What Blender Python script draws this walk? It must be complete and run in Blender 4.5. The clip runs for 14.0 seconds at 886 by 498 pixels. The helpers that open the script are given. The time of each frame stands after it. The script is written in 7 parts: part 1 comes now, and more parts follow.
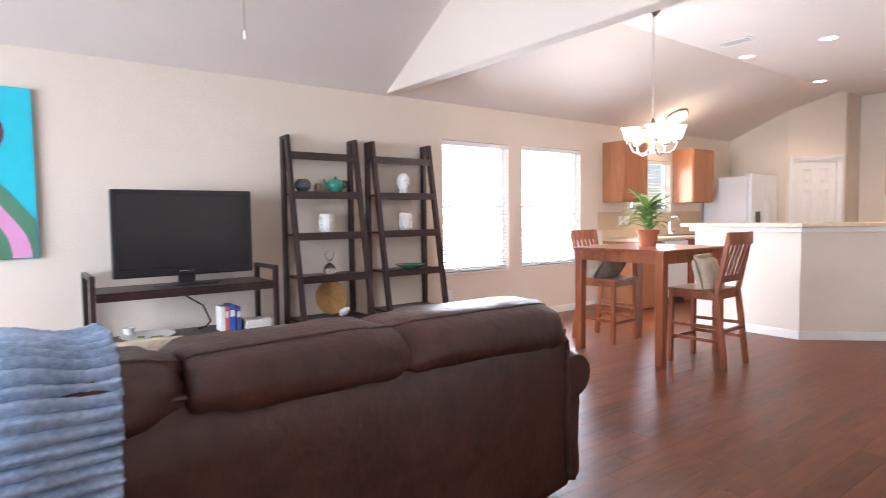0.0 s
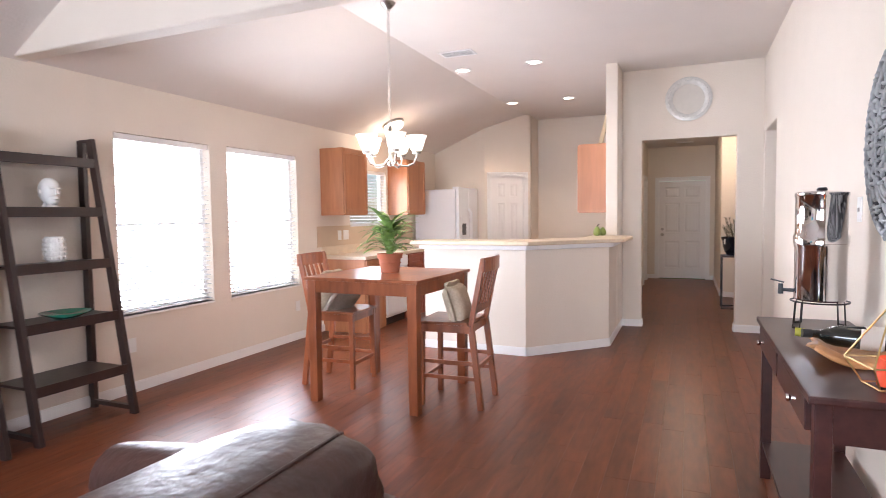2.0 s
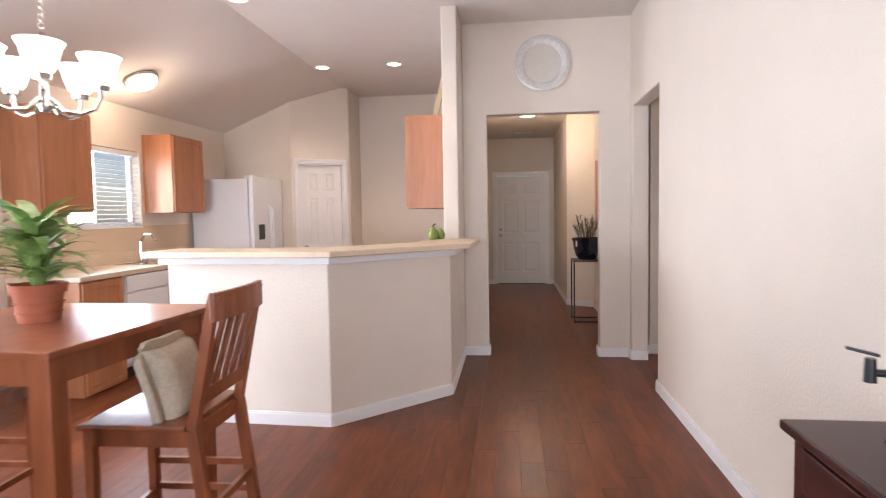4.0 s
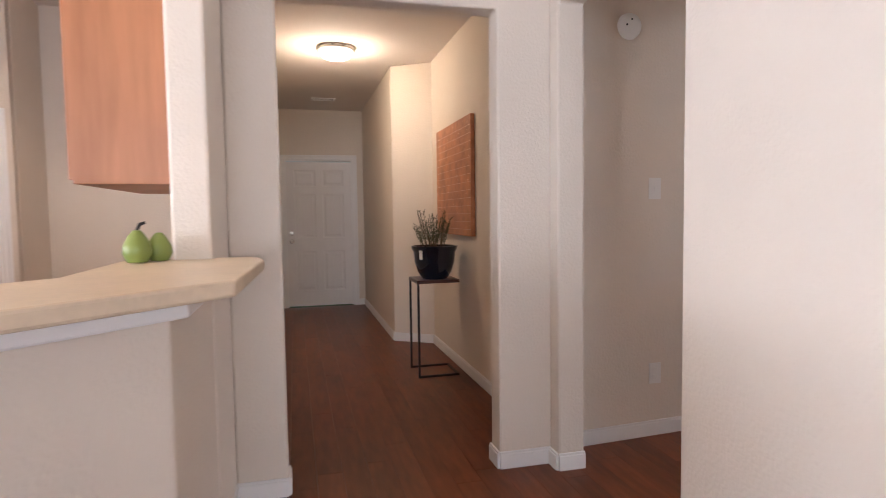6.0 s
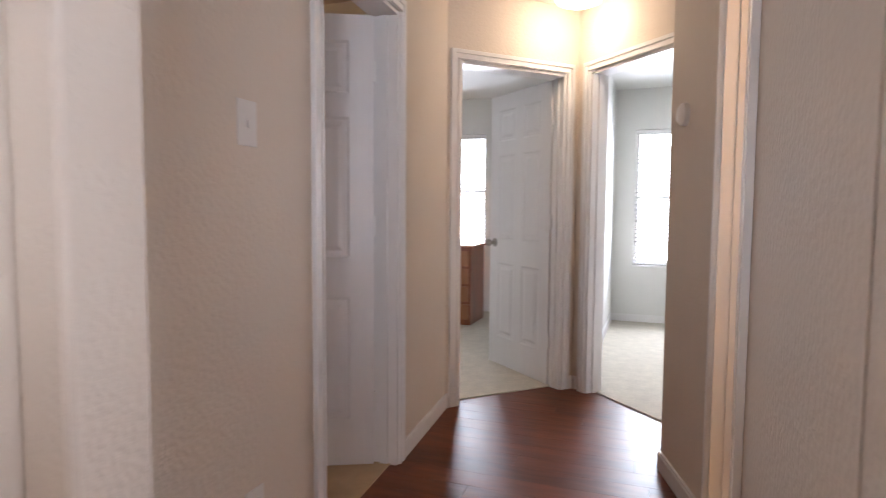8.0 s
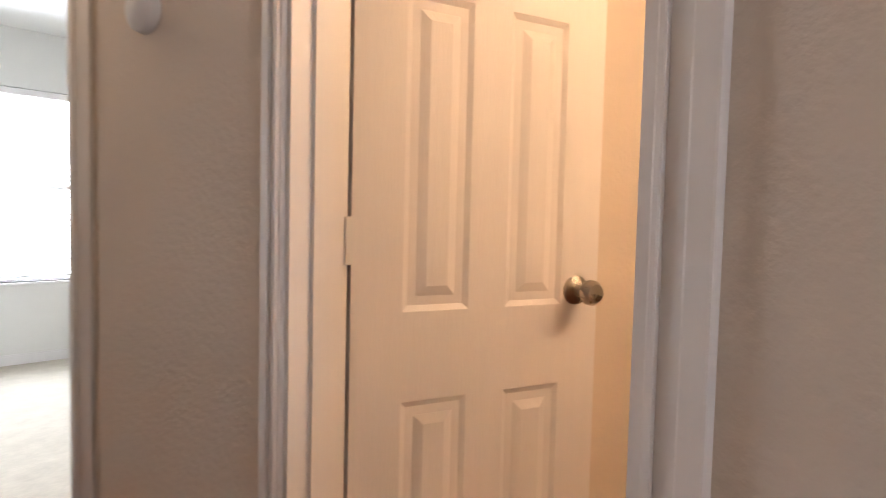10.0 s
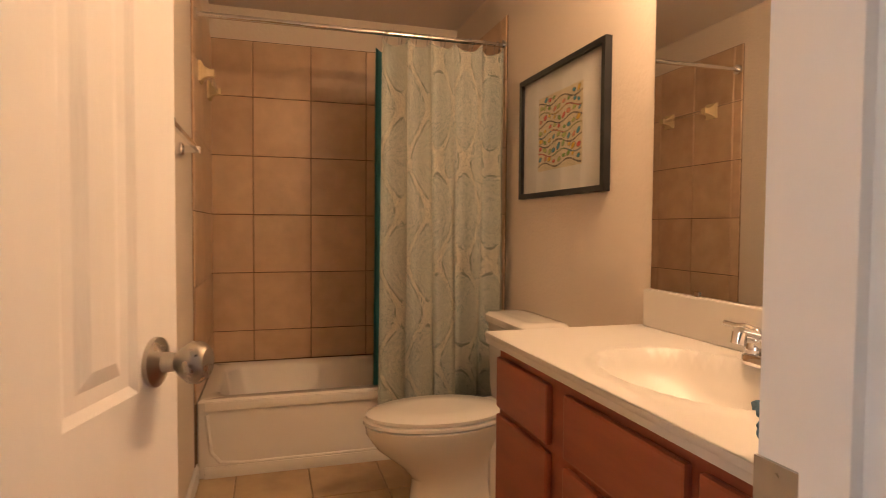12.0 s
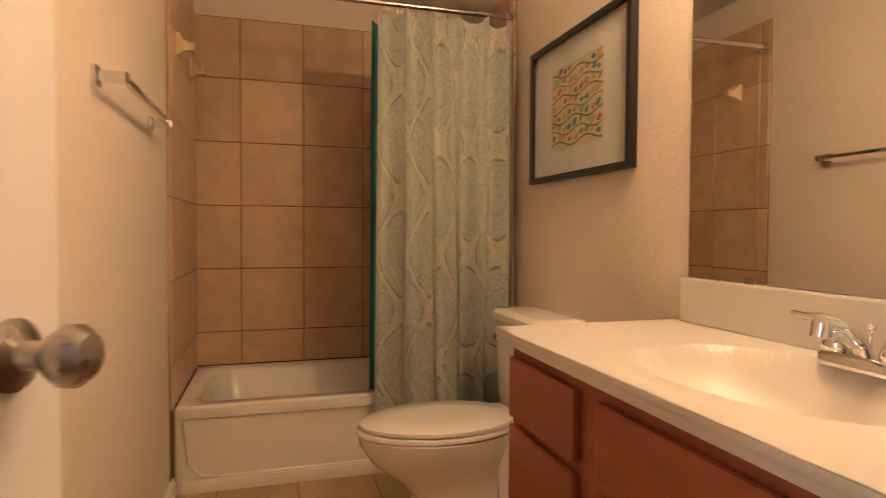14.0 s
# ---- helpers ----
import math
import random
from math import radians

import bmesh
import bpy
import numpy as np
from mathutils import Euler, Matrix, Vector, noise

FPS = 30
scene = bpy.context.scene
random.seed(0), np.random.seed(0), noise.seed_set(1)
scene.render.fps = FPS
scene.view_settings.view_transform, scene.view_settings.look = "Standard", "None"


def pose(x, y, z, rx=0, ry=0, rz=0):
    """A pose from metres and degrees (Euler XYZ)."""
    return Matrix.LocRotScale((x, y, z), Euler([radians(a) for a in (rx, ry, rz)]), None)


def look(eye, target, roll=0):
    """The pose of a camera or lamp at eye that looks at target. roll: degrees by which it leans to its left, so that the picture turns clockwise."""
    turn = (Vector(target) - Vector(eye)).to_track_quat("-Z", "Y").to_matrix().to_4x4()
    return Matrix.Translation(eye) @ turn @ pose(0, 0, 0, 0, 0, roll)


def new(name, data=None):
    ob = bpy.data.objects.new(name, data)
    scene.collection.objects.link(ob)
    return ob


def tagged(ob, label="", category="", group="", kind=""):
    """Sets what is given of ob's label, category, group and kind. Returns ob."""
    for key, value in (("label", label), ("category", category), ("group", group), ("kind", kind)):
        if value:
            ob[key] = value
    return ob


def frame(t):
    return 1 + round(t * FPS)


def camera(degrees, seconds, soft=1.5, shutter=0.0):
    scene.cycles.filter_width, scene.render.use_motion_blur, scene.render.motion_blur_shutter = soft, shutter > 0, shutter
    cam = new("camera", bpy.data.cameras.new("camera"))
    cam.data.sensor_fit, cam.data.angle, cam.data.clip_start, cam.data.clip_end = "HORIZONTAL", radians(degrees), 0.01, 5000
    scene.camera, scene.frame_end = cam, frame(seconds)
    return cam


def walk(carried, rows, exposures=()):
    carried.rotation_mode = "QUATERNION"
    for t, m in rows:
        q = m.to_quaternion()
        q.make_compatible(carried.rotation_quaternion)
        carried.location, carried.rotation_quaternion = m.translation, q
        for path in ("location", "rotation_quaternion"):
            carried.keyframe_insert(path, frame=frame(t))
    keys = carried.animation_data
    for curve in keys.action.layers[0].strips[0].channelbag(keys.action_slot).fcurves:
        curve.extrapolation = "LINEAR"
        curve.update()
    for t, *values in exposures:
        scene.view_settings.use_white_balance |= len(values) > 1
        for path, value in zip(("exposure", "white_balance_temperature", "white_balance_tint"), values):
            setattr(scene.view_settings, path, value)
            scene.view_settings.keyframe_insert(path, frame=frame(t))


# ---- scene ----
cam = camera(74.6, 14.0, soft=0.5, shutter=0.3)
PATH = [
    (0, (0.14, -8.02, 1.225), (-1.449, -6.811, 1.117), -0.8),
    (0.5, (-0.114, -7.888, 1.247), (-1.49, -6.442, 1.129), -0.8),
    (1, (-0.391, -7.818, 1.27), (-1.486, -6.148, 1.156), -0.7),
    (1.5, (-0.583, -7.62, 1.321), (-1.5, -5.847, 1.21), -0.8),
    (2, (-0.761, -7.393, 1.377), (-1.539, -5.553, 1.263), -0.8),
    (2.5, (-0.9, -7.087, 1.397), (-1.482, -5.177, 1.288), -0.7),
    (3, (-0.941, -6.61, 1.352), (-1.384, -4.663, 1.243), -0.8),
    (3.2, (-0.956, -6.393, 1.348), (-1.373, -4.44, 1.236), -0.8),
    (5.3, (-1.224, -3.626, 1.291), (-0.974, -1.644, 1.17), -1.0),
    (5.5, (-1.227, -3.33, 1.287), (-0.903, -1.358, 1.164), -0.9),
    (6, (-1.225, -2.676, 1.268), (-0.734, -0.738, 1.149), -0.8),
    (6.5, (-1.122, -2.08, 1.258), (-0.301, -0.261, 1.132), -0.6),
    (7, (-0.99, -1.57, 1.235), (0.221, 0.015, 1.09), -0.4),
    (7.5, (-0.813, -1.13, 1.196), (0.822, 0.015, 1.062), -0.1),
    (8, (-0.54, -0.827, 1.174), (1.334, -0.14, 1.04), 0.4),
    (8.5, (-0.221, -0.648, 1.157), (1.763, -0.43, 1.034), 0.5),
    (9, (0.093, -0.535, 1.135), (2.064, -0.856, 1.029), 0.9),
    (9.2, (0.234, -0.52, 1.131), (2.159, -1.054, 1.025), 0.9),
    (11.3, (1.162, -0.634, 1.176), (1.174, -2.633, 1.109), 0.9),
    (11.5, (1.211, -0.68, 1.177), (1.015, -2.669, 1.107), 0.5),
    (12, (1.307, -0.811, 1.172), (0.736, -2.727, 1.096), 0.4),
    (12.5, (1.283, -0.973, 1.125), (0.57, -2.84, 1.052), 0.3),
    (13, (1.183, -1.094, 1.095), (0.453, -2.955, 1.021), 0.1),
    (13.5, (1.151, -1.127, 1.099), (0.419, -2.987, 1.023), -0.1),
    (14, (1.232, -1.059, 1.101), (0.671, -2.978, 1.041), 0.3),
]
walk(cam, [(t, look(eye, target, roll)) for t, eye, target, roll in PATH],
     exposures=[(0.0, -0.03, 5850, 14), (2.0, -0.13, 5900, 15.5), (5.5, -0.33, 5960, 16), (7.5, -0.34, 5960, 17), (9.0, -0.03, 5900, 15), (11.3, -0.05, 6300, 15), (14.0, -0.06, 6200, 11)])

# ---- world and light ----
world = bpy.data.worlds.new("sky")
world.use_nodes = True
scene.world = world
wn = world.node_tree
sky = wn.nodes.new("ShaderNodeTexSky")
sky.sky_type, sky.sun_disc = "NISHITA", False
sky.sun_elevation, sky.sun_rotation = radians(40), radians(90)
wn.nodes["Background"].inputs["Strength"].default_value = 0.12
wn.links.new(sky.outputs[0], wn.nodes["Background"].inputs[0])


def area_lamp(name, eye, target, sx, sy, watts, colour):
    d = bpy.data.lights.new(name, "AREA")
    d.shape, d.size, d.size_y, d.energy, d.color = "RECTANGLE", sx, sy, watts, colour
    d.spread = radians(140)
    ob = new(name, d)
    ob.matrix_world = look(eye, target)
    return ob


def bulb(name, eye, watts, colour, radius=0.05):
    d = bpy.data.lights.new(name, "POINT")
    d.energy, d.color, d.shadow_soft_size = watts, colour, radius
    ob = new(name, d)
    ob.location = eye
    return ob


def spot(name, eye, watts, colour, angle=120):
    d = bpy.data.lights.new(name, "SPOT")
    d.energy, d.color, d.shadow_soft_size, d.spot_size, d.spot_blend = watts, colour, 0.06, radians(angle), 0.6
    ob = new(name, d)
    ob.location = eye
    return ob


DAY = (0.9, 0.95, 1.0)
WARM = (1.0, 0.76, 0.5)
WARMER = (1.0, 0.66, 0.36)
area_lamp("daylight", (-4.78, -3.72, 1.35), (0, -3.72, 1.35), 0.9, 1.4, 56, DAY)
area_lamp("daylight", (-4.78, -2.53, 1.35), (0, -2.53, 1.35), 0.9, 1.4, 56, DAY)
area_lamp("daylight", (-4.78, -0.35, 1.6), (0, -0.35, 1.2), 0.9, 0.6, 25, DAY)
area_lamp("daylight", (-2.2, -10.9, 1.3), (-2.2, -5, 1.4), 3.4, 1.9, 205, DAY)
area_lamp("daylight", (5.86, -1.1, 1.3), (3, -1.1, 1.0), 1.1, 1.4, 60, DAY)
area_lamp("daylight", (5.86, 1.5, 1.4), (3, 1.2, 1.0), 0.9, 1.2, 38, DAY)
bulb("chandelier_light", (-2.98, -3.2, 1.98), 25, (1.0, 0.84, 0.68), 0.2)
for dx, dy in ((-3.21, -0.93), (-2.36, -0.93), (-3.24, 1.26), (-2.39, 1.26)):
    spot("downlight", (dx, dy, 3.04), 46, (1.0, 0.78, 0.54), 130)
bulb("kitchen_light", (-4.4, -0.4, 2.42), 12, WARM, 0.1)
bulb("corridor_light", (-0.84, 2.55, 2.5), 38, (1.0, 0.8, 0.56), 0.12)
bulb("vestibule_light", (2.96, -0.37, 2.27), 10, WARM, 0.12)
bulb("laundry_light", (1.6, 1.7, 2.3), 8, WARMER, 0.12)
for vy in (-1.66, -1.92, -2.18):
    bulb("vanity_light", (0.3, vy, 2.14), 16, (1.0, 0.63, 0.325), 0.09)

# ---- materials ----


def rgb(c):
    return (*c, 1.0)


def mat(name, colour, rough=0.6, metal=0.0, scale=8.0, var=0.12, bump=0.0, bump_scale=60.0, second=None, spec=0.5,
        stretch=(1, 1, 1), per_object=0.0, coat=0.0, rough_var=0.1, island=False):
    """Colour and roughness that vary at two scales, with fine relief."""
    m = bpy.data.materials.new(name)
    m.use_nodes = True
    nt = m.node_tree
    b = nt.nodes["Principled BSDF"]
    b.inputs["Metallic"].default_value = metal
    b.inputs["Specular IOR Level"].default_value = spec
    b.inputs["Coat Weight"].default_value = coat
    b.inputs["Coat Roughness"].default_value = 0.12
    co = nt.nodes.new("ShaderNodeTexCoord")
    mp = nt.nodes.new("ShaderNodeMapping")
    mp.inputs["Scale"].default_value = stretch
    nt.links.new(co.outputs["Object"], mp.inputs["Vector"])
    vec = mp.outputs[0]
    if per_object:
        oi = nt.nodes.new("ShaderNodeNewGeometry" if island else "ShaderNodeObjectInfo")
        pick = oi.outputs["Random Per Island" if island else "Random"]
        ad = nt.nodes.new("ShaderNodeVectorMath")
        sc = nt.nodes.new("ShaderNodeVectorMath")
        sc.operation = "SCALE"
        sc.inputs[0].default_value = (37, 53, 71)
        nt.links.new(pick, sc.inputs["Scale"])
        nt.links.new(vec, ad.inputs[0])
        nt.links.new(sc.outputs[0], ad.inputs[1])
        vec = ad.outputs[0]
    n1 = nt.nodes.new("ShaderNodeTexNoise")
    n1.inputs["Scale"].default_value, n1.inputs["Detail"].default_value = scale, 5
    n2 = nt.nodes.new("ShaderNodeTexNoise")
    n2.inputs["Scale"].default_value, n2.inputs["Detail"].default_value = scale * 0.13, 2
    nt.links.new(vec, n1.inputs["Vector"])
    nt.links.new(vec, n2.inputs["Vector"])
    mixn = nt.nodes.new("ShaderNodeMix")
    mixn.inputs["Factor"].default_value = 0.5
    nt.links.new(n1.outputs["Fac"], mixn.inputs[2])
    nt.links.new(n2.outputs["Fac"], mixn.inputs[3])
    ramp = nt.nodes.new("ShaderNodeValToRGB")
    dark = [max(0, c * (1 - var)) for c in colour]
    lite = [min(1, c * (1 + var)) for c in (second or colour)]
    ramp.color_ramp.elements[0].color, ramp.color_ramp.elements[0].position = rgb(dark), 0.3
    ramp.color_ramp.elements[1].color, ramp.color_ramp.elements[1].position = rgb(lite), 0.7
    nt.links.new(mixn.outputs[0], ramp.inputs[0])
    out = ramp.outputs[0]
    if per_object:
        hsv = nt.nodes.new("ShaderNodeHueSaturation")
        mr = nt.nodes.new("ShaderNodeMapRange")
        mr.inputs["To Min"].default_value, mr.inputs["To Max"].default_value = 1 - per_object, 1 + per_object
        nt.links.new(pick, mr.inputs["Value"])
        nt.links.new(mr.outputs[0], hsv.inputs["Value"])
        nt.links.new(out, hsv.inputs["Color"])
        out = hsv.outputs[0]
    nt.links.new(out, b.inputs["Base Color"])
    rr = nt.nodes.new("ShaderNodeMapRange")
    rr.inputs["To Min"].default_value = max(0.01, rough * (1 - rough_var))
    rr.inputs["To Max"].default_value = min(1, rough * (1 + rough_var))
    nt.links.new(n1.outputs["Fac"], rr.inputs["Value"])
    nt.links.new(rr.outputs[0], b.inputs["Roughness"])
    if bump:
        n3 = nt.nodes.new("ShaderNodeTexNoise")
        n3.inputs["Scale"].default_value, n3.inputs["Detail"].default_value = bump_scale, 3
        nt.links.new(vec, n3.inputs["Vector"])
        bp = nt.nodes.new("ShaderNodeBump")
        bp.inputs["Strength"].default_value, bp.inputs["Distance"].default_value = bump, 0.004
        nt.links.new(n3.outputs["Fac"], bp.inputs["Height"])
        nt.links.new(bp.outputs[0], b.inputs["Normal"])
    return m


def glow(name, colour, strength):
    m = bpy.data.materials.new(name)
    m.use_nodes = True
    b = m.node_tree.nodes["Principled BSDF"]
    b.inputs["Base Color"].default_value = (0.9, 0.88, 0.84, 1)
    b.inputs["Emission Color"].default_value = rgb(colour)
    b.inputs["Emission Strength"].default_value = strength
    return m


def glass(name, colour=(1, 1, 1), rough=0.0, weight=1.0):
    m = bpy.data.materials.new(name)
    m.use_nodes = True
    b = m.node_tree.nodes["Principled BSDF"]
    b.inputs["Base Color"].default_value = rgb(colour)
    b.inputs["Roughness"].default_value = rough
    b.inputs["Transmission Weight"].default_value = weight
    b.inputs["IOR"].default_value = 1.45
    return m


PALE = mat("pale_bedroom_paint", (0.74, 0.73, 0.69), 0.75, scale=3, var=0.03, bump=0.3, bump_scale=70, spec=0.25)
PAINT = mat("wall_paint", (0.70, 0.618, 0.53), 0.75, scale=3, var=0.03, bump=0.6, bump_scale=70, spec=0.25)
CEIL = mat("ceiling_paint", (0.70, 0.635, 0.585), 0.85, scale=3, var=0.03, bump=0.4, bump_scale=55, spec=0.2)
TRIM = mat("white_trim_paint", (0.78, 0.76, 0.74), 0.4, scale=5, var=0.03)
DOORP = mat("white_door_paint", (0.76, 0.73, 0.71), 0.45, scale=5, var=0.03, bump=0.15, bump_scale=40, stretch=(8, 8, 0.6))
PLANK = mat("dark_wood_plank", (0.098, 0.0255, 0.0100), 0.33, scale=8, var=0.25, second=(0.165, 0.047, 0.0180),
            stretch=(3.5, 0.6, 1), per_object=0.06, rough_var=0.06, spec=0.24, bump=0.22, bump_scale=9)
PLANKS = mat("dark_wood_planks", (0.098, 0.0255, 0.0100), 0.33, scale=8, var=0.25, second=(0.165, 0.047, 0.0180),
             stretch=(3.5, 0.6, 1), per_object=0.06, rough_var=0.06, spec=0.24, bump=0.22, bump_scale=9, island=True)
SUBFLOOR = mat("dark_plank_gap", (0.075, 0.021, 0.0085), 0.7)
CHERRY = mat("cherry_wood", (0.20, 0.052, 0.02), 0.3, scale=6, var=0.35, second=(0.3, 0.095, 0.036), stretch=(3, 3, 0.5), coat=0.3)
OAK = mat("honey_maple_cabinet", (0.35, 0.135, 0.054), 0.42, scale=5, var=0.14, second=(0.42, 0.175, 0.076), stretch=(5, 5, 0.6))
VANITY = mat("reddish_cherry_cabinet", (0.22, 0.055, 0.028), 0.4, scale=5, var=0.22, second=(0.28, 0.08, 0.04), stretch=(4, 0.7, 4))
ESPRESSO = mat("espresso_wood", (0.018, 0.009, 0.008), 0.38, scale=8, var=0.35, second=(0.03, 0.015, 0.012), stretch=(3, 3, 0.6))
MAHOG = mat("dark_mahogany", (0.032, 0.0088, 0.0072), 0.33, scale=8, var=0.35, second=(0.052, 0.0145, 0.011), stretch=(3, 0.6, 3), spec=0.4)
LEATHER = mat("brown_leather", (0.046, 0.0178, 0.0138), 0.42, scale=14, var=0.35, second=(0.066, 0.028, 0.021), bump=0.85, bump_scale=34, rough_var=0.35)
KNIT = mat("blue_knit_wool", (0.26, 0.38, 0.58), 0.95, scale=60, var=0.3, second=(0.40, 0.50, 0.66), bump=0.9, bump_scale=180, spec=0.1)
BLACKP = mat("black_plastic", (0.012, 0.012, 0.014), 0.3, scale=10, var=0.2)
SCREEN = mat("tv_screen", (0.012, 0.011, 0.013), 0.22, scale=2, var=0.1)
CHROME = mat("chrome", (0.75, 0.75, 0.76), 0.07, 1.0, scale=3, var=0.04)
STEEL = mat("polished_steel", (0.72, 0.71, 0.7), 0.06, 1.0, scale=2, var=0.04)
NICKEL = mat("brushed_nickel", (0.42, 0.39, 0.35), 0.28, 1.0, scale=30, var=0.1)
BLACKM = mat("dark_metal", (0.03, 0.027, 0.025), 0.45, 0.8, scale=30, var=0.2)
BRASS = mat("brass", (0.5, 0.36, 0.16), 0.3, 1.0, scale=30, var=0.15)
TERRA = mat("terracotta", (0.42, 0.13, 0.065), 0.85, scale=14, var=0.18, bump=0.3)
SOIL = mat("soil", (0.03, 0.02, 0.013), 0.95, scale=50, var=0.5, bump=0.8)
LEAF = mat("variegated_leaf", (0.10, 0.21, 0.035), 0.42, scale=22, var=0.4, second=(0.32, 0.46, 0.14))
HERB = mat("rosemary_leaf", (0.05, 0.07, 0.035), 0.7, scale=22, var=0.4)
TWIG = mat("twig", (0.09, 0.055, 0.03), 0.8, scale=20, var=0.3)
GLAZE = mat("dark_blue_glaze", (0.008, 0.011, 0.02), 0.1, scale=6, var=0.3, coat=0.6)
WHITEA = mat("white_appliance", (0.74, 0.75, 0.78), 0.3, scale=3, var=0.03, bump=0.1, bump_scale=200)
COUNTER = mat("cream_laminate", (0.62, 0.50, 0.36), 0.4, scale=40, var=0.1)
PORCELAIN = mat("white_porcelain", (0.78, 0.75, 0.7), 0.1, scale=2, var=0.02, coat=0.4)
MARBLE = mat("cultured_marble", (0.62, 0.59, 0.55), 0.3, scale=4, var=0.03, coat=0.1)
TILE = mat("beige_ceramic_tile", (0.52, 0.355, 0.225), 0.3, scale=9, var=0.12, second=(0.6, 0.425, 0.275), per_object=0.07, bump=0.1, bump_scale=30)
GROUT = mat("brown_grout", (0.14, 0.085, 0.05), 0.9, scale=40, var=0.15)
FLTILE = mat("tan_floor_tile", (0.40, 0.27, 0.15), 0.4, scale=6, var=0.25, second=(0.5, 0.36, 0.21), per_object=0.1)
CARPET = mat("cream_carpet", (0.60, 0.55, 0.46), 0.98, scale=80, var=0.12, bump=0.9, bump_scale=260, spec=0.05)
PLATEW = mat("white_plastic", (0.75, 0.73, 0.7), 0.4, scale=4, var=0.03)
COPPER = mat("copper_canvas", (0.36, 0.13, 0.06), 0.45, 0.25, scale=9, var=0.4, second=(0.5, 0.21, 0.1), bump=0.5, bump_scale=40)
GREYCARVE = mat("grey_carved_wood", (0.30, 0.30, 0.30), 0.8, scale=25, var=0.3, bump=0.7, bump_scale=60)
GREEN = mat("green_glaze", (0.03, 0.2, 0.13), 0.15, scale=9, var=0.2, coat=0.4)
WHITEC = mat("white_ceramic", (0.72, 0.7, 0.67), 0.35, scale=9, var=0.05)
BASKET = mat("woven_straw", (0.42, 0.23, 0.08), 0.75, scale=30, var=0.3, bump=0.8, bump_scale=90)
CUSHION = mat("beige_woven_fabric", (0.52, 0.45, 0.34), 0.95, scale=70, var=0.2, bump=0.8, bump_scale=200, spec=0.1)
CUSHION2 = mat("taupe_fabric", (0.36, 0.30, 0.24), 0.95, scale=70, var=0.2, bump=0.7, bump_scale=200, spec=0.1)
TEAL = mat("teal_liner", (0.04, 0.27, 0.29), 0.5, scale=6, var=0.1)
TOWEL = mat("blue_terry", (0.16, 0.27, 0.36), 0.98, scale=60, var=0.25, bump=1.0, bump_scale=220, spec=0.05)
TOWELW = mat("white_terry", (0.75, 0.72, 0.68), 0.98, scale=60, var=0.1, bump=1.0, bump_scale=220, spec=0.05)
BONE = mat("bone_ceramic", (0.70, 0.56, 0.32), 0.25, scale=8, var=0.08, coat=0.3)
ORANGE = mat("orange_wax", (0.75, 0.085, 0.025), 0.45, scale=9, var=0.12)
BOTTLE = mat("dark_bottle_glass", (0.006, 0.008, 0.006), 0.07, scale=4, var=0.2, coat=0.5)
RAWWOOD = mat("live_edge_wood", (0.35, 0.15, 0.05), 0.4, scale=12, var=0.4, second=(0.5, 0.24, 0.09))
PAPER = mat("white_paper", (0.72, 0.70, 0.66), 0.7, scale=5, var=0.04)
MIRROR = bpy.data.materials.new("mirror_silver")
MIRROR.use_nodes = True
MIRROR.node_tree.nodes["Principled BSDF"].inputs["Base Color"].default_value = (0.86, 0.87, 0.86, 1)
MIRROR.node_tree.nodes["Principled BSDF"].inputs["Metallic"].default_value = 1
MIRROR.node_tree.nodes["Principled BSDF"].inputs["Roughness"].default_value = 0.01
PANE = glass("window_glass")
CLEAR = glass("clear_glass", (0.95, 0.97, 0.96))
LAMPGLASS = glow("frosted_lamp_glass", (1.0, 0.86, 0.68), 3.2)
DOMEGLASS = glow("dome_lamp_glass", (1.0, 0.85, 0.62), 5.0)
DOWNGLOW = glow("downlight_lens", (1.0, 0.86, 0.66), 12.0)
SKYGLOW = glow("bright_outdoors", (0.95, 0.98, 1.0), 11.0)
FLAME = glow("flame", (1.0, 0.5, 0.1), 10.0)
BLIND = mat("white_blind_slat", (0.8, 0.8, 0.8), 0.5, scale=5, var=0.03)
b_ = BLIND.node_tree.nodes["Principled BSDF"]
tr_ = BLIND.node_tree.nodes.new("ShaderNodeBsdfTranslucent")
tr_.inputs["Color"].default_value = (0.9, 0.9, 0.9, 1)
mx_ = BLIND.node_tree.nodes.new("ShaderNodeMixShader")
mx_.inputs[0].default_value = 0.85
BLIND.node_tree.links.new(b_.outputs[0], mx_.inputs[1])
BLIND.node_tree.links.new(tr_.outputs[0], mx_.inputs[2])
BLIND.node_tree.links.new(mx_.outputs[0], BLIND.node_tree.nodes["Material Output"].inputs[0])


def plain(name, colour, rough=0.6):
    return mat(name, colour, rough, scale=12, var=0.08)


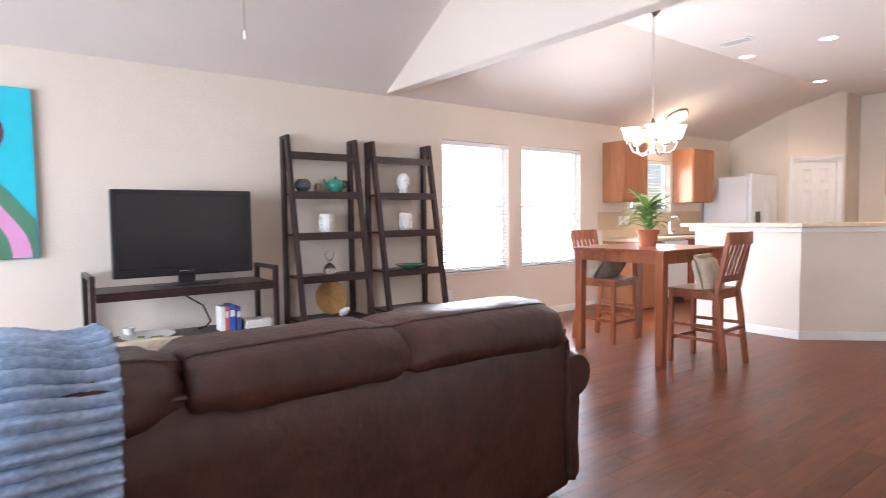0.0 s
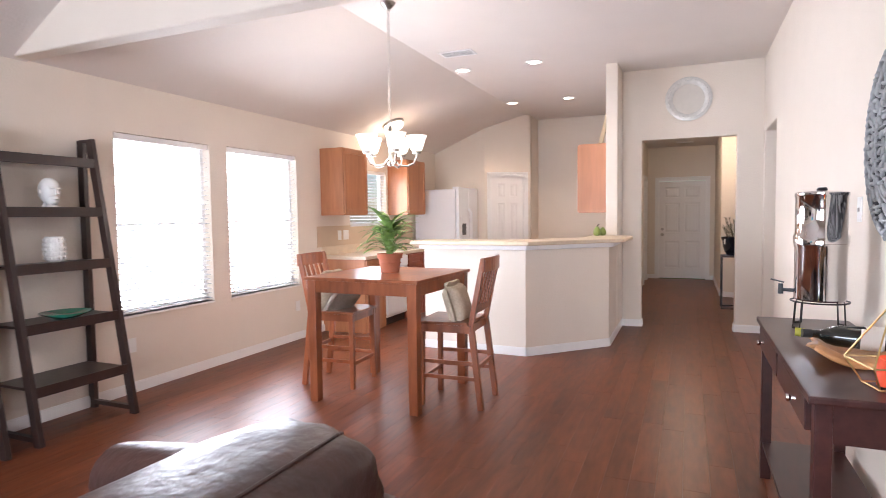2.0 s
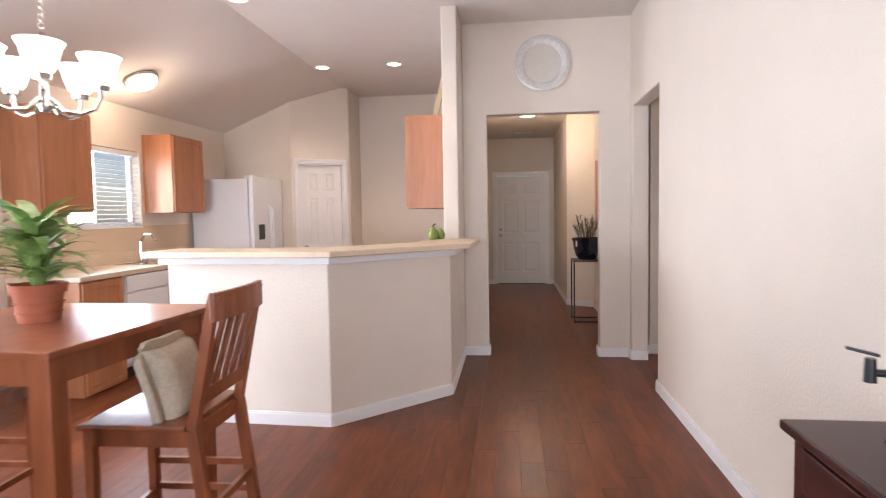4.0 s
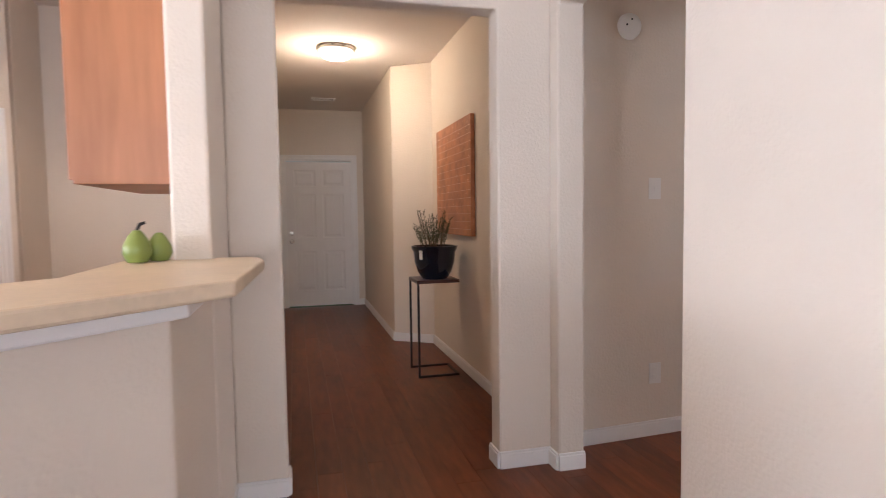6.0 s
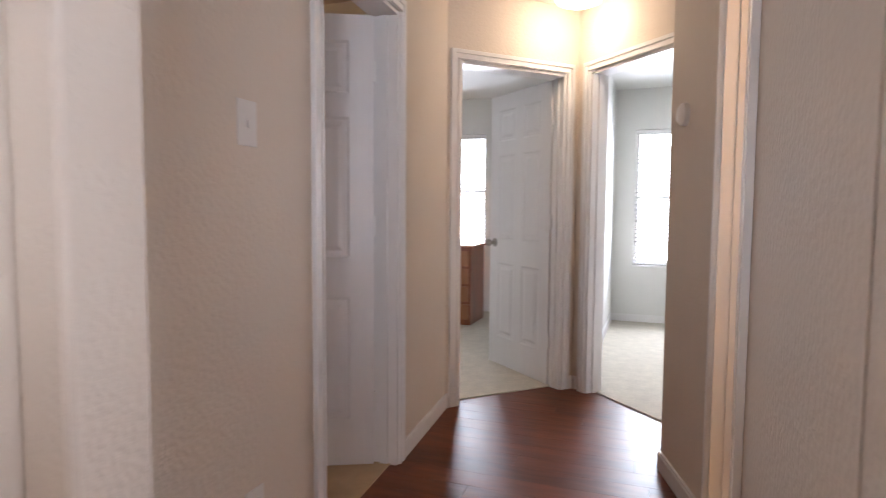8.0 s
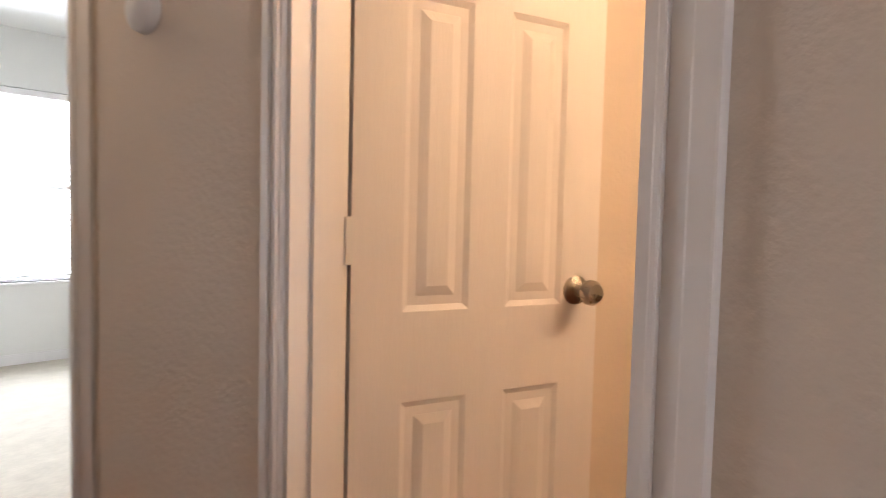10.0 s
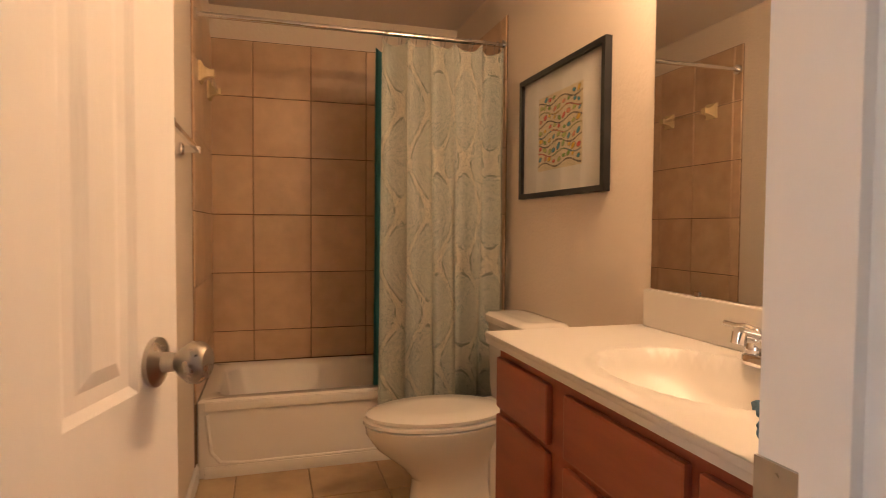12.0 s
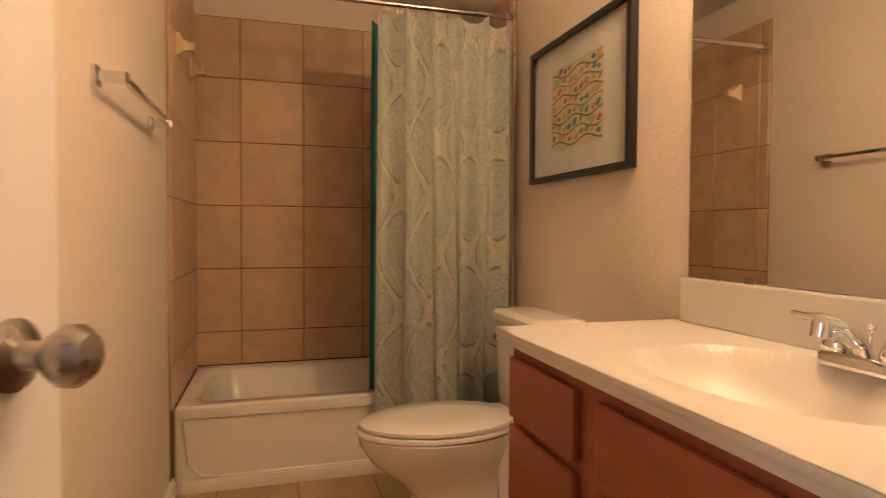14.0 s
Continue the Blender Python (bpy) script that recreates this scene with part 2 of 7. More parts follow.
# ---- mesh helpers ----
class Mesh:
    """Gathers simple solids into one bmesh."""

    def __init__(self):
        self.bm = bmesh.new()

    def box(self, x0, y0, z0, x1, y1, z1, bevel=0.0, m=None):
        r = bmesh.ops.create_cube(self.bm, size=1.0)
        vs = r["verts"]
        for v in vs:
            v.co = Vector(((x0 + x1) / 2 + v.co.x * (x1 - x0), (y0 + y1) / 2 + v.co.y * (y1 - y0), (z0 + z1) / 2 + v.co.z * (z1 - z0)))
        if bevel:
            es = {e for v in vs for e in v.link_edges}
            r2 = bmesh.ops.bevel(self.bm, geom=list(es), offset=bevel, segments=2, affect="EDGES", profile=0.6)
            vs = list({v for f in r2["faces"] for v in f.verts} | {v for v in vs if v.is_valid})
        if m is not None:
            bmesh.ops.transform(self.bm, matrix=m, verts=[v for v in vs if v.is_valid])
        return self

    def rod(self, p0, p1, r0, r1=None, seg=10, caps=True):
        p0, p1 = Vector(p0), Vector(p1)
        d = p1 - p0
        r = bmesh.ops.create_cone(self.bm, cap_ends=caps, segments=seg, radius1=r0, radius2=r0 if r1 is None else r1, depth=d.length)
        q = d.to_track_quat("Z", "Y").to_matrix().to_4x4()
        bmesh.ops.transform(self.bm, matrix=Matrix.Translation((p0 + p1) / 2) @ q, verts=r["verts"])
        return self

    def beam(self, p0, p1, w, h, up=(0, 0, 1)):
        """A bar of w by h from p0 to p1."""
        p0, p1 = Vector(p0), Vector(p1)
        d = (p1 - p0).normalized()
        s = d.cross(Vector(up)).normalized()
        u = s.cross(d)
        vs = []
        for p in (p0, p1):
            for a, b in ((-1, -1), (1, -1), (1, 1), (-1, 1)):
                vs.append(self.bm.verts.new(p + s * (a * w / 2) + u * (b * h / 2)))
        for f in ((0, 1, 2, 3), (7, 6, 5, 4), (0, 4, 5, 1), (1, 5, 6, 2), (2, 6, 7, 3), (3, 7, 4, 0)):
            self.bm.faces.new([vs[i] for i in f])
        return self

    def tube(self, pts, r, seg=8):
        for a, b in zip(pts[:-1], pts[1:]):
            self.rod(a, b, r, r, seg)
        for p in pts[1:-1]:
            self.ball(p, r, 6, 4)
        return self

    def ball(self, c, r, u=14, v=8, scale=(1, 1, 1)):
        q = bmesh.ops.create_uvsphere(self.bm, u_segments=u, v_segments=v, radius=r)
        bmesh.ops.transform(self.bm, matrix=Matrix.Translation(c) @ Matrix.Diagonal((*scale, 1)), verts=q["verts"])
        return self

    def lathe(self, profile, c=(0, 0, 0), seg=28, sx=1.0, sy=1.0, m=None):
        rings = []
        for r, z in profile:
            if r < 1e-5:
                rings.append([self.bm.verts.new((c[0], c[1], c[2] + z))])
            else:
                rings.append([self.bm.verts.new((c[0] + sx * r * math.cos(2 * math.pi * i / seg), c[1] + sy * r * math.sin(2 * math.pi * i / seg), c[2] + z)) for i in range(seg)])
        for a, b in zip(rings[:-1], rings[1:]):
            for i in range(seg):
                j = (i + 1) % seg
                if len(a) == 1 and len(b) == 1:
                    continue
                if len(a) == 1:
                    self.bm.faces.new((a[0], b[j], b[i]))
                elif len(b) == 1:
                    self.bm.faces.new((a[i], a[j], b[0]))
                else:
                    self.bm.faces.new((a[i], a[j], b[j], b[i]))
        if m is not None:
            bmesh.ops.transform(self.bm, matrix=m, verts=[v for r in rings for v in r])
        return self

    def prism(self, outline, z0, z1):
        """An outline in the plan, raised from z0 to z1."""
        lo = [self.bm.verts.new((x, y, z0)) for x, y in outline]
        hi = [self.bm.verts.new((x, y, z1)) for x, y in outline]
        self.bm.faces.new(list(reversed(lo)))
        self.bm.faces.new(hi)
        n = len(lo)
        for i in range(n):
            j = (i + 1) % n
            self.bm.faces.new((lo[i], lo[j], hi[j], hi[i]))
        return self

    def ring(self, c, r, w, axis="x", seg=36, tube_seg=8, flat=1.0):
        rows = []
        for i in range(seg):
            a = 2 * math.pi * i / seg
            row = []
            for k in range(tube_seg):
                b = 2 * math.pi * k / tube_seg
                rr = r + w * math.cos(b)
                p = (w * math.sin(b) * flat, rr * math.cos(a), rr * math.sin(a))
                if axis == "y":
                    p = (p[1], p[0], p[2])
                if axis == "z":
                    p = (p[1], p[2], p[0])
                row.append(self.bm.verts.new(Vector(c) + Vector(p)))
            rows.append(row)
        for i in range(seg):
            for k in range(tube_seg):
                self.bm.faces.new((rows[i][k], rows[(i + 1) % seg][k], rows[(i + 1) % seg][(k + 1) % tube_seg], rows[i][(k + 1) % tube_seg]))
        return self

    def move(self, m):
        bmesh.ops.transform(self.bm, matrix=m, verts=self.bm.verts)
        return self


def part(name, mesh, material, parent=None, label="", smooth=False, bevel=0.0):
    me = bpy.data.meshes.new(name)
    bmesh.ops.recalc_face_normals(mesh.bm, faces=mesh.bm.faces)
    if smooth:
        for f in mesh.bm.faces:
            f.smooth = True
        for e in mesh.bm.edges:
            if len(e.link_faces) == 2 and e.calc_face_angle(0) > 0.7:
                e.smooth = False
    mesh.bm.to_mesh(me)
    mesh.bm.free()
    me.materials.append(material)
    ob = new(name, me)
    if bevel:
        md = ob.modifiers.new("bevel", "BEVEL")
        md.width, md.segments, md.limit_method = bevel, 2, "ANGLE"
    if parent is not None:
        ob.parent = parent
    if label:
        ob["label"] = label
    return ob


def thing(name, label, category, at=(0, 0, 0), rz=0.0, group="", kind=""):
    ob = new(name)
    ob.empty_display_size = 0.1
    ob.matrix_basis = pose(*at, 0, 0, rz)
    return tagged(ob, label, category, group, kind)


def structure(name, mesh, material, label="", bevel=0.0, smooth=False):
    ob = part(name, mesh, material, None, "", smooth, bevel)
    return tagged(ob, label, "", "", "structure")


def wall_cells(mesh, p0, p1, thick, z0, z1, holes=()):
    """A wall from p0 to p1 whose visible face is that line; its thickness lies to the right of the way from p0 to p1. holes: (s0, s1, za, zb)."""
    p0, p1 = Vector((*p0, 0)), Vector((*p1, 0))
    d = p1 - p0
    length = d.length
    d.normalize()
    n = Vector((d.y, -d.x, 0))
    m = Matrix(((d.x, n.x, 0, p0.x), (d.y, n.y, 0, p0.y), (0, 0, 1, 0), (0, 0, 0, 1)))
    xs = sorted({0.0, length, *[h[0] for h in holes], *[h[1] for h in holes]})
    zs = sorted({z0, z1, *[h[2] for h in holes], *[h[3] for h in holes]})
    for a, b in zip(xs[:-1], xs[1:]):
        for lo, hi in zip(zs[:-1], zs[1:]):
            if not any(h[0] <= a + 1e-6 and h[1] >= b - 1e-6 and h[2] <= lo + 1e-6 and h[3] >= hi - 1e-6 for h in holes):
                mesh.box(a, 0, lo, b, thick, hi, m=m)
    # weld the cells: drop the faces that two of them share
    seen = {}
    for f in mesh.bm.faces:
        seen.setdefault(tuple(round(c, 4) for c in f.calc_center_median()), []).append(f)
    bmesh.ops.delete(mesh.bm, geom=[f for fs in seen.values() if len(fs) > 1 for f in fs], context="FACES_ONLY")
    bmesh.ops.remove_doubles(mesh.bm, verts=mesh.bm.verts, dist=0.0005)
    return m

# ---- structure ----
XW, H = -4.84, 3.07
wm = Mesh()
m_west = wall_cells(wm, (XW, 3.1), (XW, -11), 0.15, -0.1, 4.3,
                    [(6.35, 7.32, 0.62, 2.06), (5.06, 6.13, 0.62, 2.07), (2.95, 3.95, 1.27, 2.02)])
structure("wall_west", wm, PAINT, "cream painted plaster wall with three window openings")
wm = Mesh()
m_south = wall_cells(wm, (XW, -11), (1.6, -11), 0.15, -0.1, 4.3, [(0.9, 4.4, 0.3, 2.3)])
structure("wall_south", wm, PAINT, "cream painted plaster wall with a wide window")
wm = Mesh()
wall_cells(wm, (1.5, -11), (1.5, -5.9), 0.12, -0.1, 4.3)
wall_cells(wm, (1.62, -5.9), (0.14, -5.9), 0.12, -0.1, 4.3)
structure("wall_east_back", wm, PAINT, "cream painted plaster wall")
wm = Mesh()
m_east = wall_cells(wm, (0, -5.9), (0, -0.001), 0.14, -0.1, 4.3, [(4.875, 5.8, -0.1, 2.26)])
structure("wall_east", wm, PAINT, "cream painted plaster wall with a cased opening", bevel=0.012)
wm = Mesh()
m_hall = wall_cells(wm, (0.14, 0), (-1.51, 0), 0.13, -0.1, 3.3, [(0.409, 1.426, -0.1, 2.24)])
structure("wall_hall", wm, PAINT, "cream painted plaster wall with a corridor opening", bevel=0.012)
wm = Mesh()
wm.box(-1.64, -0.5, -0.1, -1.51, 3.1, 3.3)
structure("wall_kitchen_east", wm, PAINT, "cream painted partition wall between kitchen and corridor", bevel=0.012)
# kitchen back with the slanted pantry corner
wm = Mesh()
wm.box(XW, 1.95, -0.1, -3.93, 2.08, 3.3)
m_pan = wall_cells(wm, (-3.27, 2.4), (-3.93, 1.95), -0.0 + 0.1, -0.1, 3.3, [(0.1, 0.70, -0.1, 2.04)])
structure("wall_pantry", wm, PAINT, "cream painted slanted pantry wall with a door opening")
wm = Mesh()
wm.box(-3.4, 2.47, -0.1, -3.27, 3.0, 3.3).box(-3.4, 3.0, -0.1, -1.64, 3.12, 3.3)
structure("wall_kitchen_north", wm, PAINT, "tan painted kitchen back wall")
# corridor
wm = Mesh()
wm.box(0.08, 0.14, -0.1, 0.2, 2.86, 3.0)
wm.prism([(0.08, 2.86), (0.2, 2.86), (0.2, 3.2), (-0.15, 3.2), (-0.276, 3.1)], -0.1, 3.0)
wm.box(-0.276, 3.1, -0.1, -0.15, 5.75, 3.0)
structure("wall_corridor_east", wm, PAINT, "tan painted corridor wall with a slanted jog", bevel=0.01)
wm = Mesh()
m_cw = wall_cells(wm, (-1.56, 5.75), (-1.56, 3.12), 0.12, -0.1, 3.0, [(0.55, 1.35, -0.1, 2.04)])
structure("wall_corridor_west", wm, PAINT, "tan painted corridor wall with a doorway")
wm = Mesh()
m_fd = wall_cells(wm, (-0.15, 5.62), (-1.7, 5.62), 0.14, -0.1, 3.0, [(0.275, 1.205, -0.1, 2.05)])
structure("wall_corridor_north", wm, PAINT, "tan painted end wall of the corridor")
# vestibule
T = (3.33, -0.33)
wm = Mesh()
m_d1 = wall_cells(wm, (2.655, 0.325), (0.21, 0.143), 0.12, -0.1, 2.7, [(0.81, 1.54, -0.1, 2.04)])
structure("wall_vestibule_north", wm, PAINT, "cream painted vestibule wall with a doorway")
wm = Mesh()
m_d2 = wall_cells(wm, T, (2.655, 0.325), 0.12, -0.1, 2.7, [(0.1, 0.86, -0.1, 2.04)])
structure("wall_vestibule_bedroom", wm, PAINT, "cream painted slanted wall with a bedroom doorway")
wm = Mesh()
m_d3 = wall_cells(wm, (2.38, -1.28), T, 0.12, -0.1, 2.7, [(0.505, 1.215, -0.1, 2.04)])
structure("wall_vestibule_bedroom_south", wm, PAINT, "cream painted slanted wall with a second bedroom doorway")
wm = Mesh()
m_ba = wall_cells(wm, (0.141, -1.025), (1.73, -1.025), 0.115, -0.1, 2.7, [(0.813, 1.489, -0.1, 2.04)])
wm.prism([(1.73, -1.025), (2.24, -0.875), (2.42, -1.24), (2.36, -1.3), (2.26, -1.3), (2.26, -1.14), (1.73, -1.14)], -0.1, 2.7)
structure("wall_vestibule_south", wm, PAINT, "cream painted vestibule wall with the bathroom doorway")
# bathroom
BE, BS = 1.635, -4.31
BATH = Vector((0, -0.13, 0))  # the whole bathroom stands this much further from the vestibule
wm = Mesh()
wm.box(BE, BS - 0.12, -0.1, BE + 0.12, -1.0105, 2.7)
wall_b_east = structure("wall_bathroom_east", wm, PAINT, "beige painted bathroom wall")
wm = Mesh()
wm.box(0.14, BS - 0.12, -0.1, BE, BS, 2.7)
wall_b_south = structure("wall_bathroom_south", wm, PAINT, "beige painted and tiled bathroom wall")
# bedrooms and laundry
wm = Mesh()
m_far = wall_cells(wm, (5.9, -4.2), (5.9, 3.8), 0.15, -0.1, 2.7, [(2.30, 3.60, 0.61, 2.02), (5.22, 6.3, 0.75, 2.04)])
structure("wall_bedroom_east", wm, PALE, "pale painted bedroom wall with two windows")
wm = Mesh()
wm.box(3.42, -0.39, -0.1, 5.9, -0.27, 2.7)
structure("wall_bedroom_divider", wm, PALE, "pale painted wall between the bedrooms")
wm = Mesh()
wm.box(2.68, 3.6, -0.1, 5.9, 3.72, 2.7).box(2.68, 0.45, -0.1, 2.8, 3.6, 2.7)
structure("wall_bedroom_north", wm, PALE, "pale painted bedroom walls")
wm = Mesh()
wm.box(2.3, -4.2, -0.1, 5.9, -4.08, 2.7).box(2.3, -4.08, -0.1, 2.42, -1.3, 2.7)
structure("wall_bedroom_south", wm, PALE, "pale painted bedroom walls")
wm = Mesh()
wm.box(0.2, 2.6, -0.1, 2.68, 2.72, 2.7)
structure("wall_laundry", wm, PAINT, "tan painted wall behind the open door")
# pony wall of the breakfast bar
wm = Mesh()
wm.prism([(-3.31, -1.87), (-2.21, -1.925), (-1.515, -1.21), (-1.515, -0.51), (-1.64, -0.51), (-1.64, -1.16), (-2.27, -1.80), (-3.31, -1.745)], 0, 1.06)
structure("wall_bar", wm, PAINT, "cream painted half wall under the breakfast bar", bevel=0.008)

# ceilings
wm = Mesh()
prof = [(XW, 2.45), (-3.35, H), (0.1, H), (0.1, H + 0.1), (-3.4, H + 0.1), (XW, 2.56)]
wm.prism(prof, -4.83, 3.1)
wm.move(Matrix(((1, 0, 0, 0), (0, 0, 1, 0), (0, 1, 0, 0), (0, 0, 0, 1))))
structure("ceiling_dining", wm, CEIL, "off-white sloping plaster ceiling")
wm = Mesh()
prof = [(XW, 2.44), (-2.3, 3.89), (1.6, 3.89), (1.6, 4.0), (-2.35, 4.0), (XW, 2.56)]
wm.prism(prof, -11.1, -4.83)
wm.move(Matrix(((1, 0, 0, 0), (0, 0, 1, 0), (0, 1, 0, 0), (0, 0, 0, 1))))
structure("ceiling_living", wm, CEIL, "off-white vaulted plaster ceiling")
wm = Mesh()
wm.box(XW, -4.93, 2.452, 0.0, -4.80, 4.2)
structure("beam_header", wm, PAINT, "cream painted plaster header beam", bevel=0.012)
wm = Mesh()
wm.box(-1.68, 0.13, 2.73, 0.1, 5.7, 2.83)
structure("ceiling_corridor", wm, CEIL, "off-white corridor ceiling")
wm = Mesh()
wm.prism([(0.14, -1.025), (2.36, -1.025), (2.36, -1.3), T, (2.655, 0.325), (0.14, 0.14)], 2.455, 2.55)
structure("ceiling_vestibule", wm, CEIL, "off-white vestibule ceiling")
wm = Mesh()
wm.box(0.14, BS, 2.44, BE, -1.0105, 2.54)
ceil_bath = structure("ceiling_bathroom", wm, CEIL, "off-white bathroom ceiling")
wm = Mesh()
wm.prism([(2.8, 0.42), (3.45, -0.28), (5.9, -0.28), (5.9, 3.6), (2.8, 3.6)], 2.44, 2.54)
structure("ceiling_bedroom_north", wm, PALE, "white bedroom ceiling")
wm = Mesh()
wm.prism([(2.42, -1.4), (2.42, -4.1), (5.9, -4.1), (5.9, -0.39), (3.45, -0.39)], 2.44, 2.54)
structure("ceiling_bedroom_south", wm, PALE, "white bedroom ceiling")
wm = Mesh()
wm.box(0.2, 0.32, 2.44, 2.68, 2.6, 2.54)
structure("ceiling_laundry", wm, CEIL, "off-white ceiling")

# floors under the planks, and soft floors
wm = Mesh()
wm.box(XW, -11, -0.12, 1.5, -1.08, -0.011).box(XW, -1.08, -0.12, 2.37, 5.62, -0.011).box(2.37, -1.3, -0.12, 3.4, 0.4, -0.0115)
floor = structure("floor", wm, SUBFLOOR, "dark reddish-brown glossy wood plank floor")
wm = Mesh()
wm.prism([(2.74, 0.36), (3.38, -0.27), (5.9, -0.27), (5.9, 3.6), (2.74, 3.6)], -0.01, 0.008)
structure("floor_bedroom_north", wm, CARPET, "cream carpet")
wm = Mesh()
wm.prism([(2.42, -1.33), (2.42, -4.1), (5.9, -4.1), (5.9, -0.39), (3.37, -0.39)], -0.1, 0.008)
structure("floor_bedroom_south", wm, CARPET, "cream carpet")
wm = Mesh()
wm.box(0.14, BS, -0.1, BE, -0.93, -0.006)
floor_bath = structure("floor_bathroom", wm, GROUT, "tan tiled bathroom floor")
wm = Mesh()
wm.prism([(0.2, 0.19), (2.68, 0.35), (2.68, 2.6), (0.2, 2.6)], -0.01, 0.005)
structure("floor_laundry", wm, FLTILE, "tan tile floor")
wm = Mesh()
wm.box(-60, -60, -0.4, 60, 60, -0.13)
structure("ground", wm, mat("lawn", (0.06, 0.09, 0.03), 0.9, scale=3, var=0.3), "grass outside the house")
# bright outdoors behind the windows
for nm, b in (("backdrop", (-7.2, -6.5, -0.12, -7.15, 2.5, 5)), ("backdrop", (-6, -13.6, -0.12, 2, -13.55, 5)), ("backdrop", (7.6, -4, -0.12, 7.65, 4, 5))):
    wm = Mesh()
    wm.box(*b)
    structure(nm, wm, SKYGLOW, "bright overexposed daylight outside the window")


# ---- trim, doors, windows ----
def casing(mesh, m, s0, s1, ztop, side=0.0, out=-1, w=0.057):
    """Stepped casing boards round an opening, on the face at depth side; out: the way that it stands proud."""
    def bar(a, za, b, zb):
        mesh.box(a, min(side, side + out * 0.012), za, b, max(side, side + out * 0.012), zb, m=m)
    bar(s0 - w, 0, s0, ztop)
    bar(s1, 0, s1 + w, ztop)
    bar(s0 - w, ztop, s1 + w, ztop + w)
    def lip(a, za, b, zb):
        mesh.box(a, min(side, side + out * 0.019), za, b, max(side, side + out * 0.019), zb, bevel=0.003, m=m)
    lip(s0 - w - 0.004, 0, s0 - w + 0.022, ztop + w)
    lip(s1 + w - 0.022, 0, s1 + w + 0.004, ztop + w)
    lip(s0 - w - 0.004, ztop + w - 0.02, s1 + w + 0.004, ztop + w + 0.004)
    lip(s0 - 0.014, 0, s0 - 0.004, ztop)
    lip(s1 + 0.004, 0, s1 + 0.014, ztop)
    lip(s0 - 0.014, ztop + 0.004, s1 + 0.014, ztop + 0.014)


def door_frame(name, m, s0, s1, ztop, thick, label, both=True):
    a = Mesh()
    casing(a, m, s0, s1, ztop)
    if both:
        casing(a, m, s0, s1, ztop, thick, 1)
    a.box(s0 - 0.002, -0.002, 0, s0 + 0.016, thick + 0.002, ztop, m=m)
    a.box(s1 - 0.016, -0.002, 0, s1 + 0.002, thick + 0.002, ztop, m=m)
    a.box(s0 + 0.016, -0.002, ztop - 0.016, s1 - 0.016, thick + 0.002, ztop + 0.002, m=m)
    for x0, x1 in ((s0 + 0.016, s0 + 0.026), (s1 - 0.026, s1 - 0.016)):
        a.box(x0, thick * 0.35, 0, x1, thick * 0.65, ztop - 0.016, m=m)
    return structure(name, a, TRIM, label)


def panel_mesh(w, h):
    """A raised door panel of w by h on the plane y = 0, standing towards -y."""
    me = Mesh()
    vs = []
    for inset, d in ((0, 0.0), (0.012, 0.006), (0.03, 0.006), (0.05, -0.001)):
        vs.append([me.bm.verts.new((x, d, z)) for x, z in ((inset, inset), (w - inset, inset), (w - inset, h - inset), (inset, h - inset))])
    for a, b in zip(vs[:-1], vs[1:]):
        for i in range(4):
            j = (i + 1) % 4
            me.bm.faces.new((a[i], a[j], b[j], b[i]))
    me.bm.faces.new(vs[-1])
    return me


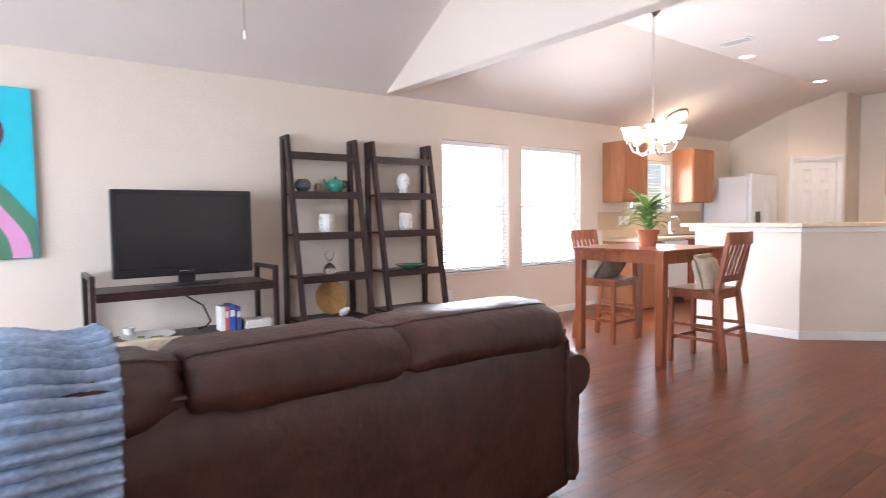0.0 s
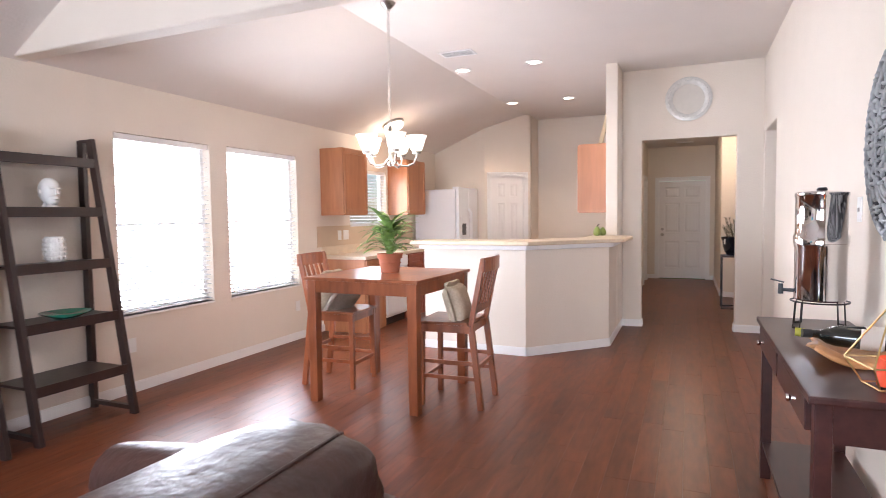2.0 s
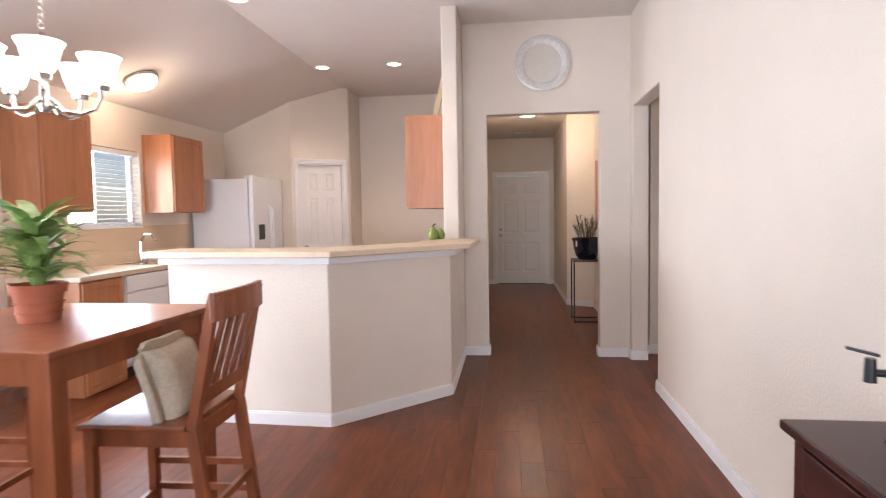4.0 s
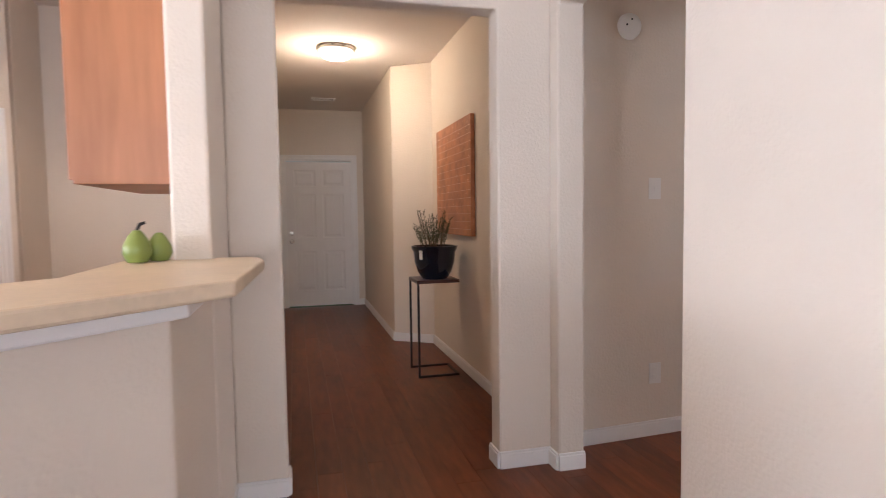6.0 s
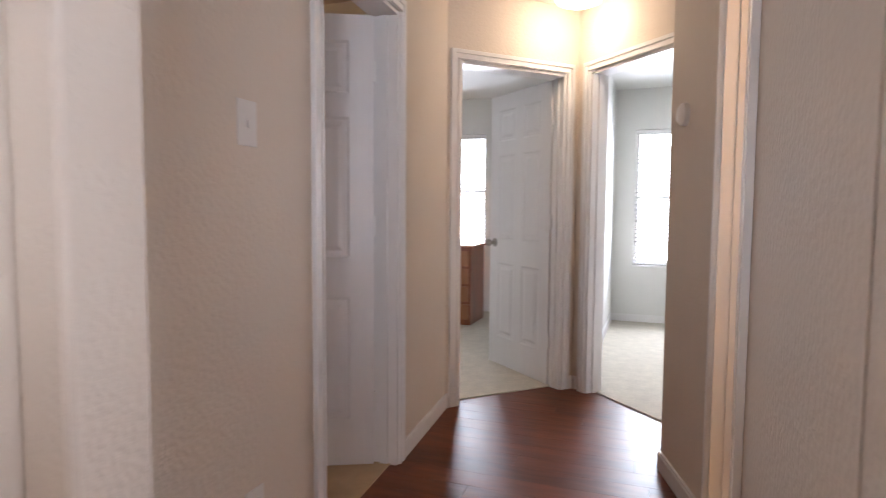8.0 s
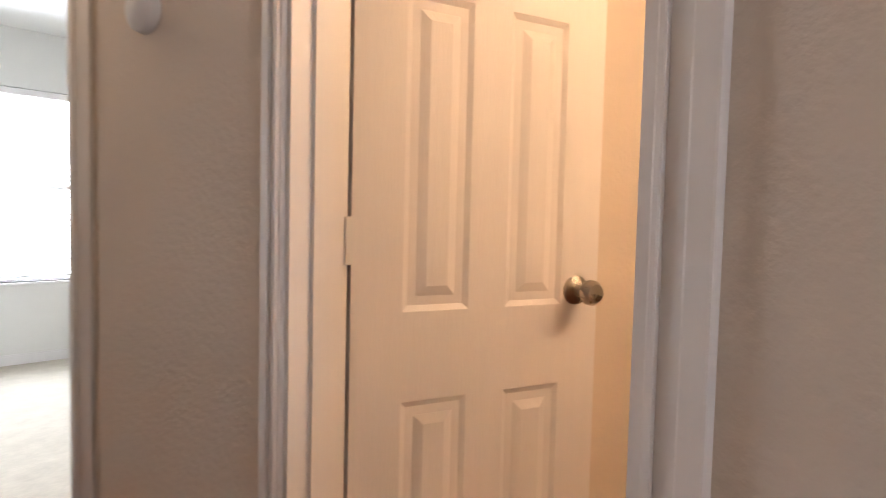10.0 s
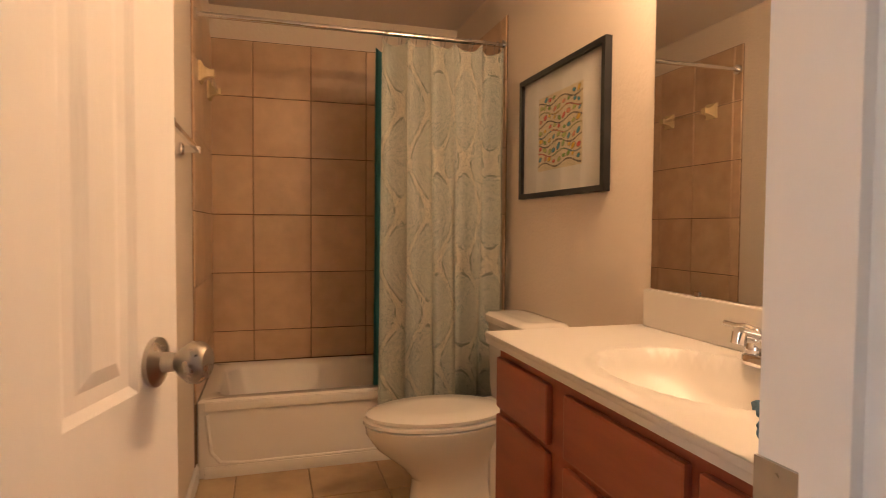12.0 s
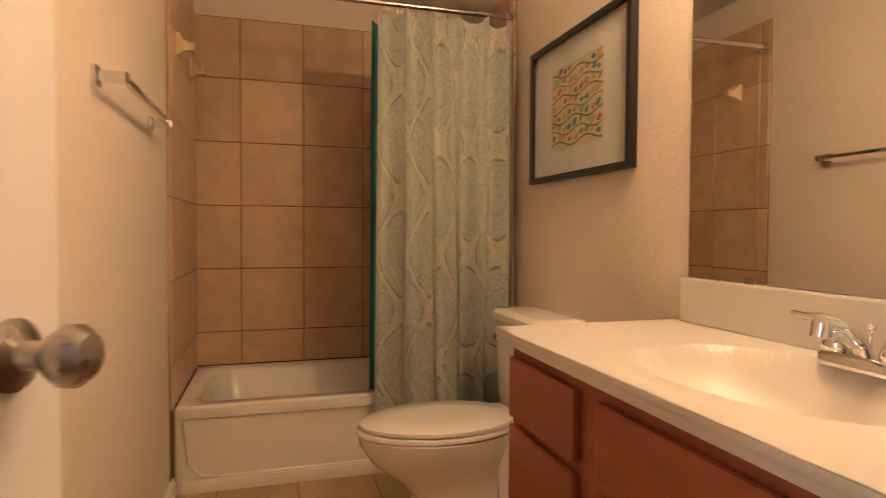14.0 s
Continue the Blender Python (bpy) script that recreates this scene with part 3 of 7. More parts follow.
def panel_door(name, label, m, w, h=2.02, t=0.035, knob=True, knob_at=0.93, dead=False, mid=0.09):
    """A six-panel door: hinge edge at the local origin, running along x; faces at y = 0 and y = t."""
    d = new(name)
    d.matrix_basis = m
    tagged(d, label, "door", "", "structure")
    st = 0.105
    pw = (w - 2 * st - mid) / 2
    rows = ((0.22, 0.56), (0.96, 0.62), (1.68, 0.23))
    core = Mesh()
    # stiles and rails left standing between the sunk panels, on both faces
    core.box(0, 0.007, 0.008, w, t - 0.007, h)
    cuts = [0.008] + [z for a, b in rows for z in (a, a + b)] + [h]
    for y0, y1 in ((0, 0.0072), (t - 0.0072, t)):
        for x0, x1 in ((0, st), (st + pw, st + pw + mid), (w - st, w)):
            core.box(x0, y0, 0.008, x1, y1, h)
        for z0, z1 in zip(cuts[0::2], cuts[1::2]):
            for x0, x1 in ((st, st + pw), (st + pw + mid, w - st)):
                core.box(x0, y0, z0, x1, y1, z1)
    part("slab", core, DOORP, d)
    for a, b in rows:
        meshes = None
        for x0 in (st, st + pw + mid):
            for y0, fl in ((0.0, 1), (t, -1)):
                if meshes is None:
                    o = part("panel", panel_mesh(pw, b), DOORP, d)
                    meshes = o.data
                else:
                    o = new("panel", meshes)
                    o.parent = d
                o.matrix_basis = pose(x0, y0, a) if fl == 1 else pose(x0 + pw, y0, a, 0, 0, 180)
    if knob:
        for sgn, y0 in ((-1, 0.0), (1, t)):
            k = Mesh()
            k.lathe([(0.0, 0.0), (0.033, 0.0), (0.033, 0.006), (0.014, 0.014), (0.012, 0.03), (0.02, 0.038), (0.028, 0.05), (0.028, 0.062), (0.02, 0.072), (0, 0.074)], seg=24)
            k.move(Matrix.Translation((w - 0.065, y0, knob_at)) @ Matrix.Rotation(radians(90 * (1 if sgn < 0 else -1)), 4, "X"))
            part("doorknob", k, NICKEL, d, "brushed nickel round doorknob", smooth=True)
    if dead:
        k = Mesh()
        k.rod((w - 0.065, -0.012, knob_at + 0.11), (w - 0.065, 0, knob_at + 0.11), 0.028, 0.028, 20)
        part("deadbolt", k, NICKEL, d, "nickel deadbolt", smooth=True)
    for hz in (0.3, 1.1, 1.78):
        k = Mesh()
        k.box(-0.012, -0.002, hz - 0.045, 0.002, t * 0.6, hz + 0.045)
        k.rod((-0.006, t + 0.004, hz - 0.047), (-0.006, t + 0.004, hz + 0.047), 0.006, 0.006, 8)
        part("hinge", k, PLATEW, d, "white painted hinge")
    return d


def window(name, m, s0, s1, z0, z1, label, blind_open=True, depth=0.15):
    """Frame, sash bars, panes and a slatted blind in an opening of the wall whose frame is m."""
    w = new(name)
    w.matrix_basis = m
    tagged(w, label, "window", "", "structure")
    f = Mesh()
    y0, y1 = depth * 0.55, depth * 0.85
    f.box(s0, y0, z0, s0 + 0.04, y1, z1).box(s1 - 0.04, y0, z0, s1, y1, z1)
    f.box(s0 + 0.04, y0, z0, s1 - 0.04, y1, z0 + 0.04).box(s0 + 0.04, y0, z1 - 0.04, s1 - 0.04, y1, z1)
    zm = (z0 + z1) / 2
    f.box(s0 + 0.04, y0, zm - 0.012, s1 - 0.04, y1, zm + 0.012)
    part("window_frame", f, TRIM, w)
    s = Mesh()
    s.box(s0, -0.012, z0 - 0.018, s1, depth * 0.55, z0, bevel=0.004)
    part("window_sill", s, TRIM, w)
    for a, b in ((z0 + 0.04, zm - 0.02), (zm + 0.02, z1 - 0.04)):
        p = Mesh()
        p.box(s0 + 0.04, y0 + 0.02, a, s1 - 0.04, y0 + 0.024, b)
        o = part("pane", p, PANE, w)
        o.visible_shadow = False
    hr = Mesh()
    hr.box(s0 + 0.01, 0.008, z1 - 0.05, s1 - 0.01, 0.055, z1 - 0.004, bevel=0.004)
    part("blind_headrail", hr, TRIM, w)
    slat = None
    n = int((z1 - z0 - 0.08) / 0.043)
    for i in range(n):
        z = z0 + 0.03 + i * 0.043
        if slat is None:
            k = Mesh()
            k.beam((s0 + 0.012, 0, 0), (s1 - 0.012, 0, 0), 0.045, 0.0025)
            o = part("blind_slat", k, BLIND, w)
            slat = o.data
        else:
            o = new("blind_slat", slat)
            o.parent = w
        o.matrix_basis = pose(0, 0.035, z, 9 if blind_open else 60, 0, 0)
    for sx in (s0 + 0.12, s1 - 0.12):
        k = Mesh()
        k.rod((sx, 0.03, z0 + 0.02), (sx, 0.03, z1 - 0.05), 0.0015, 0.0015, 5)
        part("blind_cord", k, TRIM, w)
    return w


window("window_1", m_west, 6.35, 7.32, 0.62, 2.06, "bright sash window with an open white slatted blind")
window("window_2", m_west, 5.06, 6.13, 0.62, 2.07, "bright sash window with an open white slatted blind")
window("window_3", m_west, 2.95, 3.95, 1.27, 2.02, "small bright kitchen window with a white blind")
window("window_4", m_south, 0.9, 4.4, 0.3, 2.3, "wide window behind the sofa")
window("window_5", m_far, 2.30, 3.60, 0.61, 2.02, "bright bedroom window with a white blind")
window("window_6", m_far, 5.22, 6.3, 0.75, 2.04, "bright bedroom window with white slatted blind")

door_frame("door_frame_1", m_d1, 0.81, 1.54, 2.04, 0.12, "white painted door casing")
door_frame("door_frame_2", m_d2, 0.1, 0.86, 2.04, 0.12, "white painted door casing")
door_frame("door_frame_3", m_d3, 0.505, 1.215, 2.04, 0.12, "white painted door casing")
door_frame("door_frame_4", m_ba, 0.813, 1.489, 2.04, 0.115, "white painted bathroom door casing", False)
door_frame("door_frame_5", m_fd, 0.275, 1.205, 2.05, 0.14, "white painted front door casing")
door_frame("door_frame_6", m_pan, 0.1, 0.70, 2.04, 0.1, "white painted pantry door casing", False)
door_frame("door_frame_7", m_cw, 0.55, 1.35, 2.04, 0.12, "white painted door casing in the corridor")

panel_door("door_1", "open white six-panel door by a tiled room", m_d1 @ pose(0.855, 0.1, 0, 0, 0, 68), 0.69)
panel_door("door_2", "open white six-panel bedroom door", m_d2 @ pose(0.13, 0.105, 0, 0, 0, 88), 0.725)
panel_door("door_3", "white six-panel bedroom door swung wide open", m_d3 @ pose(0.523, 0.12, 0, 0, 0, 100), 0.675)
bath_door = panel_door("door_4", "open white six-panel bathroom door", m_ba @ pose(1.467, 0.122, 0, 0, 0, 106.8) @ Matrix.Diagonal((1, -1, 1, 1)), 0.595, knob_at=0.99)
panel_door("door_5", "closed white six-panel front door", m_fd @ pose(0.293, 0.06, 0), 0.894, dead=True, knob_at=0.92)
panel_door("door_6", "closed white six-panel pantry door", m_pan @ pose(0.118, 0.03, 0), 0.564, knob_at=0.92)
panel_door("door_7", "closed white six-panel corridor door", m_cw @ pose(0.568, 0.05, 0), 0.764, knob_at=0.92)

k = Mesh()
k.box(0.8285, 0.076, 0.89, 0.832, 0.118, 1.01, m=m_ba)
k.box(0.8285, 0.088, 0.92, 0.833, 0.106, 0.98, m=m_ba)
tagged(part("strike_plate", k, NICKEL), "brushed nickel strike plate on the bathroom door jamb", "strike plate")


def skirting(name, runs, z=0.0):
    a = Mesh()
    for p0, p1 in runs:
        p0, p1 = Vector((*p0, 0)), Vector((*p1, 0))
        d = (p1 - p0).normalized()
        n = Vector((-d.y, d.x, 0))
        a.beam(p0 + n * 0.007 + Vector((0, 0, 0.036 + z)), p1 + n * 0.007 + Vector((0, 0, 0.036 + z)), 0.014, 0.072)
        a.beam(p0 + n * 0.005 + Vector((0, 0, 0.078 + z)), p1 + n * 0.005 + Vector((0, 0, 0.078 + z)), 0.009, 0.012)
    return structure(name, a, TRIM, "white painted skirting board")


# the wall lies to the right of each run
skirting("baseboard_west", [((XW, -1.5), (XW, -11))])
skirting("baseboard_east", [((0, -5.9), (0, -1.025)), ((0, -1.025), (0.9, -1.025)), ((0, -0.1), (0, 0.0))])
skirting("baseboard_hall", [((0, 0), (-0.269, 0)), ((-1.286, 0), (-1.51, 0)), ((-0.269, 0), (-0.269, 0.13)), ((-1.286, 0.13), (-1.286, 0.0)), ((0.14, -0.1), (0.0, -0.1))])
skirting("baseboard_bar", [((-1.515, 0), (-1.515, -1.21)), ((-1.515, -1.21), (-2.21, -1.925)), ((-2.21, -1.925), (-3.31, -1.87))])
skirting("baseboard_corridor", [((0.08, 0.14), (0.08, 2.86)), ((0.08, 2.86), (-0.276, 3.1)), ((-0.276, 3.1), (-0.276, 5.62)), ((-0.276, 5.62), (-0.36, 5.62)), ((-1.51, 3.1), (-1.51, 0.13)), ((-1.415, 5.62), (-1.56, 5.62)), ((-1.56, 3.4), (-1.56, 3.12)), ((-1.56, 5.62), (-1.56, 5.27))])
skirting("baseboard_vestibule", [((2.655, 0.325), (1.92, 0.27)), ((1.06, 0.206), (0.14, 0.138)), ((1.692, -1.025), (1.73, -1.025)), ((1.73, -1.025), (2.24, -0.875)), ((2.24, -0.875), (2.42, -1.24)), ((2.38, -1.28), (2.69, -0.97)), ((3.30, -0.36), T), (T, (3.30, -0.30)), ((2.672, 0.309), (2.655, 0.325))])
skirting("baseboard_bedroom", [((5.9, -4.1), (5.9, -0.39)), ((5.9, -0.27), (5.9, 3.6)), ((5.9, -0.39), (3.5, -0.39))])
base_bath = skirting("baseboard_bathroom", [((BE, -3.5), (BE, -1.02))])


# ---- lamps ----
def chandelier():
    t = thing("chandelier", "five-light brushed nickel chandelier with lit frosted glass shades over the table", "chandelier", (-2.98, -3.2, 1.78))
    b = Mesh()
    b.lathe([(0, 0), (0.02, 0.005), (0.03, 0.03), (0.018, 0.06), (0.014, 0.14), (0.024, 0.17), (0.03, 0.2), (0.016, 0.24), (0.02, 0.3), (0.008, 0.33), (0, 0.33)], seg=18)
    part("stem", b, NICKEL, t, smooth=True)
    for i in range(5):
        a = 2 * math.pi * i / 5 + 0.35
        c, s = math.cos(a), math.sin(a)
        pts = [(c * r, s * r, z) for r, z in ((0.02, 0.06), (0.07, 0.01), (0.13, 0.0), (0.185, 0.02), (0.21, 0.07), (0.21, 0.1))]
        arm = Mesh()
        arm.tube(pts, 0.008)
        arm.lathe([(0, 0), (0.03, 0), (0.034, 0.02), (0.022, 0.03), (0, 0.03)], (c * 0.21, s * 0.21, 0.095), 14)
        ao = part("arm", arm, NICKEL, t, smooth=True)
        sh = Mesh()
        sh.lathe([(0.028, 0.0), (0.046, 0.02), (0.06, 0.06), (0.07, 0.1), (0.084, 0.125), (0.08, 0.125), (0.066, 0.1), (0.055, 0.06), (0.042, 0.024), (0.02, 0.006)], (c * 0.21, s * 0.21, 0.115), 22)
        part("shade", sh, LAMPGLASS, ao, "lit frosted glass bell shade", smooth=True)
    ch = Mesh()
    z = 0.34
    i = 0
    top = H - 1.78
    while z < top - 0.05:
        ch.ring((0, 0, z + 0.017), 0.013, 0.0025, "x" if i % 2 else "y", 10, 5)
        z += 0.027
        i += 1
    part("chain", ch, NICKEL, t)
    cn = Mesh()
    cn.lathe([(0, -0.05), (0.02, -0.05), (0.05, -0.02), (0.062, 0), (0, 0)], (0, 0, top), 22)
    part("canopy", cn, NICKEL, t, smooth=True)


chandelier()


def downlight(x, y):
    t = thing("downlight", "lit round recessed ceiling downlight with white trim", "downlight", (x, y, H), group="kitchen downlights")
    r = Mesh()
    r.lathe([(0.07, 0.0), (0.073, -0.006), (0.098, -0.005), (0.1, 0.0)], seg=28)
    part("trim_ring", r, TRIM, t, smooth=True)
    l = Mesh()
    l.lathe([(0, -0.001), (0.071, -0.002), (0.071, 0.0)], seg=28)
    part("lens", l, DOWNGLOW, t, "glowing lens")


for dx, dy in ((-3.21, -0.93), (-2.36, -0.93), (-3.24, 1.26), (-2.39, 1.26)):
    downlight(dx, dy)


def dome_light(x, y, z, tilt=0.0, label="lit frosted glass dome ceiling light with a nickel rim", r=0.165):
    t = thing("ceiling_light", label, "ceiling light", (x, y, z), group="dome lights")
    t.matrix_basis = pose(x, y, z, 0, tilt, 0)
    b = Mesh()
    b.lathe([(0, 0.0), (r, 0), (r + 0.005, -0.012), (r, -0.03), (r - 0.015, -0.032), (0, -0.03)], seg=32)
    part("rim", b, NICKEL, t, smooth=True)
    g = Mesh()
    g.lathe([(r - 0.016, -0.033), (r - 0.02, -0.05), (r * 0.75, -0.08), (r * 0.45, -0.1), (0.02, -0.108), (0, -0.108)], seg=32)
    part("dome", g, DOMEGLASS, t, "glowing frosted glass dome", smooth=True)
    for o in t.children:
        o.visible_shadow = False


dome_light(-4.42, -0.4, 2.45 + 0.42 * 0.416, -22, r=0.15)
dome_light(-0.84, 2.55, 2.73)
dome_light(2.96, -0.37, 2.455)


def vent(name, at, w, d, n, label):
    t = thing(name, label, "air vent", at)
    f = Mesh()
    f.box(-w / 2, -d / 2, -0.008, w / 2, -d / 2 + 0.02, 0).box(-w / 2, d / 2 - 0.02, -0.008, w / 2, d / 2, 0)
    f.box(-w / 2, -d / 2 + 0.02, -0.008, -w / 2 + 0.02, d / 2 - 0.02, 0).box(w / 2 - 0.02, -d / 2 + 0.02, -0.008, w / 2, d / 2 - 0.02, 0)
    part("frame", f, TRIM, t)
    bk = Mesh()
    bk.box(-w / 2 + 0.02, -d / 2 + 0.02, -0.002, w / 2 - 0.02, d / 2 - 0.02, -0.0005)
    part("backing", bk, plain("duct_shadow", (0.03, 0.03, 0.03), 0.9), t)
    for i in range(n):
        y = -d / 2 + 0.02 + (i + 0.5) * (d - 0.04) / n
        s = Mesh()
        s.beam((-w / 2 + 0.02, y, -0.006), (w / 2 - 0.02, y, -0.006), (d - 0.04) / n * 0.28, 0.002)
        part("slat", s, TRIM, t)


vent("ceiling_vent", (-3.0, -1.63, H), 0.36, 0.2, 9, "white metal ceiling vent")
vent("ceiling_vent", (-0.84, 4.84, 2.73), 0.3, 0.16, 6, "white metal ceiling vent in the corridor")


# ---- living room ----
def soft_box(mesh, x0, y0, z0, x1, y1, z1, puff=0.03, r=0.05, seed=0):
    """A padded block with swollen faces."""
    nx, ny, nz = 8, 14, 7
    c = Vector(((x0 + x1) / 2, (y0 + y1) / 2, (z0 + z1) / 2))
    hx, hy, hz = (x1 - x0) / 2, (y1 - y0) / 2, (z1 - z0) / 2
    first = len(mesh.bm.verts)
    q = bmesh.ops.create_cube(mesh.bm, size=2.0)
    vs = q["verts"]
    es = list({e for v in vs for e in v.link_edges})
    bmesh.ops.subdivide_edges(mesh.bm, edges=es, cuts=9, use_grid_fill=True)
    for v in list(mesh.bm.verts)[first:]:
        p = v.co.copy()
        s = Vector([math.copysign(abs(k) ** 0.8, k) for k in p])
        e = Vector((s.x * hx, s.y * hy, s.z * hz))
        # round the edges by pulling far corners in
        m = sorted((abs(p.x), abs(p.y), abs(p.z)))
        pull = max(0, m[1] - 0.72) * r * 3.2
        d = Vector((p.x / max(hx, 0.05) * 0.05, p.y / max(hy, 0.05) * 0.05, p.z / max(hz, 0.05) * 0.05))
        e -= d.normalized() * pull
        bulge = puff * (1 - m[1] ** 2)
        k = max(range(3), key=lambda i: abs(p[i]))
        e[k] += math.copysign(bulge, p[k])
        w = noise.noise(e * 5 + Vector((seed * 7.1, 0, 0))) * 0.012 + noise.noise(e * 14 + Vector((seed, 3, 0))) * 0.005
        v.co = c + e + Vector((w, w * 0.3, w))
    return mesh


def pillow(mesh, c, half, seed, e1=0.55, e2=0.5):
    """A plump cushion with rounded ends and creases."""
    nu, nv = 40, 22

    def sp(v, e):
        return math.copysign(abs(v) ** e, v)
    rows = []
    for j in range(nv + 1):
        ph = -math.pi / 2 + math.pi * j / nv
        row = []
        for i in range(nu):
            th = 2 * math.pi * i / nu
            # long axis along y
            y = half[1] * sp(math.sin(ph), e1)
            r = sp(math.cos(ph), e2)
            x, z = half[0] * r * sp(math.cos(th), 0.75), half[2] * r * sp(math.sin(th), 0.75)
            p = Vector((x, y, z))
            crease = 0.02 * noise.noise((p.x * 5 + seed * 9, p.y * 4, p.z * 5)) + 0.012 * noise.noise((p.x * 16, p.y * 13 + seed, p.z * 16))
            crease += 0.012 * math.sin(p.y * 60 + 6 * p.x) * max(0, abs(p.y) / half[1] - 0.55)
            row.append(mesh.bm.verts.new(Vector(c) + p * (1 + crease / 0.2)))
        rows.append(row)
    for a, b in zip(rows[:-1], rows[1:]):
        for i in range(nu):
            mesh.bm.faces.new((a[i], a[(i + 1) % nu], b[(i + 1) % nu], b[i]))
    lines = [[r[k].co.copy() for r in rows[2:-2]] for k in (nu * 7 // 40, nu * 17 // 40)]
    bmesh.ops.remove_doubles(mesh.bm, verts=mesh.bm.verts, dist=0.0005)
    return lines


def sofa():
    t = thing("sofa", "brown leather three-seat sofa seen from behind", "sofa", (0, 0, 0))
    b = Mesh()
    # outer back, leaning slightly, and plinth
    soft_box(b, -1.66, -8.64, 0.06, -1.43, -6.14, 0.765, 0.008, 0.06, 1)
    part("back", b, LEATHER, t, smooth=True)
    ba = Mesh()
    soft_box(ba, -2.42, -8.55, 0.06, -1.6, -6.3, 0.33, 0.01, 0.03, 2)
    part("base", ba, LEATHER, t, smooth=True)
    for i, (y0, y1) in enumerate(((-6.975, -6.19), (-7.655, -6.985), (-8.5, -7.665))):
        c = Mesh()
        lines = pillow(c, (-1.635, (y0 + y1) / 2, 0.772), (0.225, (y1 - y0) / 2 + 0.01, 0.108), 3 + i, 0.45, 0.3)
        cu = part("back_cushion", c, LEATHER, t, smooth=True)
        for ln in lines:
            sm = Mesh()
            sm.tube(ln, 0.0055, 6)
            part("seam", sm, LEATHER, cu, "raised stitched seam", smooth=True)
        s = Mesh()
        soft_box(s, -2.46, y0, 0.3, -1.8, y1, 0.47, 0.03, 0.05, 8 + i)
        part("seat_cushion", s, LEATHER, t, smooth=True)
    for y in (-6.11, -8.66):
        a = Mesh()
        sg = 1 if y > -7 else -1
        soft_box(a, -2.44, y - 0.1, 0.05, -1.5, y + 0.1, 0.54, 0.01, 0.04, 12)
        # rolled top of the arm
        prof = []
        for k in range(13):
            u = k / 12
            x = -2.5 + u * 1.02
            r = 0.145 * (0.55 + 0.45 * math.sin(math.pi * min(1, max(0, 0.12 + u * 0.8))))
            prof.append((x, r))
        rings = []
        for x, r in prof:
            rings.append([a.bm.verts.new((x, y + sg * 0.03 + r * math.cos(2 * math.pi * i / 16), 0.54 + r * 0.95 * math.sin(2 * math.pi * i / 16))) for i in range(16)])
        for p, q in zip(rings[:-1], rings[1:]):
            for i in range(16):
                a.bm.faces.new((p[i], p[(i + 1) % 16], q[(i + 1) % 16], q[i]))
        a.bm.faces.new(rings[0])
        a.bm.faces.new(list(reversed(rings[-1])))
        part("arm", a, LEATHER, t, smooth=True)
    for x in (-2.3, -1.6):
        for y in (-8.5, -6.35):
            f = Mesh()
            f.rod((x, y, 0), (x, y, 0.08), 0.03, 0.035, 10)
            part("foot", f, ESPRESSO, t)


sofa()


def throw():
    t = thing("throw_blanket", "chunky light-blue knitted throw over the sofa back", "blanket")
    me = Mesh()
    path = [(-1.38, 0.12), (-1.385, 0.3), (-1.39, 0.5), (-1.4, 0.66), (-1.42, 0.78), (-1.48, 0.865), (-1.58, 0.905), (-1.72, 0.905), (-1.86, 0.87), (-2.03, 0.78), (-2.06, 0.62), (-2.1, 0.5)]
    fine = []
    for (a, b), (c, d) in zip(path[:-1], path[1:]):
        n = max(2, int(math.hypot(c - a, d - b) / 0.003))
        for k in range(n):
            fine.append((a + (c - a) * k / n, b + (d - b) * k / n))
    rows = []
    ny = 60
    for i, (x, z) in enumerate(fine):
        row = []
        (xa, za), (xb, zb) = fine[max(0, i - 12)], fine[min(len(fine) - 1, i + 12)]
        n = Vector((zb - za, 0, xa - xb)).normalized()
        for j in range(ny + 1):
            y = -8.65 + 0.84 * j / ny + 0.008 * math.sin(i * 0.03)
            rib = 0.025 * abs(math.sin(i * 0.31 + 0.25 * math.sin(j * 0.25))) ** 0.9 + 0.0025 * math.sin(j * 2.6 + i * 0.2)
            fold = 0.014 * math.sin(j * 0.3 + i * 0.0025) + 0.012 * noise.noise((x * 4, y * 4, z * 4))
            row.append(me.bm.verts.new(Vector((x, y, z)) + n * (rib + fold + 0.02)))
        rows.append(row)
    for a, b in zip(rows[:-1], rows[1:]):
        for j in range(ny):
            me.bm.faces.new((a[j], a[j + 1], b[j + 1], b[j]))
    o = part("cloth", me, KNIT, t, smooth=True)
    md = o.modifiers.new("thick", "SOLIDIFY")
    md.thickness = 0.014


throw()


def cushion(name, label, at, size, material, rx=0, ry=0, rz=0):
    t = thing(name, label, "cushion")
    t.matrix_basis = pose(*at, rx, ry, rz)
    me = Mesh()
    soft_box(me, -size[0] / 2, -size[1] / 2, -size[2] / 2, size[0] / 2, size[1] / 2, size[2] / 2, size[2] * 0.25, 0.05, 5)
    for v in me.bm.verts:
        u = max(abs(v.co.x) / size[0], abs(v.co.y) / size[1]) * 2
        v.co.z *= 1 - 0.55 * min(1, u) ** 3
    part("cover", me, material, t, smooth=True)
    return t


cushion("cushion", "beige woven cushion on the sofa seat", (-2.2, -7.1, 0.555), (0.42, 0.42, 0.13), CUSHION, 0, 58, 4)
cushion("cushion", "beige woven cushion on the sofa seat", (-2.17, -7.62, 0.575), (0.42, 0.42, 0.13), CUSHION, 0, 58, -5)


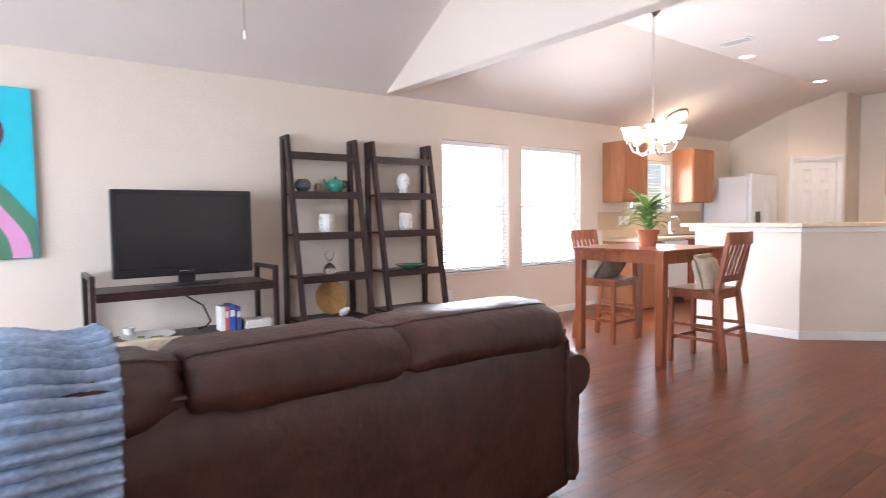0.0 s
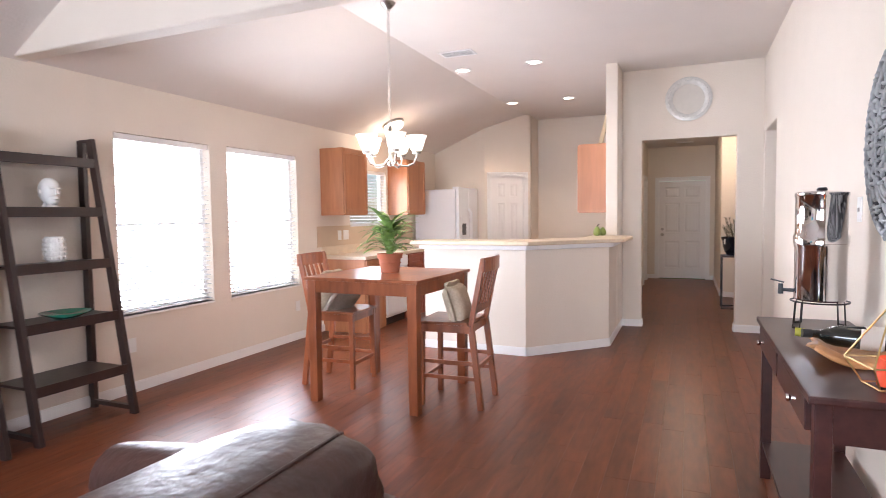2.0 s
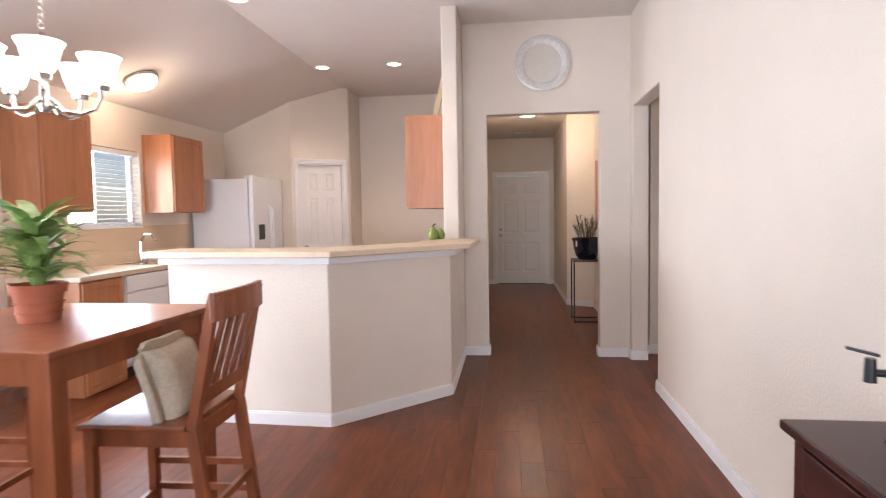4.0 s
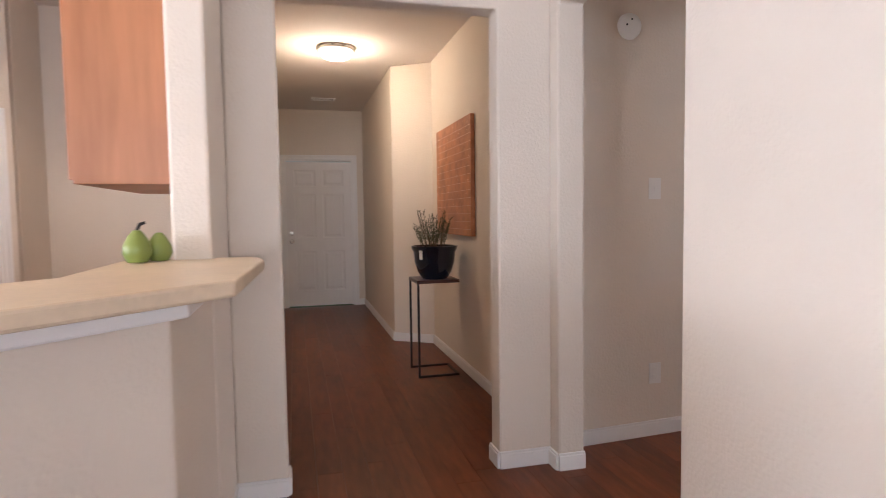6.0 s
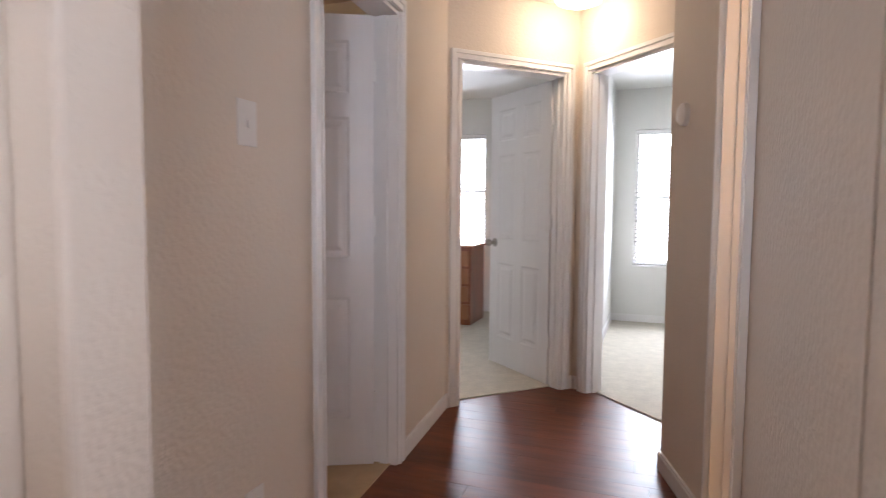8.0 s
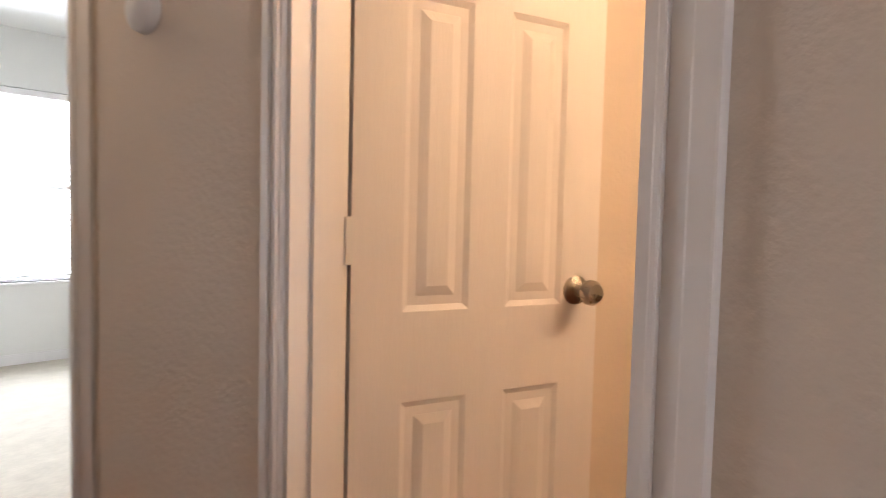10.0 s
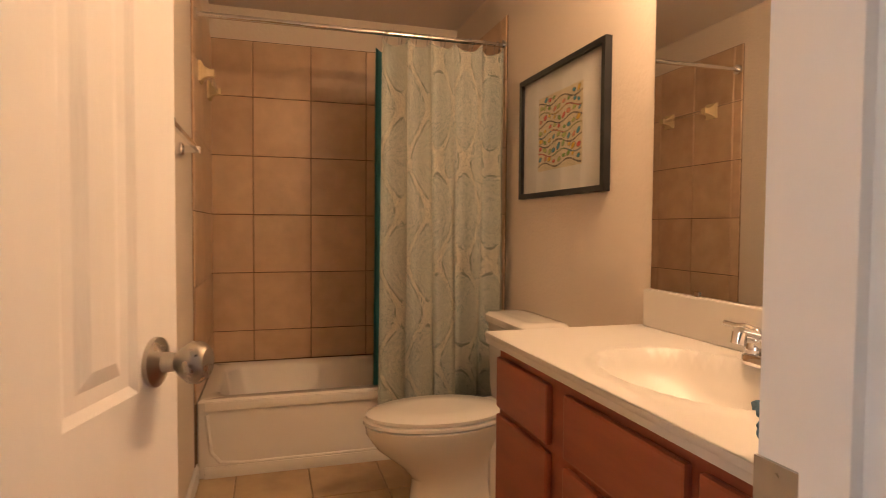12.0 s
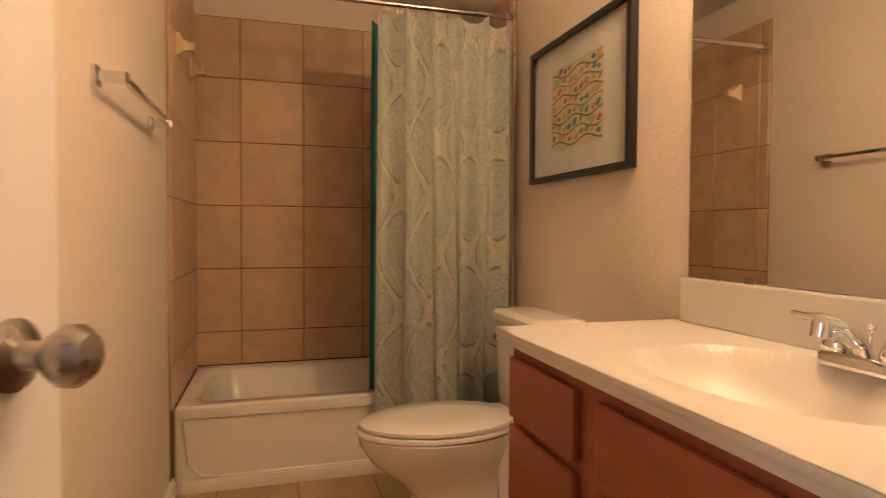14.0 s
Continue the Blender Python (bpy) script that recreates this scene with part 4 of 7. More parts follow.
def ladder_shelf(y, label):
    """Five-tier leaning shelf against the west wall; its tall posts stand at the wall, its front rails slope."""
    t = thing("ladder_shelf", label, "shelf", (0, y, 0), group="ladder shelves")
    w, h = 0.66, 1.955
    xb, xf0, xf1 = XW + 0.03, XW + 0.45, XW + 0.12
    for sy in (-w / 2, w / 2):
        p = Mesh()
        p.beam((xb, sy, 0), (xb, sy, h), 0.032, 0.06, up=(1, 0, 0))
        part("back_post", p, ESPRESSO, t)
        p = Mesh()
        p.beam((xf0, sy, 0), (xf1, sy, h), 0.032, 0.06, up=(1, 0, 0))
        part("front_post", p, ESPRESSO, t)
        p = Mesh()
        p.beam((xb, sy, h - 0.012), (xf1 + 0.03, sy, h - 0.012), 0.034, 0.026)
        part("top_cap", p, ESPRESSO, t)
        p = Mesh()
        p.beam((xb, sy, 0.045), (xf0, sy, 0.045), 0.03, 0.03)
        part("foot_rail", p, ESPRESSO, t)
    for z in (0.33, 0.71, 1.08, 1.44, 1.785):
        xf = xf0 + (xf1 - xf0) * z / h + 0.03
        s = Mesh()
        s.box(xb - 0.02, -w / 2 + 0.017, z, xf - 0.02, w / 2 - 0.017, z + 0.018)
        s.box(xf - 0.02, -w / 2 + 0.017, z - 0.035, xf, w / 2 - 0.017, z + 0.03)
        part("tier", s, ESPRESSO, t, bevel=0.002)


ladder_shelf(-5.68, "espresso wood ladder shelf against the wall, holding pottery")
ladder_shelf(-4.83, "espresso wood ladder shelf beside the window")


def vase(name, label, at, profile, material, cat="vase", seg=28):
    t = thing(name, label, cat, at)
    me = Mesh()
    me.lathe(profile, seg=seg)
    part("body", me, material, t, smooth=True)
    return t


def ribbed_vase(at):
    t = thing("ribbed_vase", "white ceramic vase with rows of square relief", "vase", at, group="ribbed vases")
    me = Mesh()
    me.lathe([(0, 0), (0.05, 0), (0.062, 0.04), (0.066, 0.09), (0.06, 0.14), (0.052, 0.165), (0.046, 0.165), (0.05, 0.12), (0, 0.03)], seg=24)
    body = part("body", me, WHITEC, t, smooth=True)
    k = Mesh()
    for r in range(5):
        z = 0.022 + r * 0.03
        rad = 0.057 + 0.008 * math.sin(math.pi * (r + 0.6) / 5)
        for i in range(12):
            a = 2 * math.pi * i / 12
            k.box(-0.01, -0.011, -0.01, 0.006, 0.011, 0.01, 0.003, m=pose(rad * math.cos(a), rad * math.sin(a), z, 0, 0, math.degrees(a)))
    part("relief", k, WHITEC, body)


S = XW + 0.16
ribbed_vase((S + 0.02, -5.68, 1.11))
ribbed_vase((S + 0.02, -4.83, 1.11))
# teapot, bowl and small jar on the upper tier of the first shelf
t = vase("teapot", "green glazed teapot standing on the upper shelf", (S - 0.02, -5.56, 1.47), [(0, 0), (0.05, 0), (0.075, 0.04), (0.078, 0.075), (0.06, 0.11), (0.03, 0.12), (0.012, 0.125), (0.016, 0.14), (0, 0.145)], GREEN, "teapot")
k = Mesh()
k.tube([(0, -0.07, 0.05), (0, -0.1, 0.08), (0, -0.115, 0.115)], 0.012)
part("spout", k, GREEN, t, smooth=True)
k = Mesh()
k.tube([(0, 0.07, 0.1), (0, 0.11, 0.1), (0, 0.12, 0.06), (0, 0.08, 0.04)], 0.008)
part("teapot_handle", k, GREEN, t, smooth=True)
vase("round_pot", "dark grey round ceramic pot", (S - 0.02, -5.88, 1.47), [(0, 0), (0.04, 0), (0.072, 0.04), (0.07, 0.08), (0.045, 0.11), (0.035, 0.11), (0.05, 0.08), (0, 0.02)], mat("pewter_glaze", (0.06, 0.065, 0.075), 0.25, scale=8, var=0.3), "pot")
vase("small_jar", "small brown ceramic jar", (S - 0.02, -5.73, 1.47), [(0, 0), (0.025, 0), (0.035, 0.03), (0.03, 0.06), (0.02, 0.075), (0, 0.075)], mat("brown_glaze", (0.15, 0.09, 0.05), 0.4, scale=8, var=0.3), "jar")
# hourglass-shaped glass
t = vase("glass_decanter", "clear glass hourglass vase", (S + 0.06, -5.68, 0.74), [(0, 0), (0.05, 0), (0.055, 0.03), (0.05, 0.06), (0.015, 0.09), (0.012, 0.11), (0.04, 0.15), (0.045, 0.18), (0.03, 0.2), (0, 0.2)], CLEAR)
# head sculpture
t = thing("head_sculpture", "white plaster head sculpture on the shelf", "sculpture", (S - 0.02, -4.82, 1.46))
me = Mesh()
me.ball((0, 0, 0.12), 0.074, 24, 16, (1.0, 0.84, 1.2)).ball((0.026, 0, 0.066), 0.05, 18, 12, (0.9, 0.86, 0.9))
me.lathe([(0, 0), (0.05, 0), (0.046, 0.018), (0.038, 0.035), (0.036, 0.07), (0, 0.07)], seg=20)
me.beam((0.07, 0, 0.128), (0.082, 0, 0.092), 0.016, 0.022, up=(1, 0, 0))
me.ball((0.066, -0.024, 0.134), 0.016, 10, 6, (0.6, 1.3, 0.45)).ball((0.066, 0.024, 0.134), 0.016, 10, 6, (0.6, 1.3, 0.45))
me.ball((0.072, 0, 0.066), 0.014, 10, 6, (0.6, 1.4, 0.5)).ball((0, -0.064, 0.11), 0.015, 10, 6, (1, 0.5, 1.5)).ball((0, 0.064, 0.11), 0.015, 10, 6, (1, 0.5, 1.5))
ob = part("bust", me, WHITEC, t, smooth=True)
# green dish
vase("green_dish", "shallow green glazed dish", (S + 0.1, -4.83, 0.73), [(0, 0.005), (0.06, 0), (0.09, 0.015), (0.15, 0.04), (0.155, 0.045), (0.09, 0.025), (0, 0.012)], GREEN, "dish")
# round straw tray with white shell foot
t = thing("straw_tray", "round woven straw tray standing on the shelf", "tray", (S + 0.02, -5.66, 0.515))
me = Mesh()
me.lathe([(0, 0.0), (0.12, 0.0), (0.15, 0.02), (0.155, 0.02), (0.125, -0.012), (0, -0.012)], seg=36)
me.move(Matrix.Rotation(radians(78), 4, "Y"))
part("weave", me, BASKET, t, smooth=True)
t = thing("white_shell", "small white ceramic shell figure", "ornament", (S + 0.16, -5.6, 0.362))
me = Mesh()
me.ball((0, 0, 0.03), 0.035, 12, 8, (0.8, 1.3, 0.9)).ball((0, 0.035, 0.05), 0.025, 10, 6).rod((0, -0.03, 0), (0, -0.01, 0.03), 0.02, 0.012, 8)
part("body", me, WHITEC, t, smooth=True)


def tv_stand():
    t = thing("tv_stand", "espresso wood open television stand", "tv stand", (-4.55, -6.92, 0))
    w, d = 1.3, 0.46
    for sy in (-w / 2 + 0.02, w / 2 - 0.02):
        for sx in (-d / 2 + 0.02, d / 2 - 0.02):
            p = Mesh()
            p.beam((sx, sy, 0), (sx, sy, 0.865), 0.045, 0.035, up=(0, 1, 0))
            part("post", p, ESPRESSO, t, bevel=0.002)
        p = Mesh()
        p.beam((-d / 2 + 0.03, sy, 0.85), (d / 2 - 0.03, sy, 0.85), 0.03, 0.03)
        part("side_rail", p, ESPRESSO, t)
    for z in (0.725, 0.35, 0.08):
        s = Mesh()
        s.box(-d / 2, -w / 2 + 0.04, z, d / 2, w / 2 - 0.04, z + 0.02)
        s.box(d / 2 - 0.02, -w / 2 + 0.04, z - 0.04, d / 2, w / 2 - 0.04, z)
        part("shelf", s, ESPRESSO, t, bevel=0.002)


tv_stand()


def television():
    t = thing("television", "black flat-screen television switched off on its stand", "television", (-4.58, -6.895, 0.745))
    w, h = 1.0, 0.645
    b = Mesh()
    b.box(-0.045, -w / 2, 0.07, 0.03, w / 2, 0.07 + h, 0.012)
    part("case", b, BLACKP, t)
    s = Mesh()
    s.box(0.03, -w / 2 + 0.035, 0.13, 0.0325, w / 2 - 0.035, 0.07 + h - 0.035)
    part("screen", s, SCREEN, t, "dark glossy screen")
    g = Mesh()
    g.box(0.03, -0.06, 0.095, 0.034, 0.04, 0.108, 0.003)
    part("badge", g, CHROME, t, "small silver badge")
    n = Mesh()
    n.box(-0.03, -0.06, 0.012, 0.0, 0.06, 0.1)
    part("neck", n, BLACKP, t)
    f = Mesh()
    f.lathe([(0, 0), (0.24, 0), (0.24, 0.006), (0.15, 0.014), (0, 0.014)], seg=32, sx=0.55)
    part("foot_plate", f, BLACKP, t, smooth=True)


television()
# books and small things on the stand
for i, (y, w, h, d, c, lb) in enumerate(((-6.63, 0.03, 0.19, 0.14, (0.75, 0.75, 0.72), "white boxed book"), (-6.60, 0.03, 0.19, 0.14, (0.55, 0.1, 0.06), "red and white book"), (-6.56, 0.045, 0.2, 0.15, (0.03, 0.1, 0.4), "blue book"), (-6.51, 0.035, 0.18, 0.14, (0.06, 0.09, 0.3), "dark blue book"))):
    t = thing("book", lb + " upright on the television stand", "book", (-4.5, y - 0.05, 0.37))
    me = Mesh()
    me.box(-d / 2, -w / 2, 0, d / 2, w / 2, h, 0.002)
    part("cover", me, plain("book_cover", c), t)
    me = Mesh()
    me.box(d / 2, -w / 2 + 0.005, h * 0.55, d / 2 + 0.001, w / 2 - 0.005, h * 0.8)
    part("title_bar", me, PAPER, t)
t = thing("paper_stack", "stack of white game cases", "box", (-4.5, -6.41, 0.37))
for i in range(3):
    me = Mesh()
    me.box(-0.08, -0.1 + i * 0.004, i * 0.022, 0.08, 0.1 + i * 0.004, i * 0.022 + 0.02, 0.002)
    part("case", me, PAPER, t)
t = vase("platter", "white platter with green leaf painting", (-4.48, -7.2, 0.37), [(0, 0.008), (0.08, 0.0), (0.12, 0.012), (0.18, 0.035), (0.185, 0.04), (0.11, 0.02), (0, 0.014)], WHITEC, "plate")
me = Mesh()
me.ball((0.04, 0.05, 0.022), 0.05, 10, 6, (0.7, 1, 0.12)).ball((-0.03, -0.04, 0.022), 0.04, 10, 6, (1, 0.7, 0.12))
part("leaf_motif", me, plain("olive_paint", (0.2, 0.24, 0.05)), t)
t = thing("cup", "small white cup on the lower shelf", "cup", (-4.62, -7.3, 0.37))
me = Mesh()
me.lathe([(0, 0), (0.03, 0), (0.04, 0.08), (0.036, 0.08), (0.027, 0.01), (0, 0.01)], seg=20)
part("body", me, WHITEC, t, smooth=True)
me = Mesh()
me.tube([(-4.75, -6.95, 0.7), (-4.74, -6.85, 0.62), (-4.72, -6.75, 0.55), (-4.7, -6.7, 0.42), (-4.66, -6.75, 0.385), (-4.6, -6.82, 0.385)], 0.007, 6)
tagged(part("cable", me, BLACKP, None, smooth=True), "black power cable behind the television", "cable")

# painting
t = thing("painting", "canvas painting of plain turquoise, pink and green shapes", "painting", (XW + 0.02, -8.34, 0.98))
me = Mesh()
me.box(-0.018, -0.53, 0, 0.018, 0.53, 1.17, 0.003)
part("canvas", me, plain("turquoise_paint", (0.03, 0.5, 0.62)), t)


def flat_shape(name, outline, material, parent, x=0.0195):
    me = Mesh()
    me.prism(outline, 0, 0.0015)
    me.move(Matrix(((0, 0, 1, x), (1, 0, 0, 0), (0, 1, 0, 0), (0, 0, 0, 1))))
    return part(name, me, material, parent)


def curve_band(y0, y1, z0, z1, w, sway):
    left, right = [], []
    for k in range(13):
        u = k / 12
        y = y0 + (y1 - y0) * u + sway * math.sin(u * 6.0)
        z = z0 + (z1 - z0) * u
        left.append((y - w / 2, z))
        right.append((y + w / 2, z))
    return left + right[::-1]


flat_shape("green_field", [(-0.52, 0.003), (0.52, 0.003), (0.52, 0.27), (0.38, 0.46), (0.22, 0.66), (-0.1, 0.8), (-0.52, 0.8)], plain("green_paint", (0.07, 0.2, 0.12)), t)
for yy in (0.44, 0.25, 0.05):
    flat_shape("pink_stripe", curve_band(yy, yy - 0.22, 0.006, 0.56 if yy > 0.3 else 0.66, 0.11, 0.03), plain("pink_paint", (0.62, 0.28, 0.5)), t, 0.0212)
flat_shape("plum_oval", [(0.2 + 0.17 * math.cos(a * 0.3), 0.86 + 0.17 * math.sin(a * 0.3)) for a in range(21)], plain("plum_paint", (0.1, 0.03, 0.08)), t)

# ceiling fan pull chain
t = thing("fan_chain", "white ceiling fan pull chain with a small fob", "pull chain", (-3.05, -6.92, 2.2))
me = Mesh()
me.rod((0, 0, 0.0), (0, 0, 0.05), 0.009, 0.006, 10)
part("fob", me, PLATEW, t)
me = Mesh()
me.rod((0, 0, 0.05), (0, 0, 1.26), 0.002, 0.002, 6)
part("chain", me, NICKEL, t)


# ---- dining corner ----
def dining_table():
    t = thing("dining_table", "square counter-height cherry wood dining table", "table", (-2.90, -3.385, 0), -2)
    w = 0.95
    top = Mesh()
    top.box(-w / 2, -w / 2, 0.915, w / 2, w / 2, 0.94, 0.006)
    part("tabletop", top, CHERRY, t)
    for sx in (-1, 1):
        for sy in (-1, 1):
            l = Mesh()
            x, y = sx * (w / 2 - 0.055), sy * (w / 2 - 0.055)
            l.rod((x, y, 0), (x, y, 0.915), 0.047, 0.053, 4)
            l.move(Matrix.Translation((x, y, 0)) @ Matrix.Rotation(radians(45), 4, "Z") @ Matrix.Translation((-x, -y, 0)))
            part("leg", l, CHERRY, t, bevel=0.004)
    for a in range(4):
        ap = Mesh()
        ap.box(-w / 2 + 0.08, -w / 2 + 0.03, 0.825, w / 2 - 0.08, -w / 2 + 0.055, 0.915)
        ap.move(Matrix.Rotation(radians(90 * a), 4, "Z"))
        part("apron", ap, CHERRY, t)


def counter_chair(at, rz, label):
    """Counter-height chair facing local +y; its back stands at -y."""
    t = thing("dining_chair", label, "chair", at, rz, group="chairs at the dining table")
    w, d = 0.43, 0.43
    for sx in (-1, 1):
        x = sx * (w / 2 - 0.025)
        f = Mesh()
        f.beam((x, d / 2 - 0.03, 0), (x * 0.97, d / 2 - 0.035, 0.6), 0.036, 0.036, up=(0, 1, 0))
        part("front_leg", f, CHERRY, t, bevel=0.003)
        b = Mesh()
        b.beam((x, -d / 2 - 0.05, 0), (x * 0.96, -d / 2 + 0.02, 0.6), 0.034, 0.042, up=(0, 1, 0))
        b.beam((x * 0.96, -d / 2 + 0.02, 0.6), (x * 0.95, -d / 2 - 0.075, 1.07), 0.034, 0.036, up=(0, 1, 0))
        part("back_leg", b, CHERRY, t, bevel=0.003)
        for z in (0.22, 0.33):
            s = Mesh()
            s.beam((x, -d / 2 - 0.02, z), (x, d / 2 - 0.04, z), 0.018, 0.026)
            part("side_stretcher", s, CHERRY, t)
    for y, z in ((d / 2 - 0.035, 0.2), (-d / 2 - 0.02, 0.3)):
        s = Mesh()
        s.beam((-w / 2 + 0.03, y, z), (w / 2 - 0.03, y, z), 0.02, 0.028)
        part("stretcher", s, CHERRY, t)
    ap = Mesh()
    ap.box(-w / 2 + 0.01, -d / 2 + 0.02, 0.545, w / 2 - 0.01, d / 2 - 0.02, 0.6)
    part("apron", ap, CHERRY, t)
    st = Mesh()
    st.box(-w / 2, -d / 2 + 0.035, 0.6, w / 2, d / 2, 0.622, 0.008)
    part("seat", st, CHERRY, t)
    tr = Mesh()
    for k in range(8):
        u0, u1 = k / 8 - 0.5, (k + 1) / 8 - 0.5
        y0, y1 = [-d / 2 - 0.075 - 0.02 * (1 - 4 * u * u) for u in (u0, u1)]
        tr.beam((u0 * w * 0.95, y0, 1.03), (u1 * w * 0.95, y1, 1.03), 0.022, 0.1)
    part("top_rail", tr, CHERRY, t, bevel=0.003)
    lr = Mesh()
    lr.beam((-w / 2 + 0.03, -d / 2 - 0.005, 0.71), (w / 2 - 0.03, -d / 2 - 0.005, 0.71), 0.02, 0.05)
    part("lower_rail", lr, CHERRY, t)
    for k in range(5):
        x = (k - 2) * 0.068
        s = Mesh()
        s.beam((x, -d / 2 - 0.006, 0.73), (x, -d / 2 - 0.085, 0.99), 0.032, 0.012, up=(0, 1, 0))
        part("back_slat", s, CHERRY, t)
    return t


dining_table()
counter_chair((-2.37, -3.4, 0), 92, "cherry wood counter chair with a cushion against its slatted back")
counter_chair((-3.42, -3.27, 0), -87, "cherry wood counter chair with cushions, tucked under the table")
cushion("cushion", "cream knitted cushion leaning on a chair back", (-2.33, -3.41, 0.725), (0.31, 0.31, 0.11), CUSHION, 0, 74, 0)
cushion("cushion", "taupe cushion lying against the chair back", (-3.42, -3.26, 0.69), (0.3, 0.36, 0.11), CUSHION2, 0, -52, 0)
cushion("cushion", "cream knitted cushion leaning on a chair back", (-3.55, -3.27, 0.745), (0.36, 0.36, 0.08), CUSHION, 0, -80, 0)


def leaf(mesh, base, yaw, pitch, length, width, droop):
    pts = []
    n = 6
    p = Vector(base)
    a = pitch
    d = Vector((math.cos(yaw), math.sin(yaw), 0))
    side = Vector((-math.sin(yaw), math.cos(yaw), 0))
    prev = None
    for i in range(n + 1):
        u = i / n
        w = width * math.sin(math.pi * (0.08 + 0.92 * u) ** 0.8) * (1 if i < n else 0.05)
        row = [mesh.bm.verts.new(p - side * w), mesh.bm.verts.new(p + Vector((0, 0, -0.15 * w))), mesh.bm.verts.new(p + side * w)]
        if prev:
            mesh.bm.faces.new((prev[0], prev[1], row[1], row[0]))
            mesh.bm.faces.new((prev[1], prev[2], row[2], row[1]))
        prev = row
        p = p + (d * math.cos(a) + Vector((0, 0, math.sin(a)))) * (length / n)
        a -= droop / n


def potted_plant():
    t = thing("potted_plant", "leafy green variegated plant in a terracotta pot on the table", "plant", (-2.92, -3.36, 0.94))
    p = Mesh()
    p.lathe([(0, 0), (0.058, 0), (0.07, 0.1), (0.071, 0.105), (0.08, 0.106), (0.083, 0.14), (0.076, 0.14), (0.066, 0.12), (0, 0.12)], seg=30)
    part("pot", p, TERRA, t, "ribbed terracotta pot", smooth=True)
    for z in (0.035, 0.07):
        k = Mesh()
        k.ring((0, 0, z), 0.061 + z * 0.12, 0.003, "z", 30, 6)
        part("pot_rib", k, TERRA, t)
    s = Mesh()
    s.lathe([(0, 0.128), (0.06, 0.124), (0.072, 0.12)], seg=20)
    part("soil", s, SOIL, t)
    rnd = random.Random(3)
    f = Mesh()
    st = Mesh()
    for i in range(84):
        yaw = i * 2.4 + rnd.uniform(-0.3, 0.3)
        h = 0.14 + 0.22 * (1 - i / 84) + rnd.uniform(-0.02, 0.03)
        r = rnd.uniform(0.0, 0.04)
        base = (r * math.cos(yaw), r * math.sin(yaw), h)
        st.rod((0.3 * r * math.cos(yaw), 0.3 * r * math.sin(yaw), 0.12), base, 0.003, 0.002, 5)
        leaf(f, base, yaw, rnd.uniform(0.3, 1.2), rnd.uniform(0.15, 0.24), rnd.uniform(0.016, 0.028), rnd.uniform(0.9, 1.9))
    part("stem", st, LEAF, t)
    t.scale = (1.22, 1.22, 1.06)
    part("foliage", f, LEAF, t, "variegated narrow leaves", smooth=True)


potted_plant()


# ---- kitchen ----
def cabinet(name, label, x0, y0, z0, x1, y1, z1, material, front, doors=1, group="", drawers=False):
    """front: the axis and sign of the face with the doors, such as "+x"."""
    t = thing(name, label, "cabinet", ((x0 + x1) / 2, (y0 + y1) / 2, z0), group=group)
    hx, hy, h = (x1 - x0) / 2, (y1 - y0) / 2, z1 - z0
    b = Mesh()
    b.box(-hx, -hy, 0, hx, hy, h, 0.002)
    part("body", b, material, t)
    w = 2 * (hy if front[1] == "x" else hx)
    turn = {"+x": 90, "-x": -90, "-y": 0, "+y": 180}[front]
    depth = hx if front[1] == "x" else hy
    for i in range(doors):
        dw = w / doors
        a, e = -w / 2 + i * dw + 0.015, -w / 2 + (i + 1) * dw - 0.015
        rows = [(0.015, h - 0.015)] if not drawers else [(0.015, h - 0.19), (h - 0.17, h - 0.02)]
        for z_lo, z_hi in rows:
            d = Mesh()
            y = -depth
            d.box(a, y - 0.018, z_lo, a + 0.05, y, z_hi).box(e - 0.05, y - 0.018, z_lo, e, y, z_hi)
            d.box(a + 0.05, y - 0.018, z_lo, e - 0.05, y, z_lo + 0.05).box(a + 0.05, y - 0.018, z_hi - 0.05, e - 0.05, y, z_hi)
            d.box(a + 0.05, y - 0.01, z_lo + 0.05, e - 0.05, y, z_hi - 0.05)
            d.move(Matrix.Rotation(radians(turn), 4, "Z"))
            part("door" if z_hi - z_lo > 0.25 else "drawer_front", d, material, t, bevel=0.002)
    return t


cabinet("wall_cabinet", "honey maple wall cabinet beside the kitchen window", XW, -1.5, 1.4, -4.52, -0.95, 2.2, OAK, "+x", 1, "kitchen wall cabinets")
cabinet("wall_cabinet", "honey maple wall cabinet beside the refrigerator", XW, 0.2, 1.4, -4.52, 0.80, 2.2, OAK, "+x", 1, "kitchen wall cabinets")
cabinet("wall_cabinet", "honey maple wall cabinet on the partition wall", -1.96, -0.42, 1.39, -1.643, 0.5, 2.19, OAK, "-x", 2, "kitchen wall cabinets")
cabinet("base_cabinet", "honey maple base cabinet end by the dining corner", XW, -1.5, 0, -4.25, -1.02, 0.875, OAK, "+x", 1, "kitchen base cabinets")
cabinet("base_cabinet", "cherry toned base cabinet under the sink", XW, -0.38, 0, -4.25, 1.0, 0.875, VANITY, "+x", 3, "kitchen base cabinets", True)
t = thing("dishwasher", "white dishwasher with a dark kick vent", "dishwasher", (-4.53, -0.7, 0))
me = Mesh()
me.box(-0.28, -0.3, 0.1, 0.28, 0.3, 0.87, 0.008)
part("body", me, WHITEA, t)
me = Mesh()
me.box(0.28, -0.29, 0.14, 0.3, 0.29, 0.72, 0.008).box(0.28, -0.29, 0.73, 0.305, 0.29, 0.865, 0.008)
part("front_panel", me, WHITEA, t)
me = Mesh()
me.box(-0.2, -0.29, 0, 0.24, 0.29, 0.1)
